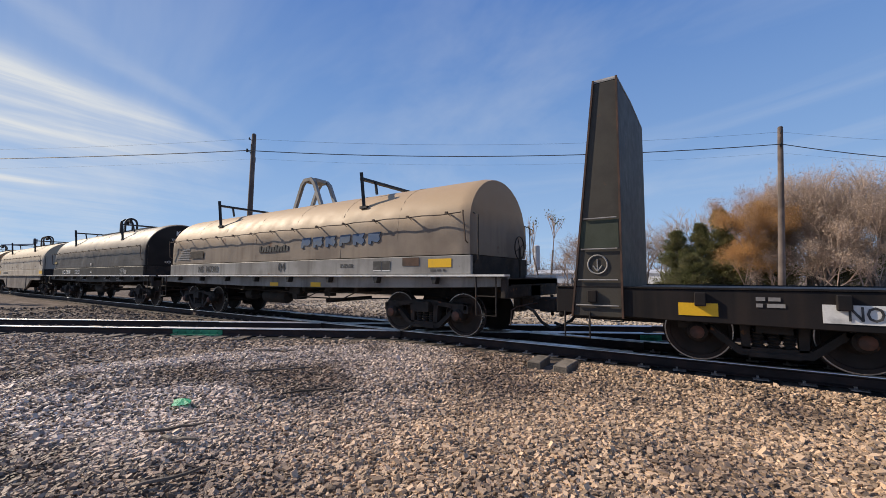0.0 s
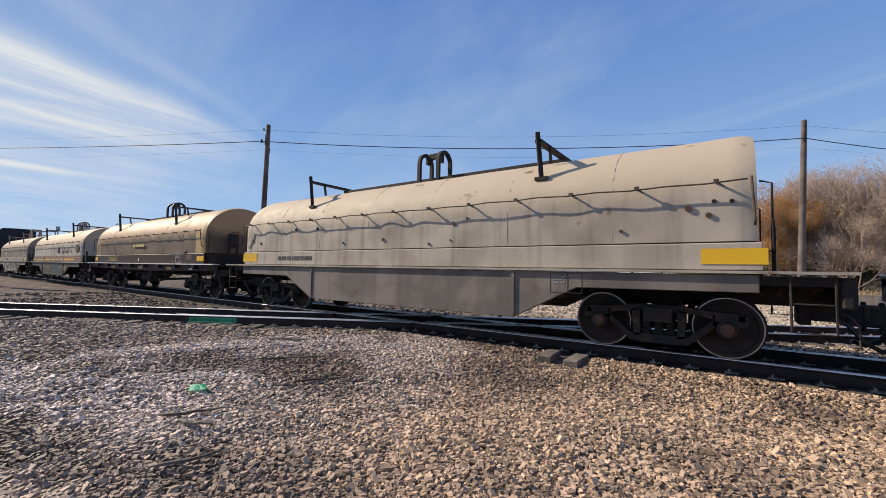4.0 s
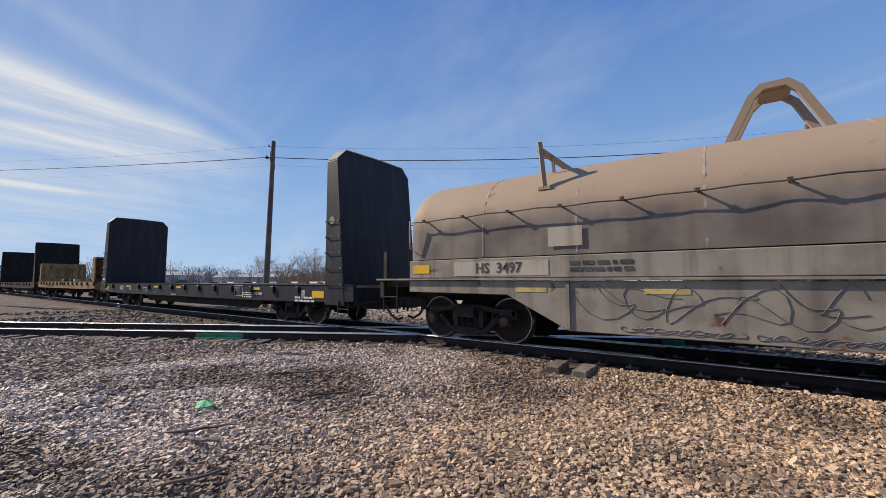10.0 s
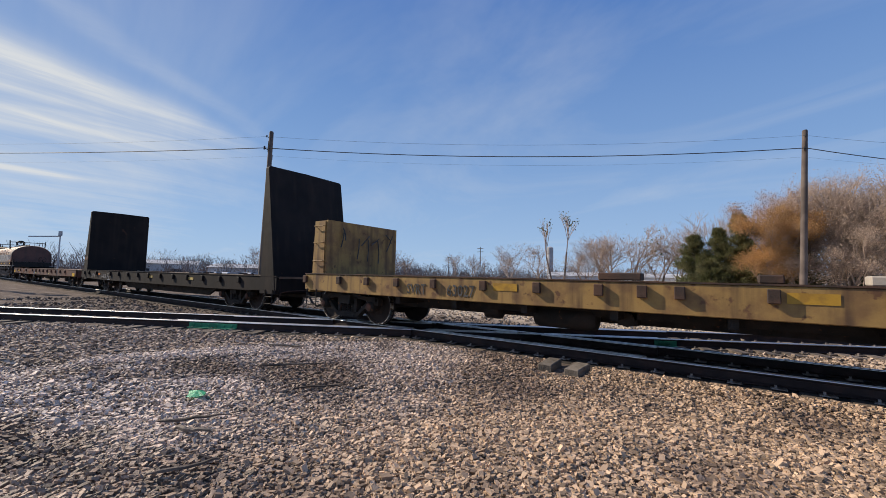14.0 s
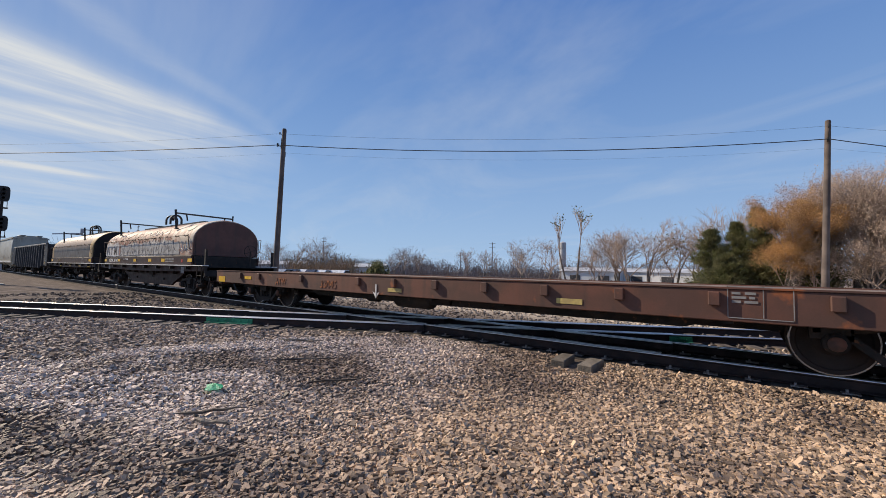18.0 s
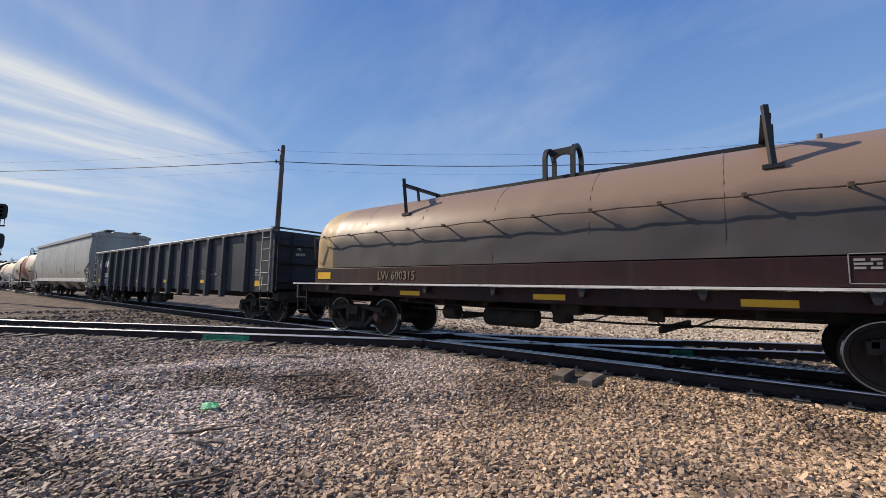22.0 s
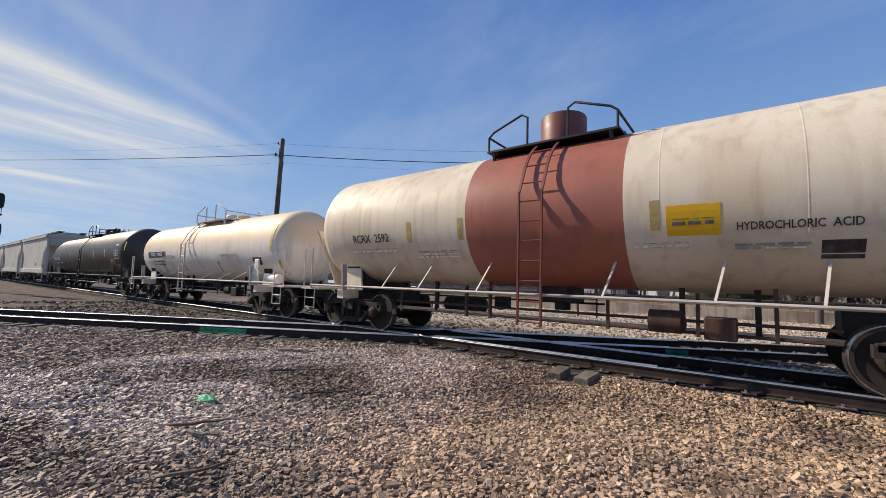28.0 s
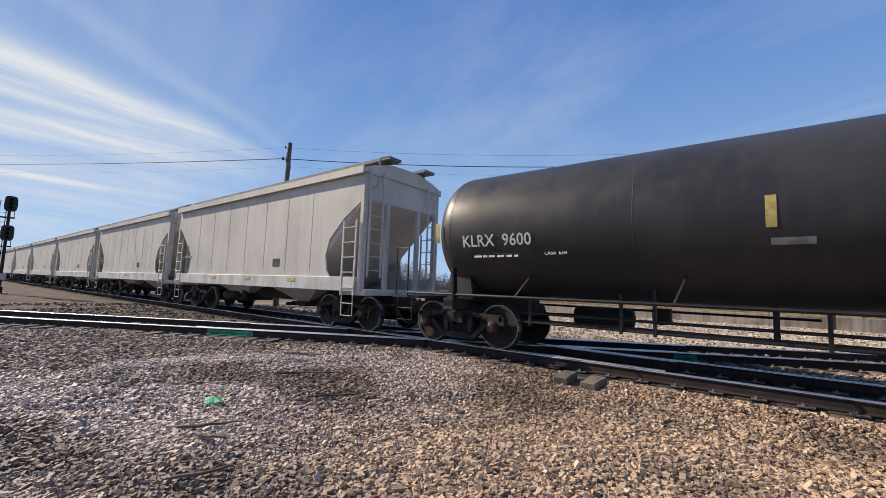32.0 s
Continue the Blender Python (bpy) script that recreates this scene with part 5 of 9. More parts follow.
# ---- covered hoppers ----
def covered_hopper(label, sf, sr, over, paint, sill_mat, z_eave=3.95, z_roof=4.55, slope=2.0, bays=3, hw=1.5, walkway=True, grated=True, sill=(1.22, 1.42), cut=((0.0, 2.44), (1.2, 1.95), (0.95, 1.40)), ladder_top=2.5, bulge=0.0, seams=7):
    car, h = start_car("covered_hopper", label, "hopper car", sf, sr)
    e = h + over - 0.45
    b = e - 0.15
    zb = sill[1]
    # inner body with sloping end sheets, and side sheets whose lower corners are cut away
    bm = new_bm()
    plate(bm, [(-b, cut[0][1]), (-b, z_eave), (b, z_eave), (b, cut[0][1]), (b - slope, zb - 0.1), (-b + slope, zb - 0.1)], -hw + 0.05, hw - 0.05)
    part("body", bm, paint, car, "hopper body with sloping end sheets", smooth=0)
    zs_, dxs_ = [z for _, z in cut][::-1], [d for d, _ in cut][::-1]
    levels = sorted(set([zb + (z_eave - zb) * i / 14 for i in range(15)] + [z for _, z in cut if zb < z < z_eave]))

    def side_y(z):
        return hw + bulge * math.sin(math.pi * min(1.0, max(0.0, (z - zb) / (z_eave - zb)))) ** 0.8

    for s in (-1, 1):
        bm = new_bm()
        rows = []
        for z in levels:
            e_ = b - float(np.interp(z, zs_, dxs_))
            rows.append([bm.verts.new(p) for p in ((-e_, s * side_y(z), z), (e_, s * side_y(z), z), (e_, s * (hw - 0.045), z), (-e_, s * (hw - 0.045), z))])
        for a, c in zip(rows, rows[1:]):
            for k in range(4):
                bm.faces.new((a[k], a[(k + 1) % 4], c[(k + 1) % 4], c[k]))
        bm.faces.new(rows[0])
        bm.faces.new(rows[-1])
        part("side_sheet", bm, paint, car, "side sheet with cut lower corners", smooth=0.5)
        for i in range(1, seams + 1):
            x = -b + slope * 0.4 + (2 * b - slope * 0.8) * i / (seams + 1)
            bm = new_bm()
            for za, zc_ in zip(levels[1:-1], levels[2:-1]):
                ya, yc = side_y(za), side_y(zc_)
                hexa(bm, [(x - 0.012, s * (ya + 0.001), za), (x + 0.012, s * (ya + 0.001), za), (x + 0.012, s * (yc + 0.001), zc_), (x - 0.012, s * (yc + 0.001), zc_),
                          (x - 0.012, s * (ya + 0.006), za), (x + 0.012, s * (ya + 0.006), za), (x + 0.012, s * (yc + 0.006), zc_), (x - 0.012, s * (yc + 0.006), zc_)])
            part("sheet_seam", bm, paint, car, smooth=0)
    roof = [(-hw - 0.06, z_eave - 0.01), (-hw - 0.06, z_eave + 0.10), (-hw + 0.25, z_eave + 0.22), (-0.6, z_roof - 0.02), (0, z_roof), (0.6, z_roof - 0.02), (hw - 0.25, z_eave + 0.22), (hw + 0.06, z_eave + 0.10), (hw + 0.06, z_eave - 0.01)]
    part("roof", prism(new_bm(), roof, -b - 0.05, b + 0.05), paint, car, smooth=0.5)
    for s in (-1, 1):
        part("roof_rail", box(new_bm(), -b - 0.05, b + 0.05, min(s * (hw + 0.065), s * (hw + 0.12)), max(s * (hw + 0.065), s * (hw + 0.12)), z_eave - 0.06, z_eave + 0.13), paint, car, smooth=0)
        part("side_sill", box(new_bm(), -b + 0.2, b - 0.2, min(s * (hw + 0.06), s * (hw - 0.12)), max(s * (hw + 0.06), s * (hw - 0.12)), sill[0], sill[1]), sill_mat, car, "pale side sill", smooth=0, bevel=0.01)
    if walkway:
        for s in (-1, 1):
            part("running_board", box(new_bm(), -b - 0.2, b + 0.3, min(s * 0.50, s * 0.95), max(s * 0.50, s * 0.95), z_roof + 0.04, z_roof + 0.115), M_GRATE, car, "galvanised roof walkway", smooth=0)
            for i in range(19):
                x = -b + 0.1 + (2 * b - 0.2) * i / 18
                part("walkway_bracket", box(new_bm(), x - 0.025, x + 0.025, min(s * 0.86, s * 0.93), max(s * 0.86, s * 0.93), z_eave + 0.2, z_roof + 0.038), M_GRATE, car, smooth=0)
        for i in range(8):
            x = -b + 0.9 + (2 * b - 1.8) * i / 7
            part("roof_hatch", box(new_bm(), x - 0.55, x + 0.55, -0.4, 0.4, z_roof + 0.004, z_roof + 0.10), paint, car, smooth=0, bevel=0.03)
    for k in (-1, 1):
        xe = k * (b + 0.02)
        # end posts, cross members, end platform
        for s in (-1, 1):
            part("corner_post", box(new_bm(), min(xe, xe - k * 0.12), max(xe, xe - k * 0.12), s * (hw - 0.06) - 0.07, s * (hw - 0.06) + 0.07, sill[0], cut[0][1] + 0.03), paint, car, smooth=0)
            part("end_brace", box(new_bm(), min(xe, xe - k * 0.1), max(xe, xe - k * 0.1), s * 0.62 - 0.06, s * 0.62 + 0.06, sill[0], cut[0][1] + 0.03), paint, car, smooth=0)
            ladder(car, k * (b - 0.42), s * (hw + 0.06), sill[0] - 0.1, ladder_top, 5, paint, 0.5)
            ob = ladder(car, 0, 0, sill[1], z_eave + 0.1, 8, paint, 0.45)
            ob.matrix_basis = pose(xe + k * 0.10, s * 1.15, 0, 0, 0, 90 * k)
        part("end_sill", box(new_bm(), min(k * e, k * (e - 0.9)), max(k * e, k * (e - 0.9)), -1.45, 1.45, 0.95, sill[0] + 0.06), paint, car, smooth=0, bevel=0.02)
        part("end_handrail", pipe(new_bm(), [(k * (b + 0.3), -0.95, z_roof + 0.1), (k * (b + 0.34), -1.3, z_roof - 0.05), (k * (b + 0.34), -1.36, z_eave - 0.4), (k * (b + 0.04), -1.36, z_eave - 0.45)], 0.018, 6), M_GALV, car)
        end_gear(car, k * (h + over), k)
        for s in (-1, 1):
            stirrup(car, k * (b - 0.64), s * (hw + 0.04), sill[0], k, paint, 0.44, 0.62)
    for i in range(bays):
        x = (i - (bays - 1) / 2) * (2 * b - 2 * slope + 0.6) / bays
        w = (2 * b - 2 * slope + 0.6) / bays / 2 - 0.12
        bm = new_bm()
        hexa(bm, [(x - 0.30, -0.42, 0.60), (x + 0.30, -0.42, 0.60), (x + 0.30, 0.42, 0.60), (x - 0.30, 0.42, 0.60), (x - w, -hw + 0.42, zb - 0.11), (x + w, -hw + 0.42, zb - 0.11), (x + w, hw - 0.42, zb - 0.11), (x - w, hw - 0.42, zb - 0.11)])
        bay = part("hopper_bay", bm, paint, car, "sloping discharge bay", smooth=0)
        bm = box(new_bm(), x - 0.40, x + 0.40, -0.60, 0.60, 0.46, 0.596)
        bar(bm, (x - 0.2, -0.9, 0.52), (x - 0.2, 0.9, 0.52), 0.05)
        part("outlet_gate", bm, M_IRON, bay, smooth=0)
    part("centre_sill", box(new_bm(), -e, e, -0.3, 0.3, 0.62, 1.0), M_IRON, car, smooth=0)
    brake_gear(car, -h + 2.2, 0.62, -0.5)
    return car, h, b


# ---- tank cars ----
def tank_car(label, sf, sr, over, paint, R, zc, hl, iron, band=None, band_mat=None, platform=0.9, dome_mat=None, rail_mat=None, shield=False, px=0.0, dome_h=0.42, dome_r=0.48, ladder_x=0.0, top_rail=None, frame_mat=None, ladder_mat=None):
    car, h = start_car("tank_car", label, "tank car", sf, sr)
    e = h + over - 0.45
    rm = rail_mat or iron

    def shell(x0, x1, m0, m1, ma, name, lab=""):
        prof = []
        if m0:
            prof += [(x0 + 0.72 * (1 - math.sin(a)), R * math.cos(a)) for a in [math.pi / 2 * (1 - i / 10) for i in range(11)]]
            prof[0] = (x0, 0.02)
        else:
            prof.append((x0, R))
        n = max(1, round((x1 - x0) / 0.8))
        a, b = (x0 + 0.72 if m0 else x0), (x1 - 0.72 if m1 else x1)
        prof += [(a + (b - a) * i / n, R) for i in range(1, n)]
        if m1:
            prof += [(x1 - 0.72 * (1 - math.sin(t)), R * math.cos(t)) for t in [math.pi / 2 * i / 10 for i in range(11)]]
            prof[-1] = (x1, 0.02)
        else:
            prof.append((x1, R))
        part(name, lathe(new_bm(), prof, "x", 56, (0, 0, zc)), ma, car, lab, smooth=0.7)

    if band:
        shell(-hl, -band, True, False, paint, "tank_shell", "welded round tank shell")
        shell(-band, band, False, False, band_mat, "tank_band", "painted middle band of the tank")
        shell(band, hl, False, True, paint, "tank_shell", "welded round tank shell")
    else:
        shell(-hl, hl, True, True, paint, "tank_shell", "welded round tank shell")
    for x in [-hl + 0.75, -hl * 0.52, hl * 0.02 + 1.9, hl * 0.55, hl - 0.75]:
        part("weld_seam", lathe(new_bm(), [(x - 0.012, R + 0.0005), (x, R + 0.0025), (x + 0.012, R + 0.0005)], "x", 56, (0, 0, zc)), paint, car, smooth=0)
    # dome, platform, rails
    top = zc + R
    part("dome", lathe(new_bm(), [(top - 0.12, dome_r), (top + dome_h - 0.10, dome_r), (top + dome_h - 0.06, dome_r - 0.02), (top + dome_h - 0.01, dome_r * 0.6), (top + dome_h, 0.02)], "z", 24), dome_mat or paint, car, "round valve dome")
    part("manway", lathe(new_bm(), [(top - 0.1, 0.26), (top + 0.16, 0.26), (top + 0.2, 0.2), (top + 0.22, 0.02)], "z", 18, (0.95, 0, 0)), dome_mat or paint, car)
    bm = new_bm()
    for s in (-1, 1):
        box(bm, -1.35, 1.35, min(s * 0.5, s * 0.92), max(s * 0.5, s * 0.92), top - 0.10, top - 0.06)
    for k in (-1, 1):
        box(bm, min(k * 1.35, k * 0.9), max(k * 1.35, k * 0.9), -0.5, 0.5, top - 0.055, top - 0.02)
        for s in (-1, 1):
            beam(bm, (k * 1.2, s * 0.9, top - 0.1), (k * 1.2, s * 0.75, top - 0.55 * R / 1.5), 0.06, 0.06)
    part("platform", bm, top_rail or (rm if rail_mat else M_IRON), car, smooth=0)
    for s in (-1, 1):
        for k in (-1, 1):
            part("platform_rail", pipe(new_bm(), [(k * 0.42, s * 0.90, top - 0.08), (k * 0.42, s * 0.90, top + 0.50), (k * 0.55, s * 0.90, top + 0.58), (k * 1.2, s * 0.90, top + 0.34), (k * 1.32, s * 0.90, top + 0.24), (k * 1.32, s * 0.90, top - 0.08)], 0.024, 7), top_rail or rm, car)
    for k in (-1, 1):
        part("platform_rail", pipe(new_bm(), [(k * 1.32, -0.90, top + 0.24), (k * 1.32, 0.90, top + 0.24)], 0.024, 7), top_rail or rm, car)
    # side ladders to the platform
    for s in (-1, 1):
        bm = new_bm()
        pts = [(s * (R + 0.16), 0.55), (s * (R + 0.16), zc + 0.25)]
        for i in range(1, 6):
            a = radians(10 + i * 9.5)
            pts.append((s * (R + 0.12) * math.cos(a), zc + (R + 0.12) * math.sin(a)))
        for x in (-0.22, 0.22):
            for (ya, za), (yb, zb) in zip(pts, pts[1:]):
                beam(bm, (x, ya, za), (x, yb, zb), 0.05, 0.03)
        zz = 0.62
        while zz < zc + R * 0.82:
            yy = R + 0.16 if zz < zc + 0.25 else (R + 0.12) * math.cos(math.asin(min(0.98, (zz - zc) / (R + 0.12))))
            bar(bm, (-0.22, s * yy, zz), (0.22, s * yy, zz), 0.014, 6)
            zz += 0.36
        part("ladder", bm, ladder_mat or rm, car, "steel side ladder")
        # the long handrail along the tank, with its posts
        yr = s * 1.50
        zr = 1.10
        part("side_rail", bar(new_bm(), (-e + 0.5, yr, zr), (e - 0.5, yr, zr), 0.028, 8), rm, car, "long handrail below the tank")
        for x in (-h + 1.6, -1.2, 1.2, h - 1.6, 0.5 * h, -0.5 * h):
            part("rail_bracket", beam(new_bm(), (x, yr, zr), (x + 0.12, s * (R * 0.72 + 0.02), zc - R * 0.68), 0.035, 0.02), rm, car, smooth=0)
        for k in (-1, 1):
            part("end_rail", pipe(new_bm(), [(k * (e - 0.5), yr, zr - 0.1), (k * (e - 0.5), yr, zr + 1.02), (k * (e - 0.08), yr * 0.96, zr + 1.02), (k * (e - 0.08), yr * 0.96, zr - 0.1)], 0.02, 6), rm, car)
            stirrup(car, k * (e - 0.62), s * 1.46, 1.0, k, rm, 0.44, 0.52)
            part("jacking_post", box(new_bm(), k * h - 0.12, k * h + 0.12, min(s * 0.9, s * 1.42), max(s * 0.9, s * 1.42), 0.78, 1.02), iron, car, smooth=0)
            part("bolster_web", plate(new_bm(), [(k * h - 0.35, 1.0), (k * h + 0.35, 1.0), (k * h + 0.2, zc - R * 0.4), (k * h - 0.2, zc - R * 0.4)], min(s * 0.95, s * 1.0), max(s * 0.95, s * 1.0)), iron, car, smooth=0)
            part("tie_strap", beam(new_bm(), (k * (h - 0.2), s * 1.46, 1.0), (k * (h - 0.2), s * 1.5, 1.66), 0.14, 0.05, (1, 0, 0)), rm, car, smooth=0)
    # pipes and hangers below the belly
    fm = frame_mat or M_IRON
    span = h - 1.35
    for y, z in ((-0.72, 0.78), (-0.72, 0.60)):
        part("belly_pipe", bar(new_bm(), (-span, y, z), (span, y, z), 0.026, 7), fm, car)
    n = max(6, round(span * 2 / 1.3))
    for i in range(n):
        x = -span + 0.2 + (2 * span - 0.4) * (i + 0.35 * math.sin(i * 2.3)) / (n - 1)
        part("pipe_hanger", beam(new_bm(), (x, -0.72, 0.54), (x, -0.72, 1.12 + 0.1 * (i % 3)), 0.08 if i % 3 else 0.05, 0.05, (1, 0, 0)), fm, car, smooth=0)
    part("brake_cylinder", lathe(new_bm(), [(span * 0.42, 0.05), (span * 0.42 + 0.03, 0.19), (span * 0.42 + 0.5, 0.19), (span * 0.42 + 0.56, 0.08)], "x", 14, (0, -0.62, 0.74)), fm, car)
    part("valve_box", box(new_bm(), span * 0.62, span * 0.62 + 0.42, -0.86, -0.5, 0.52, 0.86), fm, car, smooth=0, bevel=0.02)
    for k in (-1, 1):
        part("stub_sill", box(new_bm(), min(k * e, k * (h - 1.3)), max(k * e, k * (h - 1.3)), -0.3, 0.3, 0.66, 1.05), M_IRON, car, smooth=0, bevel=0.02)
        part("end_platform", box(new_bm(), min(k * e, k * (e - 0.85)), max(k * e, k * (e - 0.85)), -1.48, 1.48, 0.98, 1.04), iron, car, smooth=0)
        part("saddle", prism(new_bm(), [(-0.9, 0.95), (0.9, 0.95), (1.05, zc - R * 0.55), (0.6, zc - R * 0.86), (-0.6, zc - R * 0.86), (-1.05, zc - R * 0.55)], k * h - 0.25, k * h + 0.25), M_IRON, car, smooth=0)
        if shield:
            bm = hexa(new_bm(), [(k * (hl + 0.06), -0.42, 1.06), (k * (hl + 0.12), -0.42, 1.06), (k * (hl + 0.12), 0.42, 1.06), (k * (hl + 0.06), 0.42, 1.06),
                                 (k * (hl + 0.06), -1.18, zc - 0.05), (k * (hl + 0.12), -1.18, zc - 0.05), (k * (hl + 0.12), 1.18, zc - 0.05), (k * (hl + 0.06), 1.18, zc - 0.05)])
            part("head_shield", bm, paint, car, "steel plate guarding the tank's end", smooth=0)
        end_gear(car, k * (h + over), k)
    bm = box(new_bm(), -0.35, 0.35, -0.3, 0.3, zc - R - 0.28, zc - R + 0.06)
    bar(bm, (0, 0, zc - R - 0.45), (0, 0, zc - R), 0.16, 14)
    part("bottom_outlet", bm, M_IRON, car)
    for x in (-3.0, 2.2, 3.2):
        if abs(x) < h - 1.5:
            part("hanger", beam(new_bm(), (x, -0.4, zc - R + 0.1), (x, -0.4, 0.55), 0.08, 0.08), M_IRON, car, smooth=0)
    part("brake_rod", bar(new_bm(), (-h + 1, -0.4, 0.62), (h - 1, -0.4, 0.62), 0.025, 6), iron, car)
    part("brake_rod", bar(new_bm(), (-h + 1, 0.5, 0.52), (h - 1, 0.5, 0.56), 0.02, 6), iron, car)
    brake_gear(car, -h + 2.6, 0.72, 0.6)
    bm = brake_wheel_bm(e - 0.35, 0.75, 1.95)
    bar(bm, (e - 0.35, 0.75, 1.0), (e - 0.35, 0.75, 1.95), 0.03)
    part("brake_wheel", bm, iron, car)
    for ob in car.children:
        kind = ob.name.split(".")[0]
        if kind in ("dome", "manway", "platform", "platform_rail", "ladder"):
            ob.location.x += px + (ladder_x if kind == "ladder" else 0)
    return car, h


def on_tank(car, R, zc, x0, x1, a0, a1, ma, name="marking", label="", n=5):
    """A thin patch on the tank's near side between two heights given as angles above the middle."""
    bm = new_bm()
    for i in range(n):
        t0, t1 = radians(a0 + (a1 - a0) * i / n), radians(a0 + (a1 - a0) * (i + 1) / n)
        q = [(-math.cos(t) * r, zc + math.sin(t) * r) for t, r in ((t0, R + 0.001), (t1, R + 0.001), (t1, R + 0.006), (t0, R + 0.006))]
        hexa(bm, [(x0, *q[0]), (x1, *q[0]), (x1, *q[1]), (x0, *q[1]), (x0, *q[3]), (x1, *q[3]), (x1, *q[2]), (x0, *q[2])])
    return part(name, bm, ma, car, label, smooth=0)


def tank_letter(words, car, R, zc, x, a, size, ma, squeeze=1.0):
    t = radians(a)
    return letter(words, x, -(R + 0.006) * math.cos(t), zc + (R + 0.006) * math.sin(t), size, ma, car, squeeze, a)


# ---- paint ----
M_GALV = mat("galvanised_grating", (0.36, 0.36, 0.36), (0.26, 0.26, 0.26), rough=0.5, metal=0.5, scale=3)
M_GRATE = mat("dull_steel_grating", (0.19, 0.19, 0.195), (0.12, 0.12, 0.122), rough=0.7, scale=6, bump=0.5, bscale=60)
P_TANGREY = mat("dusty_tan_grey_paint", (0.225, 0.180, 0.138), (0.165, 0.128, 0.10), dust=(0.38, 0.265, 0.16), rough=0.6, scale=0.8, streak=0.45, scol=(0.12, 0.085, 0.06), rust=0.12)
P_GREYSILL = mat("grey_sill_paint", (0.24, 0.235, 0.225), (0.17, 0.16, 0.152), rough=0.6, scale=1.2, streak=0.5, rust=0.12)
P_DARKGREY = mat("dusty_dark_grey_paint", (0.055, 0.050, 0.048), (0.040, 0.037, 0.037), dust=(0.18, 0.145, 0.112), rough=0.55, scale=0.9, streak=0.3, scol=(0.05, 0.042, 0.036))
P_BLACKSILL = mat("dusty_black_paint", (0.017, 0.017, 0.018), (0.030, 0.028, 0.027), rough=0.6, scale=1.4, streak=0.3, scol=(0.06, 0.05, 0.042), spec=0.25)
P_BLACKEND = mat("soot_black_end_paint", (0.010, 0.010, 0.011), (0.018, 0.017, 0.017), rough=0.65, scale=1.4, streak=0.2, scol=(0.04, 0.034, 0.03), spec=0.2)
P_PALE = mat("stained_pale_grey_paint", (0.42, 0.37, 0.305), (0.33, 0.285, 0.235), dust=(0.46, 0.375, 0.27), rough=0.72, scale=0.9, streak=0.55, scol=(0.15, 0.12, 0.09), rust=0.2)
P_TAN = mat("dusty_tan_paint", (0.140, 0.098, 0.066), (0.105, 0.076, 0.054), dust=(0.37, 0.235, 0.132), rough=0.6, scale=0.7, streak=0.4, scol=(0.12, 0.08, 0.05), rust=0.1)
P_MAROON = mat("dark_maroon_paint", (0.031, 0.0112, 0.0122), (0.023, 0.0100, 0.0108), rough=0.55, spec=0.25, scale=1.2, streak=0.25, scol=(0.07, 0.05, 0.04))
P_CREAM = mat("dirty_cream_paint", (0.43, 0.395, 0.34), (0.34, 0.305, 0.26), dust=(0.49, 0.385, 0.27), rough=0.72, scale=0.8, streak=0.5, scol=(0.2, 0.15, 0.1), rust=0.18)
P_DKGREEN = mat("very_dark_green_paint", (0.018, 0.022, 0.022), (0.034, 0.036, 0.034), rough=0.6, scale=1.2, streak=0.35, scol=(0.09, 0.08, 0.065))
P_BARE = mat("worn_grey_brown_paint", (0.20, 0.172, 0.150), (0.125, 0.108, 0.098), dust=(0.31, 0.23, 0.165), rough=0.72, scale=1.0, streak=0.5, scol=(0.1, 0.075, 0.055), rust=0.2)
P_OLDWHITE = mat("scribbled_grey_paint", (0.285, 0.255, 0.212), (0.205, 0.18, 0.148), rough=0.65, scale=1.6, streak=0.6, scol=(0.1, 0.085, 0.07), rust=0.25)
P_NAVY = mat("dark_navy_paint", (0.012, 0.014, 0.021), (0.017, 0.018, 0.024), rough=0.5, spec=0.25, scale=1.0, streak=0.25, scol=(0.08, 0.075, 0.07))
P_YELLOW = mat("faded_yellow_paint", (0.33, 0.205, 0.068), (0.20, 0.115, 0.048), rough=0.65, scale=2.6, lo=0.40, hi=0.66, streak=0.85, scol=(0.070, 0.040, 0.025), rust=0.35, rcol=(0.12, 0.06, 0.03))
P_BROWNBLK = mat("sooty_black_paint", (0.010, 0.0095, 0.0105), (0.017, 0.014, 0.014), rough=0.75, spec=0.2, scale=1.2, streak=0.3, scol=(0.05, 0.035, 0.026), rust=0.12, rcol=(0.06, 0.03, 0.02))
P_REDBROWN = mat("faded_red_oxide_paint", (0.145, 0.060, 0.040), (0.095, 0.048, 0.036), rough=0.7, scale=1.0, streak=0.5, scol=(0.05, 0.035, 0.03), rust=0.3, rcol=(0.28, 0.09, 0.035))
P_REDHOOD = mat("faded_red_hood_paint", (0.27, 0.125, 0.090), (0.20, 0.10, 0.075), rough=0.6, scale=1.0, streak=0.35, scol=(0.12, 0.06, 0.04))
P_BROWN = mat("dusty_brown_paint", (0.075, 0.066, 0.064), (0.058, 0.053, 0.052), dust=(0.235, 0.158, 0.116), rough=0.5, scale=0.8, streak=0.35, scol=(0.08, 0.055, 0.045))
P_ORANGEY = mat("ochre_primer_paint", (0.40, 0.275, 0.13), (0.33, 0.225, 0.11), rough=0.6, scale=1.2, streak=0.3, rust=0.1)
P_GOND = mat("slate_black_paint", (0.028, 0.031, 0.038), (0.038, 0.040, 0.047), rough=0.5, spec=0.3, scale=1.2, streak=0.2, scol=(0.10, 0.095, 0.09), rust=0.05)
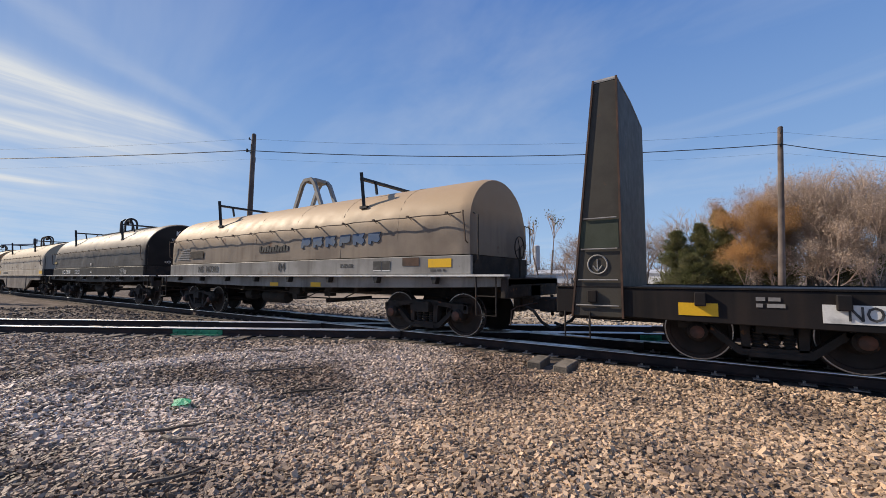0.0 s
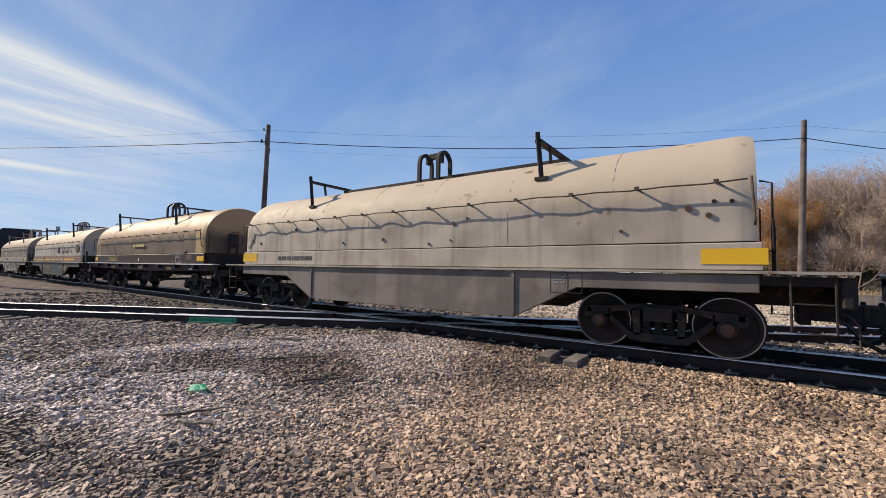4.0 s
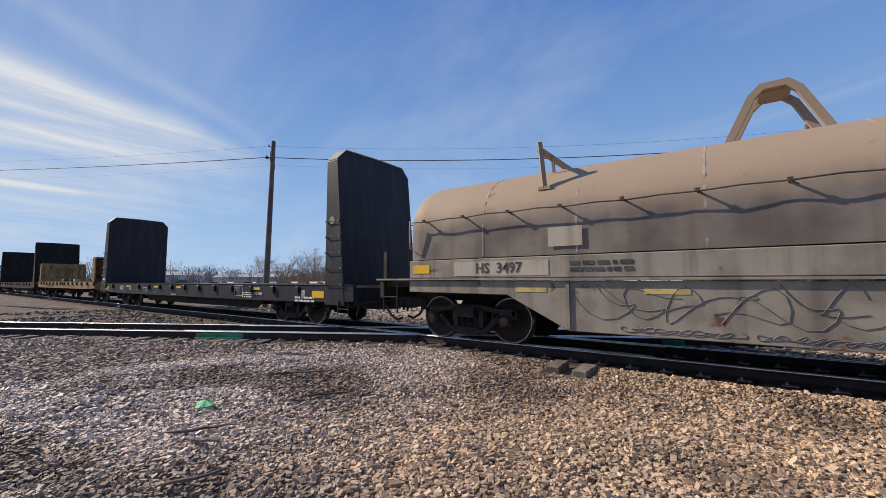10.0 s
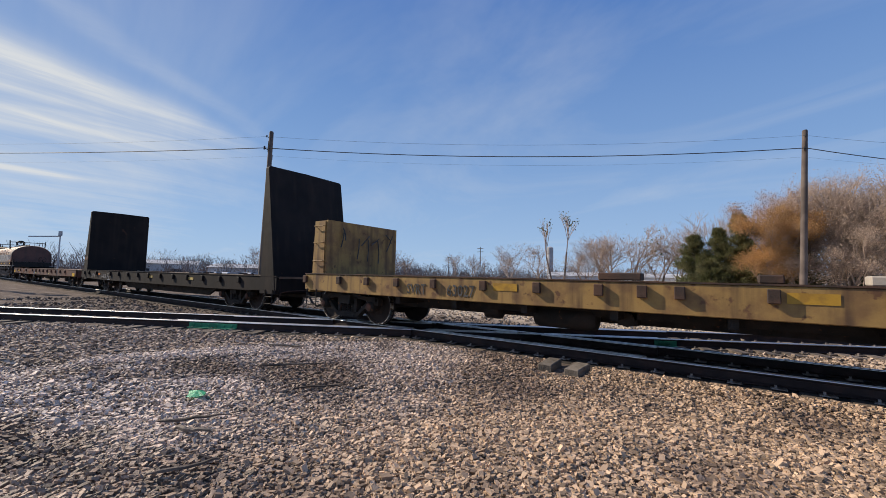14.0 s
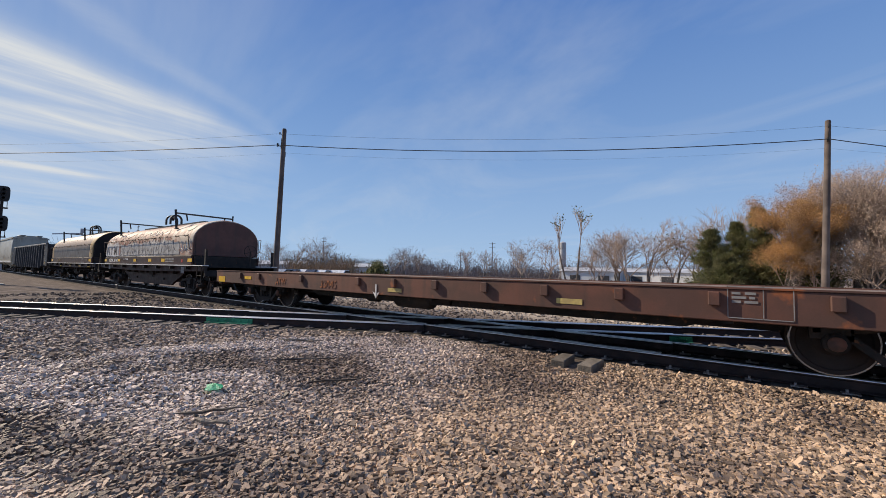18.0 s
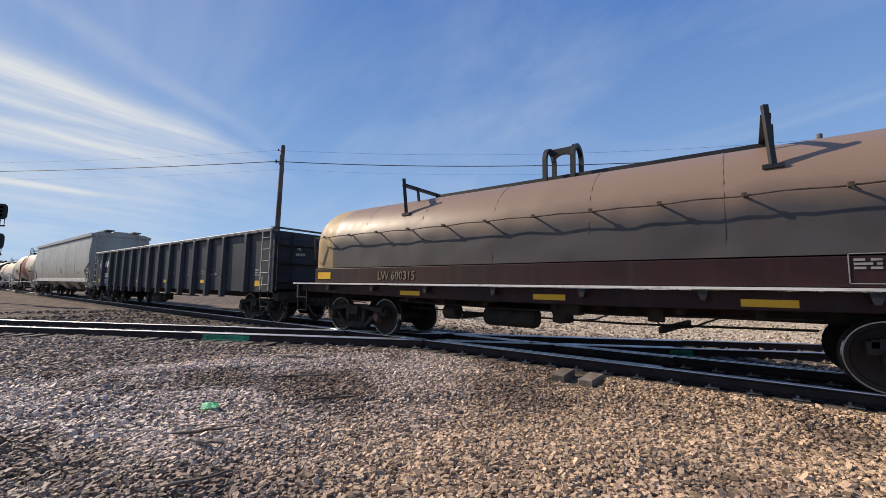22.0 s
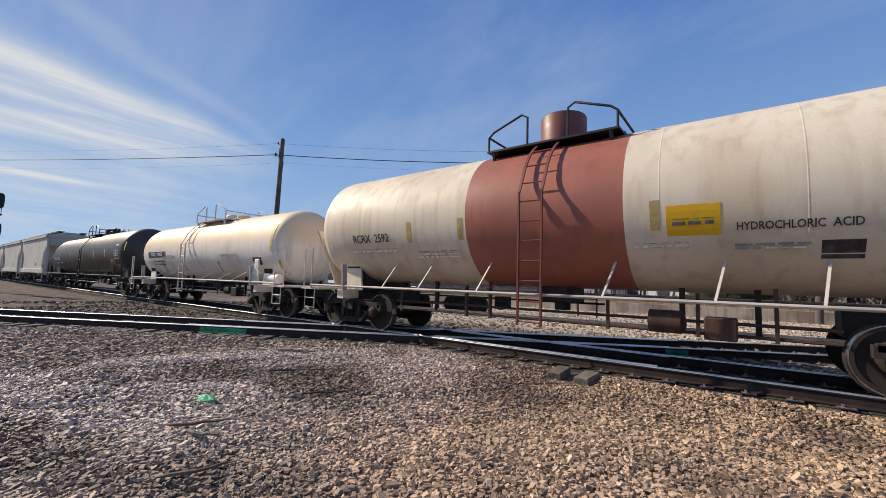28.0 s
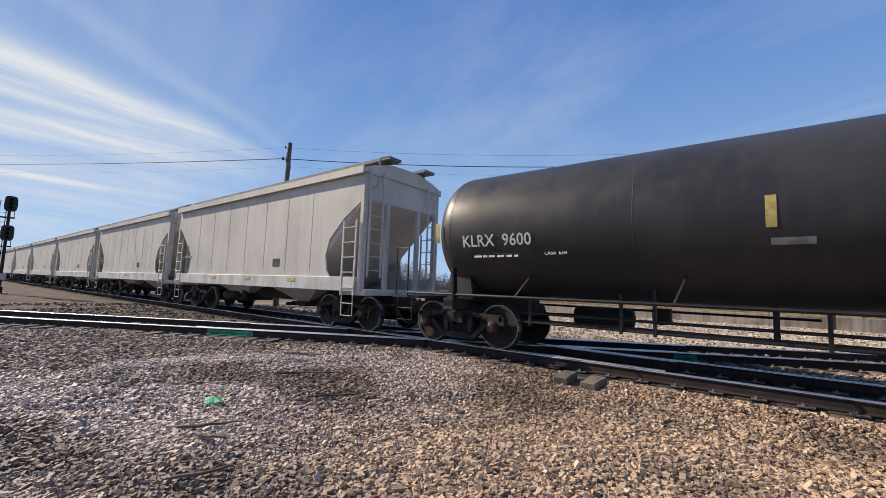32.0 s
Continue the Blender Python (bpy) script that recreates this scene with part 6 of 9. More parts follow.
P_GONDTOP = mat("worn_top_edge", (0.17, 0.175, 0.19), (0.045, 0.047, 0.053), rough=0.5, scale=3.5, lo=0.5, hi=0.58)
P_HOPPER = mat("dusty_grey_green_paint", (0.44, 0.425, 0.365), (0.37, 0.355, 0.31), rough=0.42, scale=0.5, streak=0.16, scol=(0.14, 0.12, 0.09), rust=0.03)
P_HOPPER2 = mat("light_grey_hopper_paint", (0.56, 0.53, 0.48), (0.49, 0.46, 0.415), rough=0.6, scale=0.6, streak=0.18, scol=(0.17, 0.145, 0.115), rust=0.05)
P_SILLWHITE = mat("chalky_white_sill", (0.58, 0.58, 0.56), (0.48, 0.47, 0.45), rough=0.6, scale=1.5, streak=0.3)
P_TANKW = mat("rust_streaked_white_tank", (0.70, 0.62, 0.49), (0.62, 0.53, 0.40), rough=0.58, scale=0.6, streak=0.35, scol=(0.33, 0.22, 0.12), rust=0.03)
P_DOMERED = mat("dark_red_dome", (0.20, 0.055, 0.04), (0.15, 0.05, 0.04), rough=0.5, scale=1.2)
P_BANDRED = mat("brick_red_band", (0.37, 0.125, 0.085), (0.31, 0.11, 0.08), rough=0.5, scale=0.8, streak=0.25, scol=(0.12, 0.05, 0.04))
P_TANKC = mat("grimy_cream_tank", (0.80, 0.73, 0.65), (0.72, 0.64, 0.55), dust=(0.70, 0.54, 0.36), rough=0.58, scale=0.6, streak=0.32, scol=(0.24, 0.165, 0.10), rust=0.05)
P_TANKB = mat("satin_black_tank", (0.026, 0.026, 0.028), (0.040, 0.038, 0.037), rough=0.45, scale=0.7, streak=0.25, scol=(0.07, 0.06, 0.05))
M_DECK = mat("worn_plank_deck", (0.16, 0.115, 0.085), (0.24, 0.18, 0.135), rough=0.85, scale=2, bump=0.4)

# ---- the train, from its head to its tail ----
# bulkhead flat, only its tail end comes into view
car, h, ef, er = flat_car("dark rusty bulkhead flat car with a tall tapered end wall", 160.2, 145.85, 3.55, 3.35, P_BROWNBLK, M_DECK, z_deck=1.10, name="bulkhead_flat_car")
P_SAGE = mat("faded_olive_paint", (0.050, 0.044, 0.034), (0.034, 0.030, 0.025), rough=0.65, scale=1.4, streak=0.5, scol=(0.04, 0.035, 0.03), rust=0.15)
bulkhead(car, -h - 1.85, -1, 0.78, 0.36, 0.62, 4.54, 4.60, P_SAGE, steps=False, chamfer=0.05)
bulkhead(car, h + 1.9, 1, 0.78, 0.36, 0.62, 4.50, 4.72, P_SAGE, steps=False, chamfer=0.12)
xb = -h - 1.85
for p, q in (((xb, -1.436, 0.62), (xb, -1.436, 4.54)), ((xb - 0.78, -1.436, 0.62), (xb - 0.36, -1.436, 4.54))):
    part("edge_angle", beam(new_bm(), p, q, 0.045, 0.03, (1, 0, 0)), M_RUST, car, "worn angle-iron edge", smooth=0)
for z in (0.81, 1.22, 1.72, 2.22):
    w = 0.78 - 0.42 * (z - 0.62) / 3.92
    part("rung", bar(new_bm(), (xb - w + 0.05, -1.462, z), (xb - 0.05, -1.462, z), 0.012, 6), M_GREYTXT, car)
part("spray_mark", plate(new_bm(), [(xb - 0.65, 1.74), (xb - 0.03, 1.74), (xb - 0.03, 2.20), (xb - 0.60, 2.20)], -1.437, -1.433), mat("dark_green_patch", (0.045, 0.055, 0.038), rough=0.7), car, "dark green repainted patch", smooth=0)
bm = pipe(new_bm(), [(xb - 0.36 + 0.15 * math.cos(a), -1.437, 1.47 + 0.15 * math.sin(a)) for a in [2 * math.pi * i / 24 for i in range(25)]], 0.014, 5)
for dx_, dz_ in ((0.0, 0.09), (-0.07, -0.02), (0.07, -0.02)):
    bar(bm, (xb - 0.36, -1.437, 1.36), (xb - 0.36 + dx_, -1.437, 1.47 + dz_), 0.012, 5)
part("emblem", bm, M_GREYTXT, car, "faded ring emblem", smooth=0)
panel("reflector", -h - 1.1, -h - 0.62, 0.72, 0.90, -1.425, M_YELLOW, car, "yellow reflector plate")
panel("name_plate", -h + 0.45, -h + 2.0, 0.70, 0.93, -1.425, M_WHITE, car, "white painted lettering panel")
letter("NOKL", -h + 0.95, -1.431, 0.815, 0.25, M_BLACKTXT, car, 0.82)
bars(-h - 0.2, -h + 0.1, 0.85, 1.02, 2, -1.425, M_GREYTXT, car, 4)

# grey coil car with a faded emblem
car, h = coil_car("weathered tan-grey coil car with a round dented hood", 139.84, 129.6, 2.62, 2.62, P_TANGREY, P_GREYSILL, M_IRON, M_BLACK, bail="frame", ridge=False, seed=11, hood_top=3.48, lap=1.38, walk_mat=M_WHITE, gusset=P_GREYSILL)
letter("NS  167383", -3.7, -1.445, 1.50, 0.30, M_BLACKTXT, car, 0.95)
for i in range(11):
    x = -0.72 + i * 0.13
    part("small_print", plate(new_bm(), [(x, 1.98), (x + 0.095, 1.98), (x + 0.12, 2.12 + 0.04 * (i % 3 == 0)), (x + 0.025, 2.12 + 0.04 * (i % 3 == 0))], -1.447, -1.43), M_BLACKTXT, car, smooth=0)
bm = new_bm()
for i in range(5):
    box(bm, -h - 0.9 + 0.1 * i, -h + 0.05, -1.447, -1.443, 1.86 + 0.085 * i, 1.90 + 0.085 * i)
part("emblem", bm, M_GREYTXT, car, "faded striped emblem", smooth=0)
panel("emblem", -h + 0.15, -h + 1.05, 1.90, 2.14, -1.447, M_IRON, car, "faded dark block emblem")
M_SPRAYBLUE = mat("blue_spray_paint", (0.045, 0.095, 0.185), (0.085, 0.12, 0.17), rough=0.7, scale=3)
rs = random.Random(77)
for i in range(6):
    x = 1.26 + i * 0.5
    k = rs.uniform(-0.05, 0.05)
    prof = [(x, 2.03), (x + 0.10, 2.02), (x + 0.12, 2.10), (x + 0.30, 2.06 + k), (x + 0.38, 2.12), (x + 0.36 + k, 2.20), (x + 0.40, 2.30), (x + 0.02 + k, 2.29)]
    part("spray_mark", plate(new_bm(), prof, -1.449, -1.43), M_SPRAYBLUE, car, "faded blue sprayed block letter", smooth=0)
panel("reflector", h + 0.40, h + 0.98, 1.46, 1.64, -1.445, M_YELLOW, car)
bars(h + 0.46, h + 0.86, 1.36, 1.44, 1, -1.445, M_BLACKTXT, car, 9)
for x0 in (h - 1.18, h - 0.90):
    panel("data_panel", x0, x0 + 0.25, 1.42, 1.62, -1.445, M_BLACKTXT, car, "black data panel")
    panel("panel_edge", x0, x0 + 0.25, 1.40, 1.415, -1.445, M_WHITE, car)
panel("rust_patch", h - 0.30, h + 0.16, 1.50, 1.68, -1.445, M_RUST, car, "rust-brown repainted square")
bars(h - 2.3, h - 1.85, 1.48, 1.58, 2, -1.445, M_BLACKTXT, car, 3)
panel("reflector", 1.63, 2.03, 1.0, 1.12, -1.385, M_YELLOW, car)
panel("reflector", -0.2, 0.2, 1.0, 1.1, -1.385, M_YELLOW, car)
letter("04", 0.42, -1.445, 1.52, 0.34, M_BLACKTXT, car)

# near-black coil car
car, h = coil_car("dusty dark grey coil car with black sills", 124.35, 113.9, 2.62, 2.60, P_DARKGREY, P_BLACKSILL, M_IRON, M_BLACK, seed=21, hood_top=3.58, lug=(0.2, 4.36), end_mat=P_BLACKEND, walk_mat=M_WHITE)
letter("KCS 720196", -3.92, -1.445, 1.49, 0.33, M_WHITE, car, 0.85)
letter("LD LMT  224300", -2.05, -1.445, 1.555, 0.11, M_WHITE, car)
letter("LT WT    61700", -2.05, -1.445, 1.42, 0.11, M_WHITE, car)
consolidated(car, 4.02, 1.36, -1.445, M_WHITE, 0.40)
panel("label", 4.5, 4.74, 1.38, 1.55, -1.445, M_GREYTXT, car)
panel("reflector", -h - 1.1, -h - 0.6, 2.0, 2.08, -1.46, M_YELTXT, car)
for x in (-1.4, 1.8, 3.4, -3.2):
    bars(x, x + 0.8, 1.05, 1.2, 2, -1.385, M_GREYTXT, car, int(x * 10) + 60)
part("spot_mark", plate(new_bm(), [(0.03, 1.44), (0.23, 1.44), (0.13, 1.58)], -1.448, -1.443), M_WHITE, car, "white triangle mark", smooth=0)
part("spot_mark", plate(new_bm(), [(0.03, 1.92), (0.23, 1.92), (0.13, 1.79)], -1.475, -1.455), M_WHITE, car, "white triangle mark", smooth=0)
end_letter("KCS", h + 1.27, 0.0, 3.15, 0.30, M_WHITE, car)
end_letter("720150 - 720200", h + 1.27, 0.0, 2.86, 0.13, M_WHITE, car)
end_letter("KCS", h + 1.27, -0.55, 1.88, 0.13, M_WHITE, car)
end_letter("720196", h + 1.27, 0.5, 1.88, 0.13, M_WHITE, car)

# pale fish-bellied coil car
car, h = coil_car("stained pale grey coil car with a deep belly", 108.75, 98.2, 2.60, 2.68, P_PALE, P_PALE, M_IRON, M_IRON, belly=P_BARE, seed=31, hood_top=3.50, walk_mat=P_PALE, bail="hoops")
panel("reflector", h + 0.6, h + 1.35, 1.40, 1.62, -1.445, M_YELLOW, car)
panel("reflector", -h - 1.35, -h - 0.55, 1.40, 1.66, -1.445, M_YELLOW, car)
panel("reflector", -h - 0.6, -h + 0.1, 1.05, 1.2, -1.445, M_ORANGE, car)
consolidated(car, h - 1.6, 0.9, -1.50, M_BLACKTXT)
bars(-h + 0.6, -h + 2.2, 1.42, 1.60, 1, -1.445, M_BLACKTXT, car, 5)
rs = random.Random(5)
for _ in range(16):
    x, z, r = rs.uniform(-h - 1.2, h + 1.2), rs.uniform(1.8, 2.35), rs.uniform(0.02, 0.05)
    part("rust_spot", lathe(new_bm(), [(-1.452, r), (-1.43, r)], "y", 8, (x, 0, z)), M_RUST, car, smooth=0)

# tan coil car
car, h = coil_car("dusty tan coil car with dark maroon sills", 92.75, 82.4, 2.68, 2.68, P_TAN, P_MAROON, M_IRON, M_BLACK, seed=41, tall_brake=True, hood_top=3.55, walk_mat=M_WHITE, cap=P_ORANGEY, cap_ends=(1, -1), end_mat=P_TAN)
letter("LW600305", -3.5, -1.445, 1.49, 0.31, M_YELTXT, car, 0.95)
consolidated(car, 4.06, 1.36, -1.445, M_WHITE, 0.6)
panel("reflector", h + 0.75, h + 1.3, 1.42, 1.60, -1.445, M_YELLOW, car)
panel("reflector", -6.4, -5.95, 1.42, 1.60, -1.445, M_YELLOW, car)
for x in (-3.9, -0.17, 2.99):
    panel("reflector", x, x + 0.55, 1.06, 1.16, -1.385, M_YELTXT, car)
panel("spray_mark", -0.68, 0.71, 2.05, 2.16, -1.465, M_YELTXT, car, "yellow sprayed scrawl")
M_REPAINT = mat("repainted_brown", (0.105, 0.058, 0.044), (0.08, 0.046, 0.036), rough=0.6, bump=0.02)
panel("patch_plate", 4.45, 4.95, 1.74, 1.88, -1.45, P_TAN, car, "riveted patch plate")
panel("label", 5.0, 5.5, 1.46, 1.66, -1.445, M_REPAINT, car, "rust-brown repainted square")
panel("label", 5.15, 5.45, 1.08, 1.14, -1.39, M_WHITE, car)
bm = plate(new_bm(), [(-0.06, 1.42), (0.12, 1.42), (0.03, 1.56)], -1.448, -1.443)
part("spot_mark", bm, M_WHITE, car, smooth=0)

# cream coil car with striped sill and dark green belly
car, h = coil_car("dirty cream coil car with orange and red sill stripes", 77.0, 66.6, 2.70, 2.68, P_CREAM, P_CREAM, M_IRON, M_IRON, belly=P_DKGREEN, seed=51, hood_top=3.53, walk_mat=P_PALE, rails=True, lug=(-0.02, 4.23), guides=(3.6, -3.65), gusset=P_GREYSILL)
cx = h + 1.25
panel("stripe", -cx, cx, 1.345, 1.715, -1.442, mat("brown_sill_paint", (0.22, 0.155, 0.12), (0.14, 0.105, 0.085), rough=0.6, scale=1.5, streak=0.4), car, "brown painted sill band")
panel("stripe", -cx, cx, 1.555, 1.61, -1.447, mat("dull_orange_red", (0.42, 0.13, 0.05), (0.32, 0.10, 0.05), rough=0.55, scale=2), car, "thin orange-red stripe")
x = -cx
for i, w in enumerate((0.95, 2.13, 1.54, 2.1, 0.7, 2.4, 1.4)):
    if x + w < cx:
        panel("stripe", x, x + w, 1.43, 1.535, -1.447, (M_YELTXT, M_YELTXT, M_YELLOW)[i % 3], car, "worn pale yellow stripe block")
    x += w + (0.25, 0.41, 0.44, 0.36, 0.3, 0.3, 0.3)[i]
letter("KCS 720131", -1.5, -1.503, 0.93, 0.25, M_YELTXT, car, 1.0)
letter("LD LMT 228800", -1.0, -1.503, 0.71, 0.09, M_YELTXT, car)
letter("LT WT    57200", -1.0, -1.503, 0.57, 0.09, M_YELTXT, car)
letter("RELEASE ROD", 0.62, -1.503, 0.58, 0.08, M_YELTXT, car)
bars(-3.06, -2.6, 0.85, 1.15, 4, -1.503, M_YELTXT, car, 6)
consolidated(car, 1.94, 0.78, -1.503, M_WHITE, 0.40)
bars(2.82, 3.4, 0.75, 1.1, 4, -1.503, M_YELTXT, car, 8)
part("emblem", pipe(new_bm(), [(1.71 + 0.075 * math.cos(a), -1.503, 1.02 + 0.075 * math.sin(a)) for a in [2 * math.pi * i / 18 for i in range(19)]], 0.012, 5), M_GREYTXT, car, "small ring emblem")
panel("rust_patch", h + 0.1, h + 0.75, 1.95, 2.35, -1.46, M_RUST, car, "square rusted patch on the hood")
M_SCRAWL = mat("dark_grey_scrawl", (0.10, 0.10, 0.105), (0.16, 0.16, 0.16), rough=0.7, scale=3, bump=0.02)
for i, (x0, x1, z0, z1, n) in enumerate(((0.45, 1.05, 1.85, 2.3, 2), (1.1, 1.5, 1.9, 2.42, 3), (1.75, 2.9, 2.2, 2.36, 2), (2.05, 2.4, 1.86, 2.1, 2), (2.6, 3.1, 1.95, 2.2, 2), (3.3, 4.2, 1.9, 2.25, 3), (-1.4, -1.0, 2.1, 2.3, 1))):
    scrawl(x0, x1, z0, z1, -1.452, M_SCRAWL, car, 15 + i, 0.006, n, "dark grey sprayed drawing")
for x, z in ((2.27, 1.98), (2.8, 2.04), (3.3, 1.98)):
    part("spray_mark", lathe(new_bm(), [(-1.466, 0.09), (-1.445, 0.09)], "y", 12, (x, 0, z)), M_SCRAWL, car, "dark sprayed spot", smooth=0)

# grey-brown coil car with scribbled belly
car, h = coil_car("worn grey-brown coil car covered in scribbles", 61.25, 50.8, 2.68, 2.65, P_BARE, P_OLDWHITE, M_IRON, P_BARE, belly=P_OLDWHITE, seed=61, bail="frame", ridge=False, hood_top=3.54, walk_mat=P_OLDWHITE, rails=True, band_mat=mat("pale_worn_strap", (0.36, 0.31, 0.26), (0.22, 0.18, 0.15), rough=0.6, scale=4))
panel("name_plate", -5.3, -3.28, 1.36, 1.64, -1.444, P_PALE, car)
letter("HS  3497", -4.29, -1.449, 1.50, 0.28, M_BLACKTXT, car, 0.95)
bars(-2.9, -1.9, 1.40, 1.62, 2, -1.445, M_BLACKTXT, car, 5)
letter("CS 20", 5.4, -1.445, 1.44, 0.17, M_BLACKTXT, car)
panel("reflector", 5.75, 6.39, 1.42, 1.6, -1.445, M_YELLOW, car)
panel("reflector", -6.4, -5.95, 1.42, 1.6, -1.445, M_YELLOW, car)
for x in (-3.9, -1.75, 1.0, 3.2):
    panel("reflector", x, x + 0.6, 1.06, 1.14, -1.503, M_YELTXT, car)
consolidated(car, 2.23, 0.76, -1.503, M_WHITE, 0.5)
for k in range(7):
    scrawl(-h + 2.7 + k * 0.95, -h + 3.7 + k * 0.95, 0.62, 1.22, -1.505, M_SCRAWL, car, 25 + k, 0.006, 2, "thin dark sprayed scribble")
for k in range(4):
    scrawl(-h + 3.2 + k * 1.6, -h + 4.6 + k * 1.6, 0.47, 0.56, -1.505, M_SCRAWL, car, 45 + k, 0.006, 9, "line of small sprayed writing")
panel("spray_mark", -h + 1.95, -h + 2.55, 1.86, 2.2, -1.447, P_PALE, car, "pale painted-over patch")

# navy bulkhead flat
car, h, ef, er = flat_car("long dark navy bulkhead flat car", 44.42, 29.3, 3.65, 3.45, P_NAVY, M_DECK, z_deck=1.15, name="bulkhead_flat_car", pockets=[-9.5, -8.3, -4.40] + [-3.1 + 1.28 * i for i in range(10)])
for k in (-1, 1):
    bulkhead(car, k * (h + 2.05), k, 0.82, 0.42, 0.62, 4.84, 4.86, P_NAVY, chamfer=0.30)
letter("IARX", -h + 0.68, -1.425, 0.93, 0.30, M_WHITE, car, 0.85)
letter("121", -h + 1.95, -1.425, 0.93, 0.30, M_WHITE, car, 0.8)
letter("RETAINING VALVE", -0.32, -1.425, 0.72, 0.058, M_WHITE, car)
letter("FBS", -2.33, -1.425, 0.80, 0.075, M_WHITE, car)
letter("LD LMT  210800", -3.6, -1.425, 0.96, 0.085, M_WHITE, car)
letter("LT WT     75200", -3.6, -1.425, 0.83, 0.085, M_WHITE, car)
letter("C", -4.67, -1.425, 0.85, 0.09, M_WHITE, car)
letter("JACK HERE", h - 1.3, -1.425, 0.86, 0.10, M_WHITE, car)
bars(h + 0.7, h + 1.6, 0.66, 0.84, 2, -1.425, M_WHITE, car, 9)
bars(h - 2.3, h - 1.7, 0.72, 0.92, 3, -1.425, M_WHITE, car, 12)
consolidated(car, 4.75, 0.78, -1.425, M_WHITE, 0.55)
for x in (-6.2, -2.54, -0.08, 5.9):
    panel("reflector", x, x + 0.46, 0.98, 1.06, -1.425, M_YELLOW, car)
for k in (-1, 1):
    panel("reflector", min(k * (h + 1.5), k * (h + 2.02)), max(k * (h + 1.5), k * (h + 2.02)), 0.80, 0.99, -1.425, M_YELLOW, car)
panel("label", h + 1.0, h + 1.16, 0.82, 1.0, -1.425, M_WHITE, car)
panel("label", -h - 2.62, -h - 2.25, 1.32, 1.44, -1.433, M_WHITE, car)
part("emblem", lathe(new_bm(), [(-1.44, 0.11), (-1.433, 0.11)], "y", 20, (h + 2.32, 0, 2.88)), M_GREYTXT, car, "pale round spot")

# yellow bulkhead flat with low end racks
car, h, ef, er = flat_car("faded rust-stained yellow flat car with low end racks", 23.75, 10.35, 2.05, 2.1, P_YELLOW, M_DECK, inset=0.75, z_deck=1.25, name="bulkhead_flat_car", depth=0.5, stakes=16, belly=0.14, stake_mat=M_RUST, sheer=0.47, pockets=[-8.0, -6.6, -5.59, -4.62, -3.57, -2.36, -1.26, -0.2, 0.44, 0.94, 2.0, 3.1, 4.2, 5.3, 6.6, 8.0])
for k, e in ((1, ef), (-1, er)):
    xi = k * (e - 0.80)
    xo = k * (e - 0.25)
    rack = part("end_rack", box(new_bm(), min(xi, xi + k * 0.07), max(xi, xi + k * 0.07), -1.36, 1.36, 1.165, 2.72), P_YELLOW, car, "low yellow end rack", smooth=0)
    for y in (-1.36, -0.45, 0.45, 1.36):
        part("rack_rib", plate(new_bm(), [(xi + k * 0.072, 1.165), (xo, 1.165), (xi + k * 0.50, 2.70), (xi + k * 0.072, 2.70)], y - 0.03, y + 0.03), P_YELLOW if y < 0 else M_RUST, rack, smooth=0)
    for z in (1.6, 2.1, 2.55):
        part("rack_bar", box(new_bm(), min(xi + k * 0.08, xi + k * 0.42), max(xi + k * 0.08, xi + k * 0.42), -1.33, 1.33, z, z + 0.06), M_RUST, rack, smooth=0)
        grab(rack, [(xi + k * 0.05, -1.39, z), (xi + k * 0.05, -1.46, z), (xi + k * 0.45, -1.46, z), (xi + k * 0.45, -1.39, z)], P_YELLOW)
letter("SVRT", -4.05, -1.425, 0.97, 0.30, M_BLACKTXT, car, 0.8)
letter("63027", -2.9, -1.425, 0.97, 0.32, M_BLACKTXT, car, 0.85)
for x in (-2.15, 2.13, h - 1.1, h + 0.4):
    panel("reflector", x, x + 0.5, 1.02, 1.16, -1.425, mat("dull_yellow_reflector", (0.44, 0.25, 0.03), (0.32, 0.18, 0.03), rough=0.5, scale=6, bump=0.02), car)
rs = random.Random(12)
for y, z0, z1, lean in ((-0.95, 2.0, 2.5, 0.1), (-0.8, 2.2, 2.55, -0.1), (-0.35, 1.7, 2.3, 0.05), (-0.2, 2.1, 2.4, 0.3), (0.05, 1.65, 2.3, 0.0), (0.2, 2.15, 2.35, 0.3), (0.5, 1.6, 2.3, -0.05), (0.85, 2.0, 2.5, 0.25), (1.05, 2.25, 2.5, -0.25)):
    part("spray_mark", pipe(new_bm(), [(-er + 0.88, y, z0), (-er + 0.88, y + lean * 0.4 + 0.03, (z0 + z1) / 2), (-er + 0.88, y + lean, z1)], 0.018, 5), M_BLACKTXT, car, "black sprayed stroke on the end rack", smooth=0)
for x0, x1 in ((-0.23, 0.42), (1.85, 2.12), (2.9, 3.35)):
    part("deck_block", box(new_bm(), x0, x1, -1.38, -1.1, 1.272, 1.39), M_RUST if x0 < 2.5 else P_PALE, car, smooth=0, bevel=0.015)

# sooty bulkhead flat
car, h, ef, er = flat_car("sooty dark bulkhead flat car with tall plank-faced ends", 4.55, -9.62, 3.5, 3.75, P_BROWNBLK, M_DECK, z_deck=1.14, name="bulkhead_flat_car", pockets=[-9.6, -8.75, -7.35, -5.0] + [-3.7 + 1.3 * i for i in range(10)])
for k in (-1, 1):
    bulkhead(car, k * (h + 2.15), k, 0.86, 0.18, 0.60, 4.62, 4.64, P_BROWNBLK, steps=False, thick_lip=False, chamfer=0.06, ribs=0)
letter("ATW", -7.95, -1.425, 0.83, 0.32, M_GREYTXT, car, 0.85)
letter("164018", -6.17, -1.425, 0.83, 0.30, M_GREYTXT, car, 0.95)
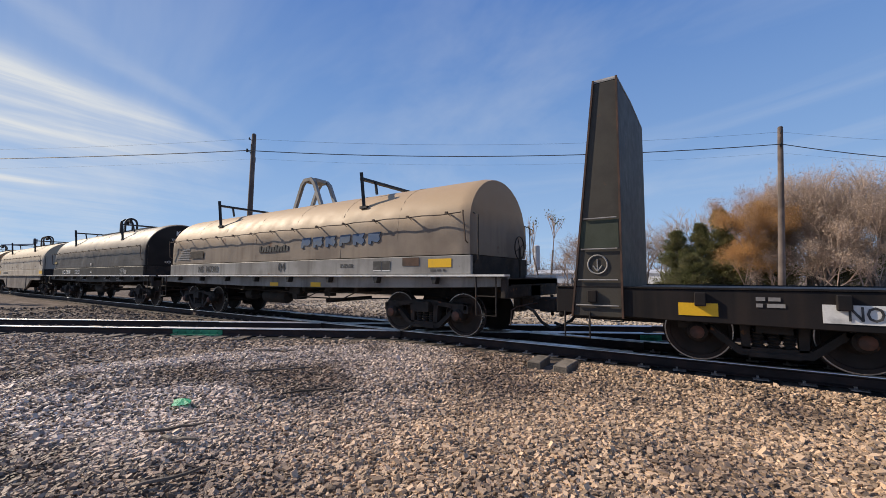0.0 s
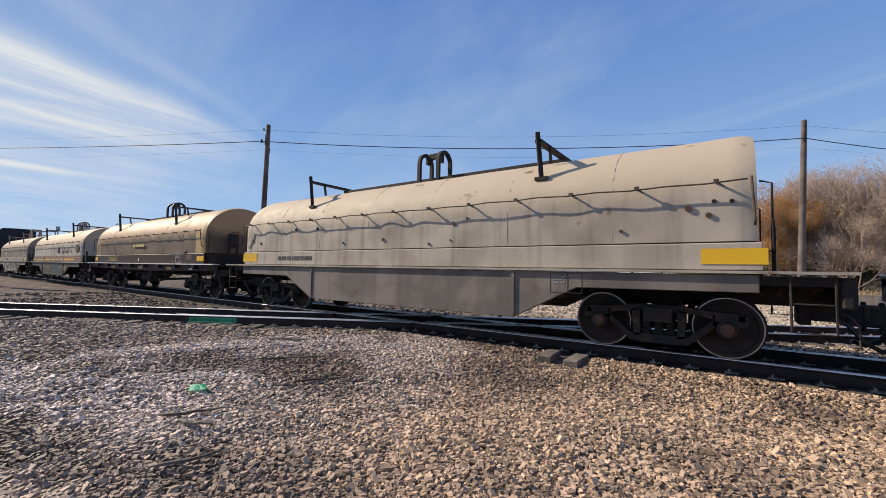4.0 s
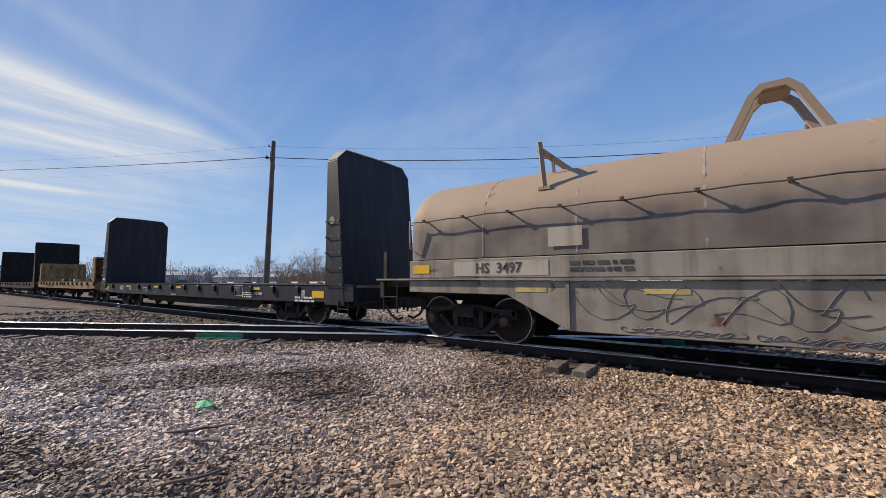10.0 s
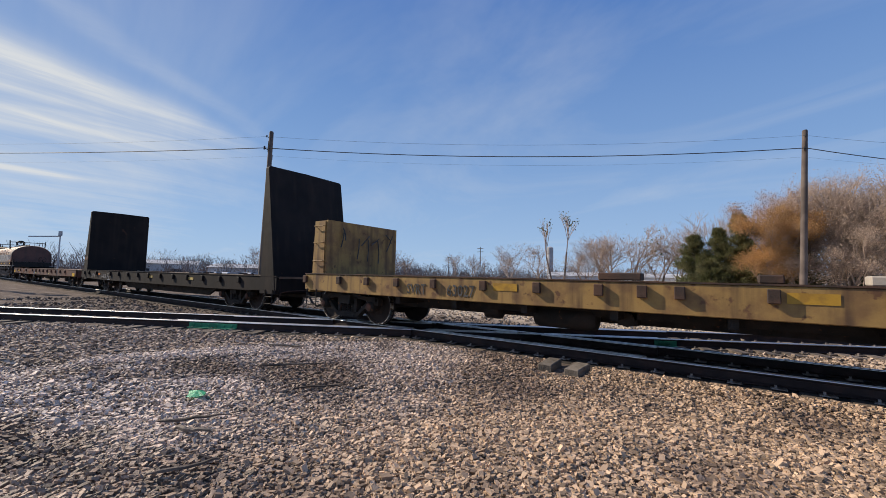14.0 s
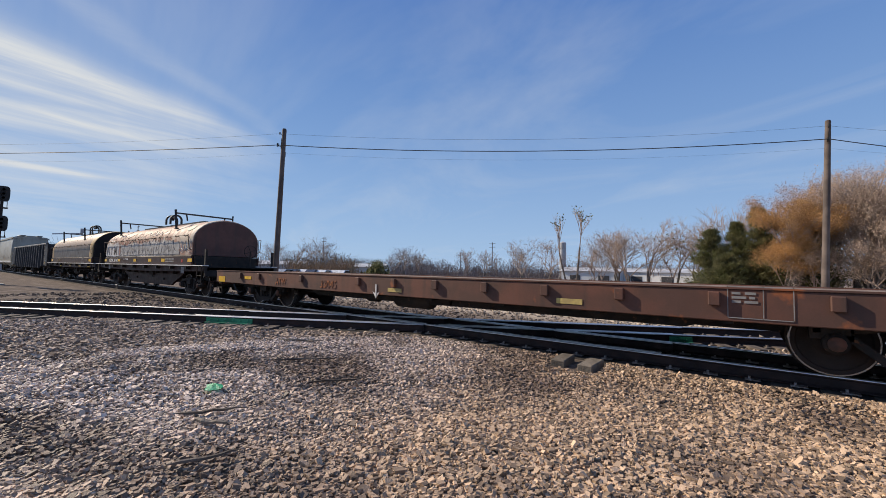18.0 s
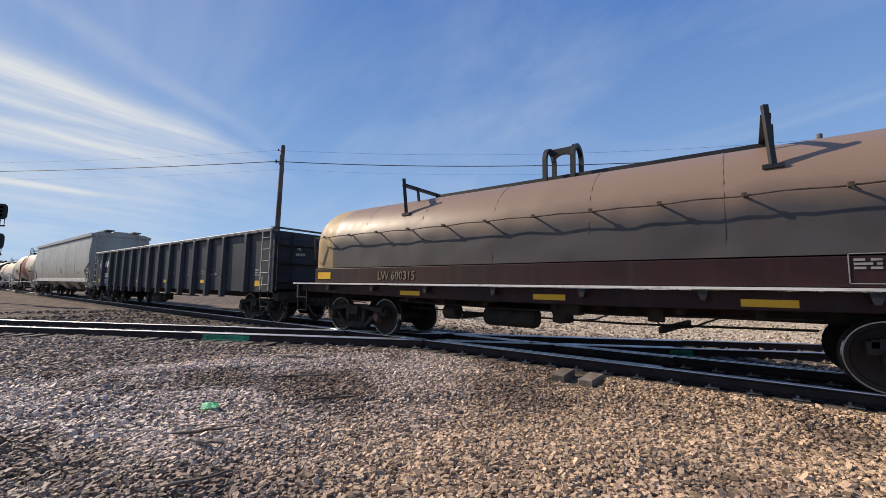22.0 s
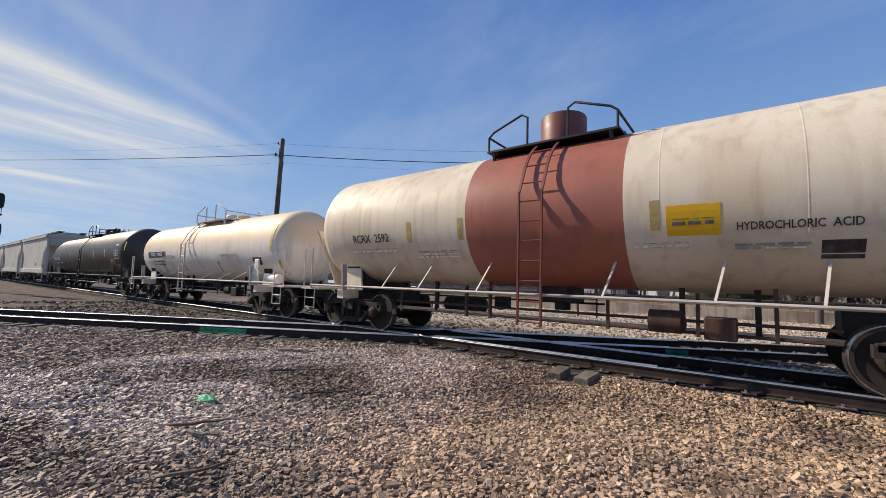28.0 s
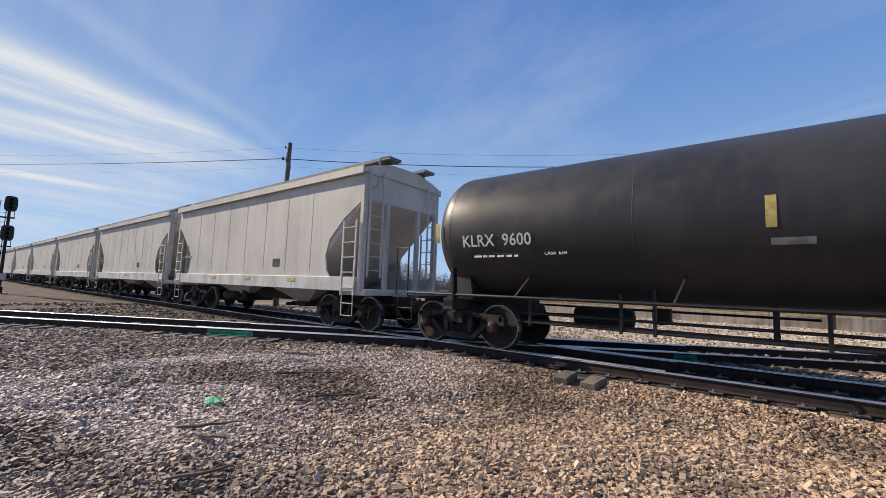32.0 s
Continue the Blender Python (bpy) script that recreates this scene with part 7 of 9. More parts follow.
panel("reflector", -7.1, -6.75, 0.90, 1.0, -1.425, M_ORANGE, car)
panel("reflector", -h - 2.72, -h - 2.25, 1.75, 1.92, -1.433, mat("dirty_orange_reflector", (0.20, 0.09, 0.025), (0.10, 0.05, 0.02), rough=0.5, scale=6, bump=0.02), car)
consolidated(car, -5.56, 0.68, -1.425, M_WHITE, 0.5)
for x in (0.0, 4.0):
    panel("reflector", x, x + 0.6, 0.9, 1.0, -1.425, M_YELTXT, car)

rs = random.Random(27)
for i in range(16):
    x = -8.6 + i * 1.12 + rs.uniform(-0.3, 0.3)
    l_, y_ = rs.uniform(0.3, 0.9), rs.uniform(-1.3, 0.9)
    part("deck_scrap", beam(new_bm(), (x, y_, 1.165), (x + l_, y_ + rs.uniform(-0.3, 0.3), 1.165), rs.uniform(0.06, 0.14), 0.05), M_RUST if i % 3 else M_TIELIGHT, car, smooth=0)

# low red flat
car, h, ef, er = flat_car("low empty flat car in faded rust red", -17.0, -31.8, 3.25, 3.35, P_REDBROWN, M_DECK, z_deck=1.12, depth=0.52, belly=0.12, sheer=0.45, pockets=[-8.4, -7.15, -4.75, -2.25, -1.0] + [0.25 + 1.25 * i for i in range(7)])
M_FADEDORANGE = mat("faded_orange_stencil", (0.30, 0.095, 0.03), (0.13, 0.055, 0.035), rough=0.7, scale=5, lo=0.4, hi=0.6, bump=0.02)
letter("ATW", -5.88, -1.425, 0.84, 0.30, M_FADEDORANGE, car, 0.85)
letter("33045", -3.5, -1.425, 0.84, 0.30, M_FADEDORANGE, car, 1.0)
consolidated(car, 5.4, 0.72, -1.425, M_GREYTXT, 0.7)
panel("reflector", ef - 0.75, ef - 0.2, 0.72, 0.92, -1.425, M_YELLOW, car)
panel("reflector", -er + 0.2, -er + 0.7, 0.72, 0.92, -1.425, M_YELLOW, car)
panel("reflector", -8.15, -7.7, 0.86, 0.96, -1.425, M_YELLOW, car)
for x in (-1.2, 2.96):
    panel("reflector", x, x + 0.45, 0.76, 0.85, -1.425, M_YELTXT, car)
bm = beam(new_bm(), (-1.6, -1.428, 0.62), (-1.6, -1.428, 0.92), 0.02, 0.035, (1, 0, 0))
plate(bm, [(-1.72, 0.74), (-1.6, 0.58), (-1.48, 0.74), (-1.6, 0.68)], -1.431, -1.424)
part("arrow_mark", bm, M_WHITE, car, "white painted arrow", smooth=0)

# red coil car under sprayed white paint


def sprayed_hood(name, base, paint_col, lines):
    ma = mat(name, base, tuple(v * 0.75 for v in base), rough=0.6, scale=1.0, streak=0.3, scol=(0.12, 0.06, 0.04))
    nt = ma.node_tree
    N, L = nt.nodes, nt.links
    b = N["Principled BSDF"]
    old = b.inputs["Base Color"].links[0].from_socket
    co = N.new("ShaderNodeTexCoord").outputs["Object"]
    sep = N.new("ShaderNodeSeparateXYZ")
    L.new(co, sep.inputs[0])
    nz = N.new("ShaderNodeTexNoise")
    nz.inputs["Scale"].default_value, nz.inputs["Detail"].default_value = 1.1, 3
    L.new(co, nz.inputs["Vector"])
    edge = N.new("ShaderNodeMath")
    edge.operation = "MULTIPLY_ADD"
    L.new(nz.outputs["Fac"], edge.inputs[0])
    edge.inputs[1].default_value = -0.9
    L.new(sep.outputs["Z"], edge.inputs[2])
    low = N.new("ShaderNodeMapRange")
    low.inputs["From Min"].default_value, low.inputs["From Max"].default_value = 2.06, 1.92
    L.new(edge.outputs[0], low.inputs["Value"])
    vo = N.new("ShaderNodeTexVoronoi")
    vo.feature = "DISTANCE_TO_EDGE"
    vo.inputs["Scale"].default_value = 1.25
    wob = N.new("ShaderNodeTexNoise")
    wob.inputs["Scale"].default_value, wob.inputs["Detail"].default_value = 1.6, 2
    L.new(co, wob.inputs["Vector"])
    mixv = N.new("ShaderNodeMix")
    mixv.data_type = "VECTOR"
    mixv.inputs["Factor"].default_value = 0.62
    L.new(co, mixv.inputs["A"])
    L.new(wob.outputs["Color"], mixv.inputs["B"])
    L.new(mixv.outputs["Result"], vo.inputs["Vector"])
    ln = N.new("ShaderNodeMapRange")
    ln.inputs["From Min"].default_value, ln.inputs["From Max"].default_value = lines, lines * 0.45
    L.new(vo.outputs["Distance"], ln.inputs["Value"])
    mid = N.new("ShaderNodeMapRange")
    mid.inputs["From Min"].default_value, mid.inputs["From Max"].default_value = 3.2, 2.9
    L.new(sep.outputs["Z"], mid.inputs["Value"])
    k1 = N.new("ShaderNodeMath")
    k1.operation = "MULTIPLY"
    L.new(ln.outputs["Result"], k1.inputs[0])
    L.new(mid.outputs["Result"], k1.inputs[1])
    # blotchy grey letters inside the white field
    vo2 = N.new("ShaderNodeTexNoise")
    vo2.inputs["Scale"].default_value, vo2.inputs["Detail"].default_value = 2.4, 4
    L.new(co, vo2.inputs["Vector"])
    gr = N.new("ShaderNodeMapRange")
    gr.inputs["From Min"].default_value, gr.inputs["From Max"].default_value = 0.46, 0.56
    L.new(vo2.outputs["Fac"], gr.inputs["Value"])
    white = N.new("ShaderNodeMix")
    white.data_type = "RGBA"
    L.new(gr.outputs["Result"], white.inputs["Factor"])
    white.inputs["A"].default_value, white.inputs["B"].default_value = (*paint_col, 1), (0.24, 0.23, 0.24, 1)
    m1 = N.new("ShaderNodeMix")
    m1.data_type = "RGBA"
    L.new(low.outputs["Result"], m1.inputs["Factor"])
    L.new(old, m1.inputs["A"])
    L.new(white.outputs["Result"], m1.inputs["B"])
    m2 = N.new("ShaderNodeMix")
    m2.data_type = "RGBA"
    L.new(k1.outputs[0], m2.inputs["Factor"])
    L.new(m1.outputs["Result"], m2.inputs["A"])
    m2.inputs["B"].default_value = (0.50, 0.46, 0.40, 1)
    L.new(m2.outputs["Result"], b.inputs["Base Color"])
    return ma


P_SPRAYED = sprayed_hood("sprayed_red_hood", (0.26, 0.115, 0.080), (0.56, 0.54, 0.51), 0.024)
car, h = coil_car("faded red coil car sprayed over with white scrawls", -38.0, -48.9, 2.75, 2.75, P_SPRAYED, P_MAROON, M_IRON, M_BLACK, seed=71, end_mat=mat("dull_red_brown_end", (0.12, 0.058, 0.048), (0.09, 0.045, 0.04), rough=0.65, scale=1.5, streak=0.3), walk_mat=M_WHITE, rails=True, bands=False, hood_top=3.33, lap=0.85, girder=True, guides=(3.95, -4.3), dent=0.008, cap=mat("chalky_sprayed_paint", (0.50, 0.43, 0.35), (0.34, 0.20, 0.15), rough=0.65, scale=1.5, lo=0.45, hi=0.58, streak=0.4, scol=(0.25, 0.14, 0.1)), cap_ends=(1,), cap_len=2.4, lug=(-0.1, 4.02))
rs = random.Random(19)
M_SPRAYWHITE = mat("white_spray_paint", (0.57, 0.56, 0.55), (0.46, 0.45, 0.45), rough=0.6, scale=2.5, bump=0.03, streak=0.2, scol=(0.3, 0.25, 0.22))
YH = -1.424
M_SPRAYSILVER = mat("silver_spray_paint", (0.42, 0.40, 0.375), (0.31, 0.295, 0.275), rough=0.5, scale=3.5, lo=0.40, hi=0.62, bump=0.02, streak=0.45, scol=(0.18, 0.13, 0.11))
M_SPRAYINK = mat("slate_spray_paint", (0.085, 0.085, 0.105), (0.13, 0.125, 0.14), rough=0.65, scale=4, bump=0.02)
part("spray_mark", plate(new_bm(), [(-6.28, 1.76), (-3.86, 1.74), (-3.80, 2.34), (-4.3, 2.40), (-5.2, 2.36), (-6.0, 2.34), (-6.22, 2.2)], YH - 0.010, YH), M_SPRAYWHITE, car, "white sprayed block letters", smooth=0)
for words, x in (("N", -5.78), ("Y", -5.10), ("M", -4.36)):
    letter(words, x, YH - 0.012, 2.04, 0.70, M_SPRAYINK, car, 1.1)
part("spray_mark", plate(new_bm(), [(-3.72, 1.80), (-3.46, 1.80), (-3.46, 2.30), (-3.72, 2.30)], YH - 0.010, YH), P_REDHOOD, car, "unpainted red square", smooth=0)


def sprayed_block(x, w, z0, z1, rs, parent):
    """One blocky sprayed letter: a silver fill on a wider dark outline, split by dark strokes."""
    ring = []
    for k, (u, v) in enumerate(((0.0, 0.0), (0.45, 0.04), (1.0, 0.0), (0.96, 0.35), (1.02, 0.62), (0.92, 1.0), (0.55, 0.93), (0.08, 1.0), (-0.04, 0.6), (0.05, 0.3))):
        ring.append((x + w * (u + rs.uniform(-0.05, 0.05)), z0 + (z1 - z0) * (v + rs.uniform(-0.05, 0.05))))
    cx_, cz_ = x + w / 2, (z0 + z1) / 2
    part("spray_mark", plate(new_bm(), [(cx_ + (a - cx_) * 1.10, cz_ + (c - cz_) * 1.07) for a, c in ring], YH - 0.009, YH), M_SPRAYINK, parent, "dark outline of a sprayed letter", smooth=0)
    part("spray_mark", plate(new_bm(), ring, YH - 0.013, YH - 0.010), M_SPRAYSILVER, parent, "silver sprayed block letter", smooth=0)
    for _ in range(3):
        p = (x + w * rs.uniform(0.15, 0.85), z0 + (z1 - z0) * rs.uniform(0.1, 0.4))
        q = (p[0] + w * rs.uniform(-0.35, 0.35), p[1] + (z1 - z0) * rs.uniform(0.25, 0.5))
        m_ = ((p[0] + q[0]) / 2 + rs.uniform(-0.06, 0.06), (p[1] + q[1]) / 2)
        t_ = rs.uniform(0.012, 0.03)
        part("spray_mark", plate(new_bm(), [(p[0] - t_, p[1]), (p[0] + t_, p[1]), (m_[0] + t_, m_[1]), (q[0] + t_ * 0.5, q[1]), (q[0] - t_ * 0.5, q[1]), (m_[0] - t_, m_[1])], YH - 0.016, YH - 0.0135), M_SPRAYINK, parent, "", smooth=0)


x = -3.38
while x < 4.6:
    w = rs.uniform(0.38, 0.72)
    sprayed_block(x, w, 1.78, 2.38 + rs.uniform(-0.08, 0.03), rs, car)
    x += w * 1.04 + 0.02
for i in range(5):
    scrawl(4.5 + i * 0.32, 5.0 + i * 0.32, 1.82, 2.36, YH - 0.004, M_SPRAYWHITE, car, 70 + i, 0.006, 2, "pale sprayed scrawl")
rows_ = []
bm = new_bm()
for i in range(9):
    r = i / 8
    row = []
    for k in range(20):
        a = 2 * math.pi * k / 20
        z = 2.93 + 0.14 * r * math.sin(a)
        row.append(bm.verts.new((5.55 + 0.34 * r * math.cos(a), -1.43 * math.sqrt(1 - ((z - 2.36) / 0.97) ** 2) - 0.012, z)))
    rows_.append(row)
for a, b in zip(rows_, rows_[1:]):
    for k in range(20):
        bm.faces.new((a[k], a[(k + 1) % 20], b[(k + 1) % 20], b[k]))
bmesh.ops.remove_doubles(bm, verts=bm.verts, dist=1e-5)
part("spray_mark", bm, mat("pale_green_spray", (0.42, 0.50, 0.35), (0.48, 0.50, 0.40), rough=0.7, scale=3), car, "pale green sprayed oval")
# wide pale sweeps of paint over the hood's shoulder


def hood_ribbon(pts, w, ma, parent, label):
    """A flat sprayed line through (x, z) points, laid on the hood's near side."""
    bm = new_bm()
    rows = []
    for i, (x, z) in enumerate(pts):
        (xa, za), (xb, zb) = pts[max(0, i - 1)], pts[min(len(pts) - 1, i + 1)]
        d = math.hypot(xb - xa, zb - za) or 1.0
        ux, uz = -(zb - za) / d * w / 2, (xb - xa) / d * w / 2
        row = []
        for k in (-1, 1):
            zz_ = z + k * uz
            up_ = max(0.0, (zz_ - 2.36) / 0.97)
            y = -1.42 * math.sqrt(max(0.02, 1 - up_ * up_)) - 0.016
            row += [bm.verts.new((x + k * ux, y, zz_)), bm.verts.new((x + k * ux, y + 0.012, zz_))]
        rows.append(row)
    for a, c in zip(rows, rows[1:]):
        for p, q in ((0, 2), (2, 3), (3, 1), (1, 0)):
            bm.faces.new((a[p], a[q], c[q], c[p]))
    part("spray_mark", bm, ma, parent, label, smooth=0.8)


M_SPRAYTAN = mat("pale_tan_spray", (0.40, 0.31, 0.235), (0.30, 0.19, 0.14), rough=0.65, scale=3, lo=0.42, hi=0.6, bump=0.02)
for x0, wide, z0_, lift, w_ in ((-3.6, 1.3, 2.40, 0.42, 0.05), (-2.6, 1.5, 2.42, 0.50, 0.06), (-1.3, 1.3, 2.40, 0.55, 0.05), (-0.4, 1.5, 2.40, 0.48, 0.07), (0.7, 1.3, 2.42, 0.58, 0.05), (1.5, 1.2, 2.40, 0.42, 0.06), (-1.9, 2.4, 2.44, 0.30, 0.04), (0.3, 2.2, 2.45, 0.26, 0.04), (2.3, 1.3, 2.40, 0.52, 0.05)):
    pts = []
    for k in range(33):
        t = k / 32
        pts.append((x0 + wide * t + 0.10 * math.sin(t * 9 + x0), z0_ + lift * math.sin(math.pi * t) ** 0.8 + 0.03 * math.sin(t * 23 + x0)))
    hood_ribbon(pts, w_, M_SPRAYTAN, car, "wide pale sprayed sweep")
for x0, x1, zz in ((-6.2, -4.7, 2.78), (-4.2, -3.2, 2.86), (0.5, 2.6, 2.8)):
    yy = lambda z: -1.43 * math.sqrt(max(0.02, 1 - ((z - 2.36) / 0.97) ** 2)) - 0.008
    pts = []
    for k in range(61):
        t = k / 60
        z = zz + 0.06 * math.sin(t * 31) + 0.05 * math.sin(t * 17 + x0)
        pts.append((x0 + (x1 - x0) * t + 0.06 * math.cos(t * 31), yy(z), z))
    part("spray_mark", pipe(new_bm(), pts, 0.007, 4), M_SPRAYWHITE, car, "thin white sprayed signature", smooth=0)
letter("NDYX  381043", -4.6, -1.445, 1.49, 0.27, M_WHITE, car, 0.95)
letter("LD LMT 224000", -2.3, -1.445, 1.56, 0.12, M_WHITE, car)
bars(3.5, 4.5, 1.40, 1.62, 2, -1.445, M_GREYTXT, car, 5)
panel("label", 5.33, 5.5, 1.42, 1.56, -1.445, M_REDTAG, car)
for x in (6.02, -6.4, -3.74, -1.0, 1.25, 2.99):
    panel("reflector", x, x + 0.42, 1.44, 1.58, -1.445, M_YELLOW, car)
panel("label", -5.7, -5.4, 0.98, 1.2, -1.385, M_GREYTXT, car)
panel("label", 5.2, 5.54, 0.95, 1.22, -1.385, M_GREYTXT, car)

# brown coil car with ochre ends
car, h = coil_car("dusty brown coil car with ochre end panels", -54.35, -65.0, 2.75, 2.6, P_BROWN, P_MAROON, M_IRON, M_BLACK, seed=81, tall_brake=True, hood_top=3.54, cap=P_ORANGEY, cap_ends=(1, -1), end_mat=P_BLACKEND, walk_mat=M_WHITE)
letter("LW 600315", -3.5, -1.445, 1.49, 0.28, M_FADEDYEL, car, 0.9)
consolidated(car, 4.02, 1.36, -1.445, M_GREYTXT, 0.6)
panel("label", 5.05, 5.55, 1.44, 1.62, -1.445, mat("dull_brown_patch", (0.075, 0.045, 0.04), rough=0.6), car, "dull painted-over patch")
for x in (h + 0.62, -h - 1.15):
    panel("reflector", x, x + 0.55, 1.42, 1.60, -1.445, M_YELLOW, car)
for x in (-3.4, -0.08, 2.96, 5.4):
    panel("reflector", x, x + 0.6, 1.05, 1.15, -1.385, M_YELLOW, car)

# black gondola
car, h, e = gondola("long black high-sided gondola with heavy ribs", -70.15, -87.3, 2.35, P_GOND, P_GONDTOP)
letter("NS", -9.06, -1.435, 1.60, 0.26, M_WHITE, car)
letter("202370", -7.93, -1.435, 1.62, 0.31, M_WHITE, car)
letter("LD LMT       217200", -7.87, -1.435, 1.34, 0.115, M_WHITE, car)
letter("LT WT          68800", -7.87, -1.435, 1.20, 0.115, M_WHITE, car)
for i in range(6):
    z = 2.06 + i * 0.075
    part("emblem", plate(new_bm(), [(-9.6, z), (-8.94, z + 0.012), (-8.94, z + 0.055), (-9.56 + 0.02 * i, z + 0.035)], -1.439, -1.434), M_WHITE, car, "white emblem stripe", smooth=0)
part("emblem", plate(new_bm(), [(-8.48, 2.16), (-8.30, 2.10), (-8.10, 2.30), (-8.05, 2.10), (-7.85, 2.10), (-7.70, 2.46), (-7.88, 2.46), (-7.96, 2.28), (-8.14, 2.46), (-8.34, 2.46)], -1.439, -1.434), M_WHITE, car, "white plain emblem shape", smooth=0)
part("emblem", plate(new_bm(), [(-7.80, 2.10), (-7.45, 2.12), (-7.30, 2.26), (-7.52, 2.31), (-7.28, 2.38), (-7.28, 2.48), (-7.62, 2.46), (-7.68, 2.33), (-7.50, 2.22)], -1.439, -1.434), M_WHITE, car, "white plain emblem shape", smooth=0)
panel("reflector", -9.62, -9.22, 1.20, 1.42, -1.435, M_YELLOW, car)
for x in (-6.42, -2.6, 1.05, 4.9):
    panel("reflector", x, x + 0.55, 1.26, 1.38, -1.435, M_YELLOW, car)
panel("reflector", h + 0.55, h + 1.0, 1.18, 1.36, -1.435, M_YELLOW, car)
bars(h + 0.55, h + 0.9, 1.5, 1.75, 3, -1.435, M_GREYTXT, car, 2)
end_letter("NS", e + 0.003, -0.55, 2.42, 0.12, M_WHITE, car)
end_letter("202370", e + 0.003, -0.5, 2.24, 0.12, M_WHITE, car)
letter("G123", h + 0.95, -1.435, 1.44, 0.12, M_WHITE, car)
rs = random.Random(44)
bm = new_bm()
for i in range(22):
    x, z = h - 1.9 - rs.uniform(0, 4.5), rs.uniform(1.5, 1.8)
    pipe(bm, [(x + rs.uniform(-0.2, 0.2), -1.437, z + rs.uniform(-0.06, 0.06)) for _ in range(4)], 0.008, 4)
part("chalk_mark", bm, M_GREYTXT, car, "chalk scribbles", smooth=0)

# grey-green covered hopper
car, h, b = covered_hopper("tall grey-green covered hopper with a white sill", -91.65, -107.85, 2.1, P_HOPPER, P_SILLWHITE, z_eave=4.25, z_roof=4.52, slope=2.1, bays=4, bulge=0.13, seams=5)
bars(1.2, 1.9, 1.85, 2.2, 6, -1.604, M_GREYTXT, car, 2)
bars(h - 1.6, h - 0.8, 1.78, 1.9, 2, -1.582, M_GREYTXT, car, 3)
panel("reflector", 3.0, 3.2, 1.62, 1.78, -1.565, M_YELLOW, car)
for x in (-h + 0.2, -2, 2.4, h - 0.9):
    panel("reflector", x, x + 0.5, 1.5, 1.56, -1.532, M_YELTXT, car)

# white tank car with a red band
car, h = tank_car("white tank car with a broad brick-red middle band", -112.05, -122.9, 2.12, P_TANKW, 1.48, 2.71, 6.78, P_TANKW, band=1.52, band_mat=P_BANDRED, dome_mat=P_DOMERED, dome_h=0.75, top_rail=M_BLACK, rail_mat=mat("pale_rail_paint", (0.5, 0.46, 0.42), rough=0.5, bump=0.05, rust=0.1), shield=True, frame_mat=M_RUST, ladder_mat=P_DOMERED)
R_, Z_ = 1.48, 2.72
tank_letter("RCRX  2592", car, R_, Z_, -h + 1.05, -17, 0.29, M_BLACKTXT, 0.85)
tank_letter("HYDROCHLORIC  ACID", car, R_, Z_, 3.60, -22, 0.16, M_BLACKTXT, 0.73)
on_tank(car, R_, Z_, 2.12, 2.8, -26, -8, M_YELLOW, "placard", "yellow warning placard")
bars(2.2, 2.72, Z_ - 0.52, Z_ - 0.34, 2, -R_ * 0.955 - 0.012, M_BLACKTXT, car, 2)
for x in (-3.15, -1.72, 1.9):
    on_tank(car, R_, Z_, x, x + 0.13, -22, -4, M_YELTXT, "reflector")
for x0, x1, z0, z1, n in ((-h + 0.3, -h + 1.9, 1.95, 2.1, 2), (-2.9, -1.75, 1.8, 2.1, 5), (1.65, 2.4, 1.9, 2.02, 2), (2.95, 3.75, 1.85, 2.0, 3)):
    yy = -math.sqrt(R_ ** 2 - ((z0 + z1) / 2 - Z_) ** 2) - 0.012
    bars(x0, x1, z0, z1, n, yy, M_GREYTXT, car, int(z0 * 100))
on_tank(car, R_, Z_, 3.85, 4.25, -42, -31, M_BLACKTXT, "data_panel")
on_tank(car, R_, Z_, 4.46, 5.58, -29, -2, mat("pale_blue_grey_panel", (0.48, 0.49, 0.51), (0.40, 0.41, 0.43), rough=0.6, scale=6), "data_panel", "pale grey block of small stencilled print", 8)
for k in range(7):
    on_tank(car, R_ + 0.006, Z_, 4.52, 5.50 - 0.1 * (k % 3), -27 + 3.6 * k, -25.6 + 3.6 * k, M_GREYTXT, "small_print", "", 1)
on_tank(car, R_, Z_, 5.65, 5.79, -32, 5, M_YELTXT, "reflector")
part("placard", plate(new_bm(), [(4.86, 1.62), (5.1, 1.62), (5.04, 1.52), (4.98, 1.48), (4.92, 1.52)], -1.06, -1.05), M_BLACKTXT, car, "small dark warning mark", smooth=0)
part("equipment_box", lathe(new_bm(), [(5.56, 0.02), (5.58, 0.15), (6.5, 0.15), (6.52, 0.02)], "x", 14, (0, -1.2, 1.22)), P_TANKW, car, "white cylinder on the end platform")

# grimy cream tank car
car, h = tank_car("grimy cream tank car with rusty streaks", -127.2, -137.8, 2.18, P_TANKC, 1.295, 2.33, 6.6, P_TANKC, px=0.35, dome_r=0.27, dome_h=0.30, ladder_x=-1.05, rail_mat=mat("white_rail_paint", (0.6, 0.58, 0.55), rough=0.5, bump=0.05, rust=0.08), shield=False)
R_, Z_ = 1.295, 2.33
on_tank(car, R_, Z_, -5.26, -3.1, -13, -1, M_BLACKTXT, "name_plate")
tank_letter("TCBX  140055", car, R_, Z_, -4.18, -7, 0.24, M_WHITE, 0.95)
tank_letter("LD LMT    224200 LB  101700 KG", car, R_, Z_, -4.0, -21, 0.10, M_BLACKTXT)
tank_letter("LT WT      61700 LB   28000 KG", car, R_, Z_, -4.0, -28, 0.10, M_BLACKTXT)
for x in (-6.0, -3.64, -1.37, 1.9, 6.15):
    on_tank(car, R_, Z_, x, x + 0.14, -44, -23, M_YELTXT, "reflector")
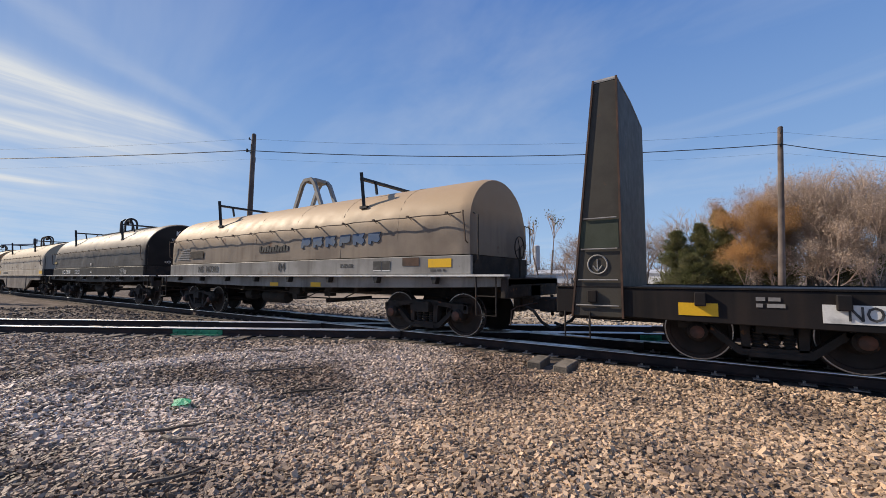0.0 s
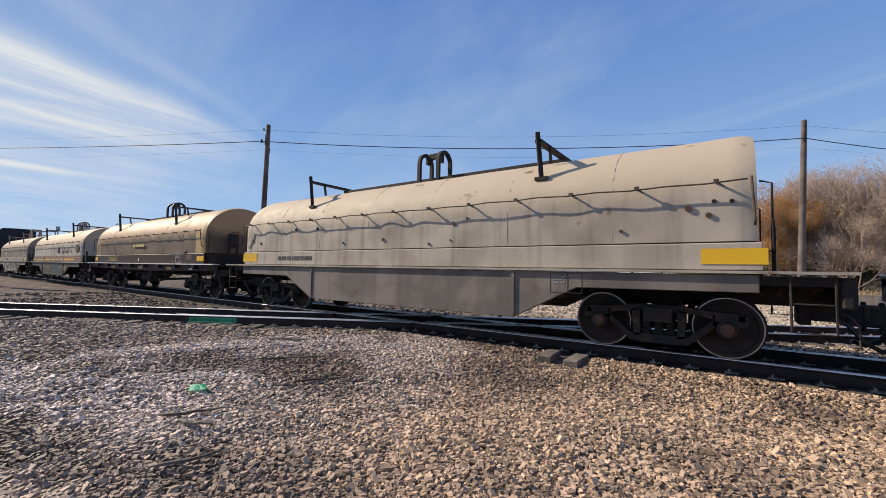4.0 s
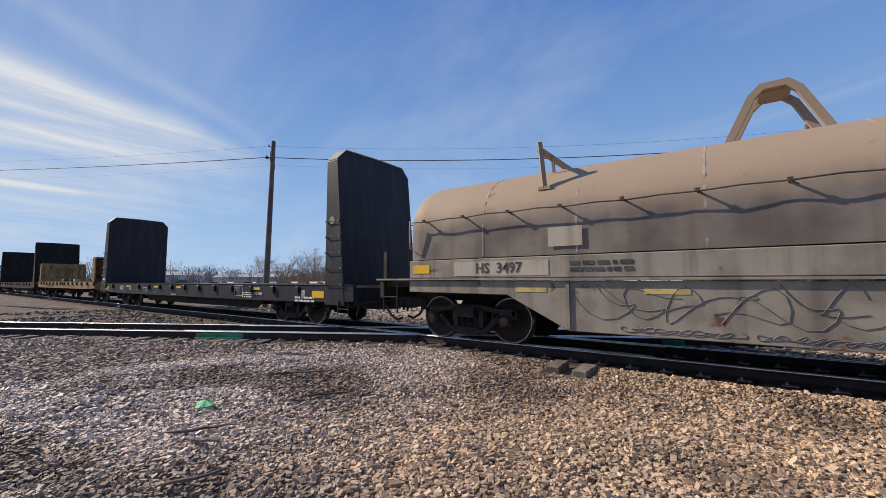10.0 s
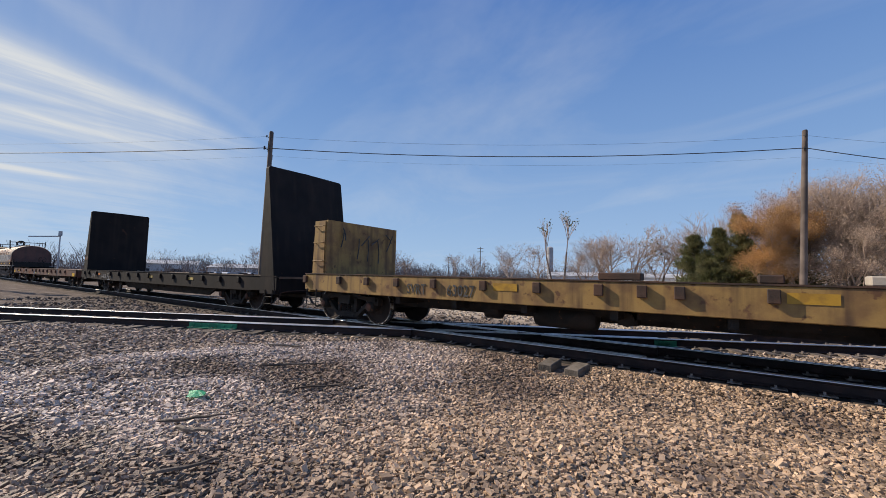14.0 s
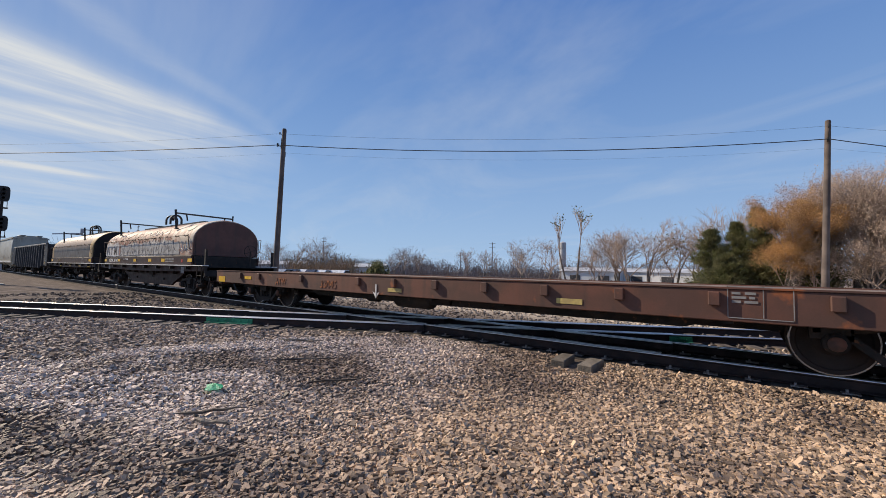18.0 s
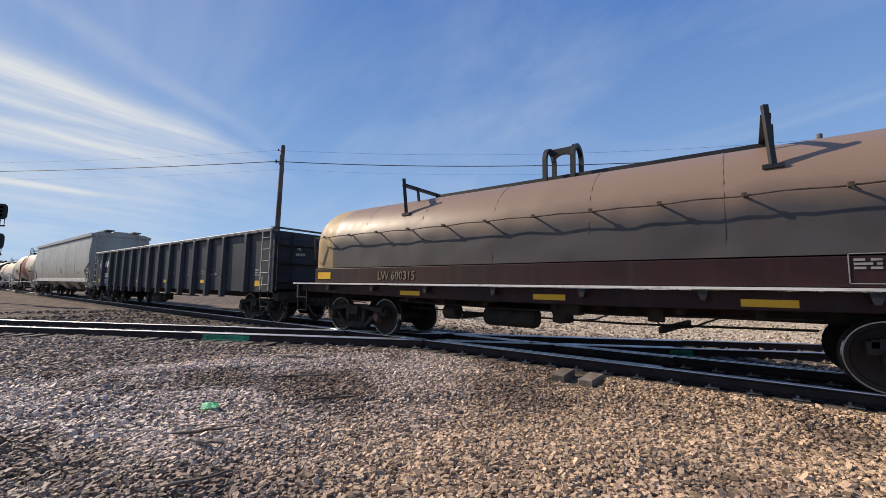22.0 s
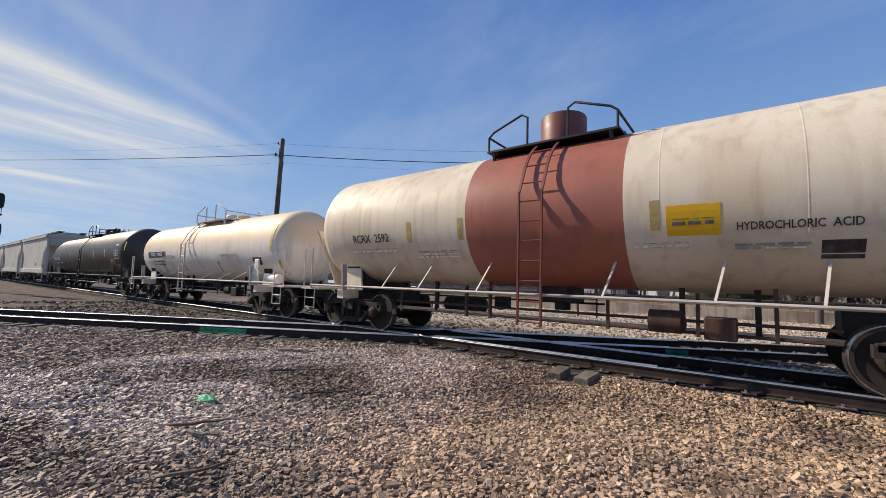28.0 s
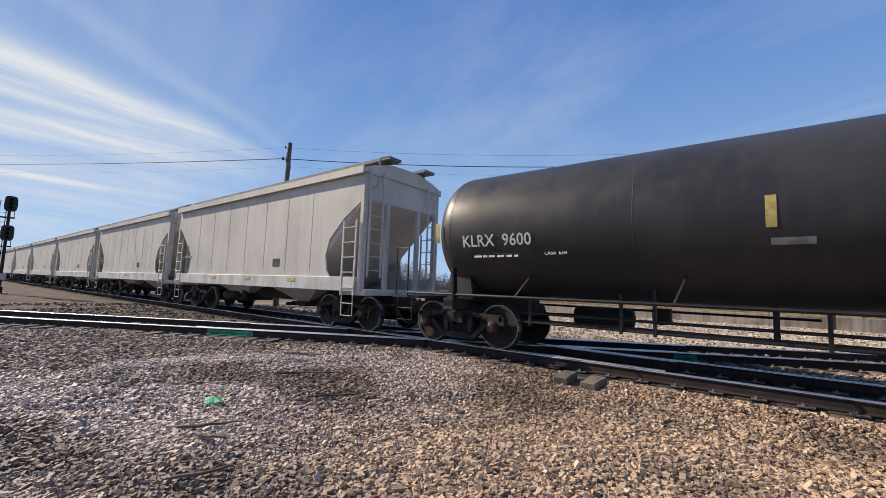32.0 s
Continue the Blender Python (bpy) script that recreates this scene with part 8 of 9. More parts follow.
on_tank(car, R_, Z_, 4.6, 5.15, -30, -18, M_BLACKTXT, "data_panel")
yy = -math.sqrt(R_ ** 2 - 0.3 ** 2) - 0.012
bars(-3.4, -2.0, 1.95, 2.3, 5, yy, M_GREYTXT, car, 4)
bars(2.2, 3.6, 2.0, 2.3, 3, yy, M_GREYTXT, car, 6)

bm = plate(new_bm(), [(5.32, 1.20), (5.55, 1.43), (5.32, 1.66), (5.09, 1.43)], -1.475, -1.462)
part("placard", bm, M_WHITE, car, "white diamond placard", smooth=0)
part("placard_holder", box(new_bm(), 5.19, 5.45, -1.46, -1.40, 1.05, 1.85), P_TANKC, car, smooth=0, bevel=0.02)
part("equipment_box", lathe(new_bm(), [(5.6, 0.02), (5.62, 0.15), (6.35, 0.15), (6.37, 0.02)], "x", 14, (0, -1.2, 1.22)), P_TANKC, car, "cream cylinder on the end platform")
on_tank(car, R_, Z_, 5.78, 5.92, -10, 32, M_YELTXT, "reflector")

# black tank car


def spilled(ma, x0, half, z0, col):
    """Adds a pale spill below a hatch: widest at the top and ragged at its lower edge."""
    N, L = ma.node_tree.nodes, ma.node_tree.links
    b = N["Principled BSDF"]
    old = b.inputs["Base Color"].links[0].from_socket
    co = N.new("ShaderNodeTexCoord").outputs["Object"]
    sep = N.new("ShaderNodeSeparateXYZ")
    L.new(co, sep.inputs[0])
    nz = N.new("ShaderNodeTexNoise")
    nz.inputs["Scale"].default_value, nz.inputs["Detail"].default_value = 1.6, 6
    L.new(co, nz.inputs["Vector"])

    def node(op, a, c):
        n = N.new("ShaderNodeMath")
        n.operation = op
        for i, v in enumerate((a, c)):
            if isinstance(v, (int, float)):
                n.inputs[i].default_value = v
            else:
                L.new(v, n.inputs[i])
        return n.outputs[0]

    def ramp(v, lo, hi):
        r = N.new("ShaderNodeMapRange")
        r.inputs["From Min"].default_value, r.inputs["From Max"].default_value = lo, hi
        L.new(v, r.inputs["Value"])
        return r.outputs["Result"]

    wob = node("MULTIPLY", node("SUBTRACT", nz.outputs["Fac"], 0.5), 1.6)
    off = node("ADD", node("ABSOLUTE", node("SUBTRACT", sep.outputs["X"], x0), 0.0), wob)
    f = node("MULTIPLY", ramp(off, half, half * 0.35), ramp(node("ADD", sep.outputs["Z"], node("MULTIPLY", wob, 0.4)), z0, z0 + 0.9))
    f = node("MULTIPLY", f, 0.75)
    mx = N.new("ShaderNodeMix")
    mx.data_type = "RGBA"
    L.new(f, mx.inputs["Factor"])
    L.new(old, mx.inputs["A"])
    mx.inputs["B"].default_value = (*col, 1)
    L.new(mx.outputs["Result"], b.inputs["Base Color"])


spilled(P_TANKB, 0.5, 1.9, 2.75, (0.14, 0.11, 0.08))
car, h = tank_car("long satin black tank car with white lettering", -142.0, -158.75, 2.05, P_TANKB, 1.39, 2.485, 9.15, P_TANKB, rail_mat=M_BLACK, dome_mat=M_BLACK, px=0.4, ladder_x=0.2, dome_r=0.30, dome_h=0.44, frame_mat=M_BLACK)
R_, Z_ = 1.39, 2.485
for x, r_, top_ in ((-0.45, 0.14, 0.24), (1.55, 0.17, 0.42), (2.2, 0.10, 0.36)):
    part("valve", lathe(new_bm(), [(Z_ + R_ - 0.1, r_), (Z_ + R_ + top_ - 0.05, r_), (Z_ + R_ + top_, r_ * 0.6)], "z", 14, (x, 0, 0)), M_BLACK, car, "small round valve on the tank top")
tank_letter("KLRX  9600", car, R_, Z_, -h + 1.08, -12, 0.34, M_WHITE, 0.92)
yy = -math.sqrt(R_ ** 2 - 0.4 ** 2) - 0.012
bars(-h + 0.55, -h + 1.6, 1.86, 2.0, 2, -1.275, M_WHITE, car, 9)
letter("CASA  6.04", -h + 2.3, -1.275, 1.93, 0.09, M_WHITE, car)
for x in (-h - 0.42, -3.1, 3.1, 5.45):
    on_tank(car, R_, Z_, x, x + 0.12, -12, 6, M_YELTXT, "reflector")
on_tank(car, R_, Z_, 6.39, 7.11, -37, -20, M_YELLOW, "placard", "yellow warning placard")
for a0, a1, x0, x1 in ((-35, -31.5, 6.45, 7.03), (-30, -26.5, 6.45, 7.05), (-25, -23.8, 6.5, 6.98), (-22.8, -21.8, 6.45, 7.0)):
    on_tank(car, R_ + 0.006, Z_, x0, x1, a0, a1, M_BLACKTXT, "small_print", "", 1)
for a0, a1, x0, x1 in ((-19, -18, 7.33, 8.1), (1.5, 2.5, 7.33, 8.1), (-19, 2.5, 7.33, 7.36), (-19, 2.5, 7.68, 7.71), (-19, 2.5, 8.07, 8.1), (-15, -14, 7.4, 7.65), (-11, -10, 7.38, 8.0), (-7, -6, 7.38, 8.04), (-3, -2, 7.38, 8.0), (13, 16, 7.45, 8.0), (-48, -47, 7.36, 7.9), (-34, -33, 7.36, 7.9), (-48, -33, 7.36, 7.39), (-48, -33, 7.87, 7.9)):
    on_tank(car, R_, Z_, x0, x1, a0, a1, M_WHITE, "data_panel", "", 2)
on_tank(car, R_, Z_, 6.9, 7.05, -47, -44, M_REDTAG, "label")
on_tank(car, R_, Z_, h + 0.75, h + 0.9, 0, 20, M_YELLOW, "reflector")
bars(-1.6, -0.6, 2.15, 2.35, 2, yy, M_GREYTXT, car, 3)
bars(2.2, 3.4, 2.15, 2.35, 2, yy, M_GREYTXT, car, 8)
on_tank(car, R_, Z_, -3.05, -2.6, -22, -18, M_GREYTXT, "label")

# string of light grey covered hoppers at the tail
sf = -162.75
for i in range(9):
    car, h, b = covered_hopper("light grey covered hopper with sloping ends", sf, sf - 9.75, 1.85, P_HOPPER2, P_SILLWHITE, z_eave=4.16, z_roof=4.56, slope=2.3, bays=2, sill=(1.05, 1.42),
                               cut=((0.0, 3.45), (0.75, 3.0), (1.35, 2.45), (1.5, 2.0), (1.42, 1.6), (1.25, 1.40)), ladder_top=2.9)
    bars(-b + 0.7, -b + 1.6, 2.05, 2.2, 1, -1.505, M_GREYTXT, car, 30 + i)
    panel("data_panel", 1.9, 2.3, 1.7, 1.95, -1.505, M_BLACKTXT, car)
    for x in (-2.4, 0.2, 2.9):
        panel("reflector", x, x + 0.4, 1.26, 1.36, -1.565, M_YELTXT, car)
    sf -= 13.5

# ---- poles and wires ----
POLES = [(-45.9, -2.3), (-21.29, 12.18), (2.87, 27.05), (27.8, 41.7)]
LEANS = [0, 1.9, 2.0, 0]


def wire_pole(x, y, lean):
    bm = new_bm()
    lathe(bm, [(-1.0, 0.17), (0, 0.165), (3, 0.15), (6, 0.135), (9.45, 0.115), (9.5, 0.09)], "z", 12)
    root = thing("utility_pole", bm, M_POLE, "tall weathered wooden utility pole beside the tracks", "pole", "utility poles")
    root.matrix_world = pose(x, y, -0.1, 0, lean)
    part("insulator", bar(bar(new_bm(), (-0.02, -0.1, 8.41), (-0.02, -0.34, 8.47), 0.02), (-0.02, -0.34, 8.39), (-0.02, -0.34, 8.57), 0.05), M_BLACK, root)
    part("insulator", bar(bar(new_bm(), (0, -0.1, 9.1), (0, -0.26, 9.14), 0.015), (0, -0.26, 9.1), (0, -0.26, 9.22), 0.035), M_BLACK, root)
    part("pole_bracket", beam(beam(new_bm(), (0, -0.13, 8.3), (0, -0.13, 8.9), 0.05, 0.02), (0, 0.13, 7.9), (0, 0.13, 8.2), 0.06, 0.02), M_IRON, root)
    return root


tops = []
for (x, y), lean in zip(POLES, LEANS):
    tops.append(wire_pole(x, y, lean).matrix_world.copy())


def wire(z, y, sags, r, label):
    pts = []
    for a, b, sag in zip(tops, tops[1:], sags):
        p, q = a @ Vector((0, y, z)), b @ Vector((0, y, z))
        pts += [p.lerp(q, i / 24) - Vector((0, 0, sag * 4 * (i / 24) * (1 - i / 24))) for i in range(24)]
    bm = pipe(new_bm(), pts + [tops[-1] @ Vector((0, y, z))], r, 5)
    thing("overhead_wire", bm, M_WIRE, label, "wire", "overhead wires")


wire(8.47, -0.34, (0.2, 0.48, 1.3), 0.022, "thick black overhead cable sagging between wooden poles")
wire(9.14, -0.26, (0.3, 0.5, 0.9), 0.005, "thin overhead wire between wooden poles")
wire(8.14, 0.16, (0.3, 0.5, 0.9), 0.003, "thin lower wire between wooden poles")

# ---- signal ----


def signal_mast(x, y):
    bm = new_bm()
    lathe(bm, [(-0.3, 0.16), (0.5, 0.16), (0.52, 0.085), (6.1, 0.075)], "z", 12)
    root = thing("railway_signal", bm, M_IRON, "dark steel railway signal mast with two signal heads", "signal")
    root.matrix_world = pose(x, y, -0.05, 0, 0, 90)
    part("foundation", box(new_bm(), -0.4, 0.4, -0.4, 0.4, -0.3, 0.12), mat("old_concrete", (0.33, 0.32, 0.30), rough=0.9), root, "concrete base", bevel=0.03)
    # tall rounded housings facing down the line, seen from behind
    for z in (5.80, 3.92):
        outline = [(0.27 * math.copysign(abs(math.cos(a)) ** 0.5, math.cos(a)), z + 0.46 * math.copysign(abs(math.sin(a)) ** 0.55, math.sin(a))) for a in [2 * math.pi * i / 24 for i in range(24)]]
        head = part("signal_head", plate(new_bm(), outline, -0.42, -0.14), M_BLACK, root, "tall rounded black signal head", smooth=0.6, bevel=0.03)
        part("backing_plate", plate(new_bm(), [(px_ * 1.12, z + (pz_ - z) * 1.08) for px_, pz_ in outline], -0.45, -0.424), M_BLACK, head, smooth=0)
        for dz in (0.26, 0.0, -0.26):
            part("hood", lathe(new_bm(), [(-0.62, 0.10), (-0.455, 0.11), (-0.455, 0.09), (-0.62, 0.08)], "y", 14, (0, 0, z + dz)), M_BLACK, head)
        part("head_bracket", box(new_bm(), -0.07, 0.07, -0.138, -0.07, z - 0.3, z + 0.3), M_IRON, root, smooth=0)
        part("cage_platform", box(new_bm(), -0.42, 0.30, 0.09, 0.55, z - 0.86, z - 0.80), M_IRON, root, smooth=0)
        for px_ in (-0.4, 0.28):
            part("cage_rail", pipe(new_bm(), [(px_, 0.52, z - 0.8), (px_, 0.52, z + 0.2), (px_, 0.1, z + 0.2)], 0.018), M_IRON, root)
    for px_ in (-0.42, -0.12):
        part("ladder_rail", bar(new_bm(), (px_, 0.34, 0.0), (px_, 0.2, 5.6), 0.022), M_IRON, root)
    for i in range(17):
        part("rung", bar(new_bm(), (-0.42, 0.34 - 0.14 * i / 17, 0.3 + i * 0.31), (-0.12, 0.34 - 0.14 * i / 17, 0.3 + i * 0.31), 0.012), M_IRON, root)
    part("relay_box", box(new_bm(), -0.22, 0.22, -0.20, 0.20, 0.95, 1.35), mat("pale_grey_box", (0.45, 0.45, 0.45), rough=0.6), root, "small pale equipment box", bevel=0.02)


signal_mast(-37.82, 2.90)

# ---- small litter in the gravel ----
bm = new_bm()
rs = random.Random(9)
pts = [(rs.uniform(-0.13, 0.13), rs.uniform(-0.09, 0.09), rs.uniform(0.0, 0.05)) for _ in range(14)]
top = [bm.verts.new((0.14 * math.cos(a) * rs.uniform(0.7, 1.2), 0.10 * math.sin(a) * rs.uniform(0.7, 1.2), rs.uniform(0.0, 0.05))) for a in [i * math.pi / 6 for i in range(12)]]
mid = bm.verts.new((0, 0, 0.06))
for i in range(12):
    bm.faces.new((top[i], top[(i + 1) % 12], mid))
bmesh.ops.solidify(bm, geom=bm.faces, thickness=0.006)
ob = thing("plastic_scrap", bm, mat("green_plastic", (0.10, 0.55, 0.30), (0.2, 0.62, 0.4), rough=0.4, bump=0.05), "crumpled scrap of green plastic on the gravel", "litter", smooth=0)
ob.location = (-5.02, 2.19, 0.01)


def stick(p, q, r, label, ma, seed):
    rs = random.Random(seed)
    bm = new_bm()
    pts = [Vector(p).lerp(Vector(q), i / 6) + Vector((rs.uniform(-1, 1), rs.uniform(-1, 1), rs.uniform(0, 1))) * r * 0.8 for i in range(7)]
    pipe(bm, pts, [r * (0.3, 0.75, 0.8, 0.7, 0.65, 0.5, 0.15)[i] for i in range(7)], 5)
    return thing("wood_splinter", bm, ma, label, "wood scrap", "splinters in the gravel", smooth=0)


stick((-4.35, 1.55, 0.02), (-4.05, 2.10, 0.03), 0.022, "dark broken tie splinter lying on gravel", M_TIE, 1)
stick((-4.10, 1.58, 0.02), (-3.72, 1.78, 0.03), 0.028, "pale broken tie splinter lying on gravel", M_TIELIGHT, 2)
stick((-5.9, 3.4, 0.02), (-5.2, 4.1, 0.03), 0.02, "dark broken tie splinter lying on gravel", M_TIE, 3)
stick((-4.4, 3.0, 0.02), (-4.0, 3.6, 0.03), 0.018, "dark broken tie splinter lying on gravel", M_TIE, 5)
stick((-3.3, 1.15, 0.02), (-3.15, 1.6, 0.02), 0.02, "dark broken tie splinter lying on gravel", M_TIE, 7)
stick((-7.6, 4.45, 0.0), (-6.7, 4.9, 0.02), 0.03, "grey broken tie splinter beside the rail", M_TIELIGHT, 8)

# ---- trees ----
def leafy(name, col, col2, through=0.35, vary=0.4, scale=0.7):
    """Thin leaves or needles: matt, uneven in tint, lit from behind as well."""
    ma = bpy.data.materials.new(name)
    ma.use_nodes = True
    N, L = ma.node_tree.nodes, ma.node_tree.links
    N.clear()
    nz = N.new("ShaderNodeTexNoise")
    nz.inputs["Scale"].default_value, nz.inputs["Detail"].default_value = scale, 4
    L.new(N.new("ShaderNodeTexCoord").outputs["Object"], nz.inputs["Vector"])
    r = N.new("ShaderNodeMapRange")
    r.inputs["From Min"].default_value, r.inputs["From Max"].default_value = 0.38, 0.62
    L.new(nz.outputs["Fac"], r.inputs["Value"])
    mx = N.new("ShaderNodeMix")
    mx.data_type = "RGBA"
    L.new(r.outputs["Result"], mx.inputs["Factor"])
    mx.inputs["A"].default_value, mx.inputs["B"].default_value = (*col, 1), (*col2, 1)
    r2 = N.new("ShaderNodeMapRange")
    r2.inputs["To Min"].default_value, r2.inputs["To Max"].default_value = 1 - vary, 1 + vary
    L.new(N.new("ShaderNodeNewGeometry").outputs["Random Per Island"], r2.inputs["Value"])
    mu = N.new("ShaderNodeMix")
    mu.data_type, mu.blend_type = "RGBA", "MULTIPLY"
    mu.inputs["Factor"].default_value = 1.0
    L.new(mx.outputs["Result"], mu.inputs["A"])
    L.new(r2.outputs["Result"], mu.inputs["B"])
    both = N.new("ShaderNodeMixShader")
    both.inputs[0].default_value = through
    for i, kind in ((1, "ShaderNodeBsdfDiffuse"), (2, "ShaderNodeBsdfTranslucent")):
        sh = N.new(kind)
        L.new(mu.outputs["Result"], sh.inputs["Color"])
        L.new(sh.outputs[0], both.inputs[i])
    L.new(both.outputs[0], N.new("ShaderNodeOutputMaterial").inputs["Surface"])
    return ma


M_BARK = mat("grey_bark", (0.17, 0.145, 0.125), (0.11, 0.09, 0.08), rough=0.9, scale=3, bump=0.4)
M_TWIG = mat("brown_twigs", (0.40, 0.315, 0.265), (0.30, 0.235, 0.20), rough=0.9, spec=0.05, scale=3, bump=0.0)
M_CEDAR = leafy("juniper_green", (0.125, 0.135, 0.062), (0.19, 0.18, 0.095), 0.3, 0.5)
M_OAK = leafy("russet_leaves", (0.52, 0.31, 0.14), (0.42, 0.26, 0.135), 0.4, 0.35)
M_TAN = leafy("tan_leaves", (0.50, 0.39, 0.31), (0.40, 0.315, 0.255), 0.4, 0.3)
M_GRASS = leafy("dry_grass", (0.36, 0.285, 0.175), (0.27, 0.21, 0.13), 0.3, 0.4)


class Heap:
    """Gathers loose quads and sticks, and turns them into one mesh."""

    def __init__(self):
        self.v, self.f = [], []

    def stick(self, p, q, r0, r1, seg=4):
        d = (q - p).normalized()
        u = d.orthogonal().normalized()
        w = d.cross(u)
        n = len(self.v)
        for c, r in ((p, r0), (q, r1)):
            for i in range(seg):
                a = 2 * math.pi * i / seg
                self.v.append(c + (u * math.cos(a) + w * math.sin(a)) * r)
        for i in range(seg):
            j = (i + 1) % seg
            self.f.append((n + i, n + j, n + seg + j, n + seg + i))

    def leaf(self, c, s, rs):
        a = Vector((rs.gauss(0, 1), rs.gauss(0, 1), rs.gauss(0, 0.7))).normalized()
        b = a.orthogonal().normalized()
        b = (Matrix.Rotation(rs.uniform(0, 6.3), 3, a) @ b)
        c2 = a.cross(b) * s * rs.uniform(0.3, 0.6)
        b = b * s
        n = len(self.v)
        self.v += [c - b, c + c2, c + b, c - c2]
        self.f.append((n, n + 1, n + 2, n + 3))

    def spray(self, c, d, s, w):
        """A slim leaf or twig that points along d."""
        a = d.orthogonal().normalized() * (w / 2)
        n = len(self.v)
        self.v += [c, c + d * s * 0.45 + a, c + d * s, c + d * s * 0.45 - a]
        self.f.append((n, n + 1, n + 2, n + 3))

    def mesh(self, name, ma):
        me = bpy.data.meshes.new(name)
        me.from_pydata([tuple(v) for v in self.v], [], self.f)
        me.materials.append(ma)
        return me


def grow(wood, tips, p, d, length, r, depth, rs, spread, upward, fork=3):
    q = p + d * length
    wood.stick(p, q, r, r * 0.68, 6 if depth > 3 else 4 if depth > 1 else 3)
    if depth == 0:
        tips.append(q)
        return
    for i in range(fork if depth > 1 else fork + 1):
        nd = (d + Vector((rs.gauss(0, spread), rs.gauss(0, spread), rs.gauss(upward, spread * 0.6)))).normalized()
        start = p + d * length * rs.uniform(0.55, 1.0)
        grow(wood, tips, start, nd, length * rs.uniform(0.62, 0.86), r * 0.60, depth - 1, rs, spread, upward, fork)


def bare_tree(x, y, h, seed, stems=1, spread=0.42, depth=5, upward=0.12, leaves=0, leaf_mat=None, leaf_size=0.1, label="", twig=None, z=-0.1, fork_at=(0.16, 0.26), limbs=0):
    rs = random.Random(seed)
    trunk, crown, tips = Heap(), Heap(), []
    for _ in range(stems):
        lean = Vector((rs.gauss(0, 0.16), rs.gauss(0, 0.16), 1)).normalized()
        base = Vector((rs.uniform(-0.25, 0.25) * (stems - 1), rs.uniform(-0.25, 0.25) * (stems - 1), -0.2))
        mid = base + lean * h * rs.uniform(*fork_at)
        trunk.stick(base, mid, h * 0.013, h * 0.010, 8)
        for _ in range(limbs or (4 if stems == 1 else 3)):
            d = (lean + Vector((rs.gauss(0, spread), rs.gauss(0, spread), 0.25))).normalized()
            grow(crown, tips, mid - lean * rs.uniform(0, 0.2), d, h * rs.uniform(0.17, 0.24), h * 0.0065, depth, rs, spread, upward)
    k = h / max(v.z for v in crown.v)
    for heap in (trunk, crown):
        heap.v = [Vector((v.x * k, v.y * k, v.z * k)) for v in heap.v]
    tips = [t * k for t in tips]
    root = tagged(new("tree", trunk.mesh("trunk", M_BARK)), label, "tree", "trees behind the yard")
    root.location = (x, y, z)
    part("crown", crown.mesh("crown", twig or M_TWIG), None, root, "bare twigs")
    if leaves:
        lv = Heap()
        for _ in range(leaves):
            c = rs.choice(tips)
            lv.leaf(c + Vector((rs.gauss(0, 0.28), rs.gauss(0, 0.28), rs.gauss(0, 0.25))), leaf_size * rs.uniform(0.6, 1.3), rs)
        part("foliage", lv.mesh("foliage", leaf_mat), None, root)
    return root


def juniper(x, y, h, w, seed, label, z=-0.1):
    """A ragged evergreen: trunk, drooping sprays and many small clumps."""
    rs = random.Random(seed)
    trunk, crown = Heap(), Heap()
    trunk.stick(Vector((0, 0, -0.2)), Vector((0.1, 0, h * 0.9)), h * 0.022, 0.03, 8)
    for _ in range(150):
        t = rs.random() ** 0.8
        zz = h * (0.03 + 0.95 * t)
        rad = w * (1 - t) ** 0.75 * rs.uniform(0.65, 1.15) + 0.12
        a = rs.uniform(0, 2 * math.pi)
        tip = Vector((math.cos(a) * rad, math.sin(a) * rad, zz + rad * rs.uniform(0.0, 0.5)))
        start = Vector((0, 0, zz - rad * 0.25))
        trunk.stick(start, tip, 0.03, 0.01, 3)
        way = (tip - start).normalized()
        for _ in range(150):
            k = rs.uniform(0.2, 1.0)
            c = start.lerp(tip, k) + Vector((rs.gauss(0, 0.13), rs.gauss(0, 0.13), rs.gauss(0, 0.12))) * (0.6 + 0.35 * rad)
            crown.spray(c, (way + Vector((rs.gauss(0, 0.5), rs.gauss(0, 0.5), rs.gauss(0.25, 0.4)))).normalized(), rs.uniform(0.14, 0.36), rs.uniform(0.03, 0.06))
    root = tagged(new("tree", trunk.mesh("trunk", M_BARK)), label, "tree", "trees behind the yard")
    root.location = (x, y, z)
    part("crown", crown.mesh("crown", M_CEDAR), None, root, "dense dark green sprays")
    return root


TREE = "leafless grey-brown tree at the yard's edge"
bare_tree(-24.3, 48, 6.6, 1, spread=0.62, upward=0.02, label="small leafless spreading tree in dry grass")
bare_tree(-20.6, 48.5, 6.4, 2, spread=0.62, upward=0.03, label="small leafless spreading tree in dry grass")
bare_tree(-17.3, 50, 10.4, 3, spread=0.22, depth=3, fork_at=(0.42, 0.5), limbs=2, upward=0.3, leaves=90, leaf_mat=M_CEDAR, leaf_size=0.16, label="slender leafless tree with a few clinging leaves")
bare_tree(-18.6, 50.5, 9.2, 33, spread=0.22, depth=3, fork_at=(0.42, 0.5), limbs=2, upward=0.3, leaves=50, leaf_mat=M_CEDAR, leaf_size=0.16, label="slender leafless tree with a few clinging leaves")
bare_tree(-14.6, 49, 6.9, 4, stems=3, spread=0.55, upward=0.06, label=TREE)
bare_tree(-12.6, 50, 7.3, 5, stems=3, spread=0.52, upward=0.06, label=TREE)
bare_tree(-10.9, 48, 7.2, 6, stems=2, spread=0.48, depth=5, upward=0.08, label=TREE)
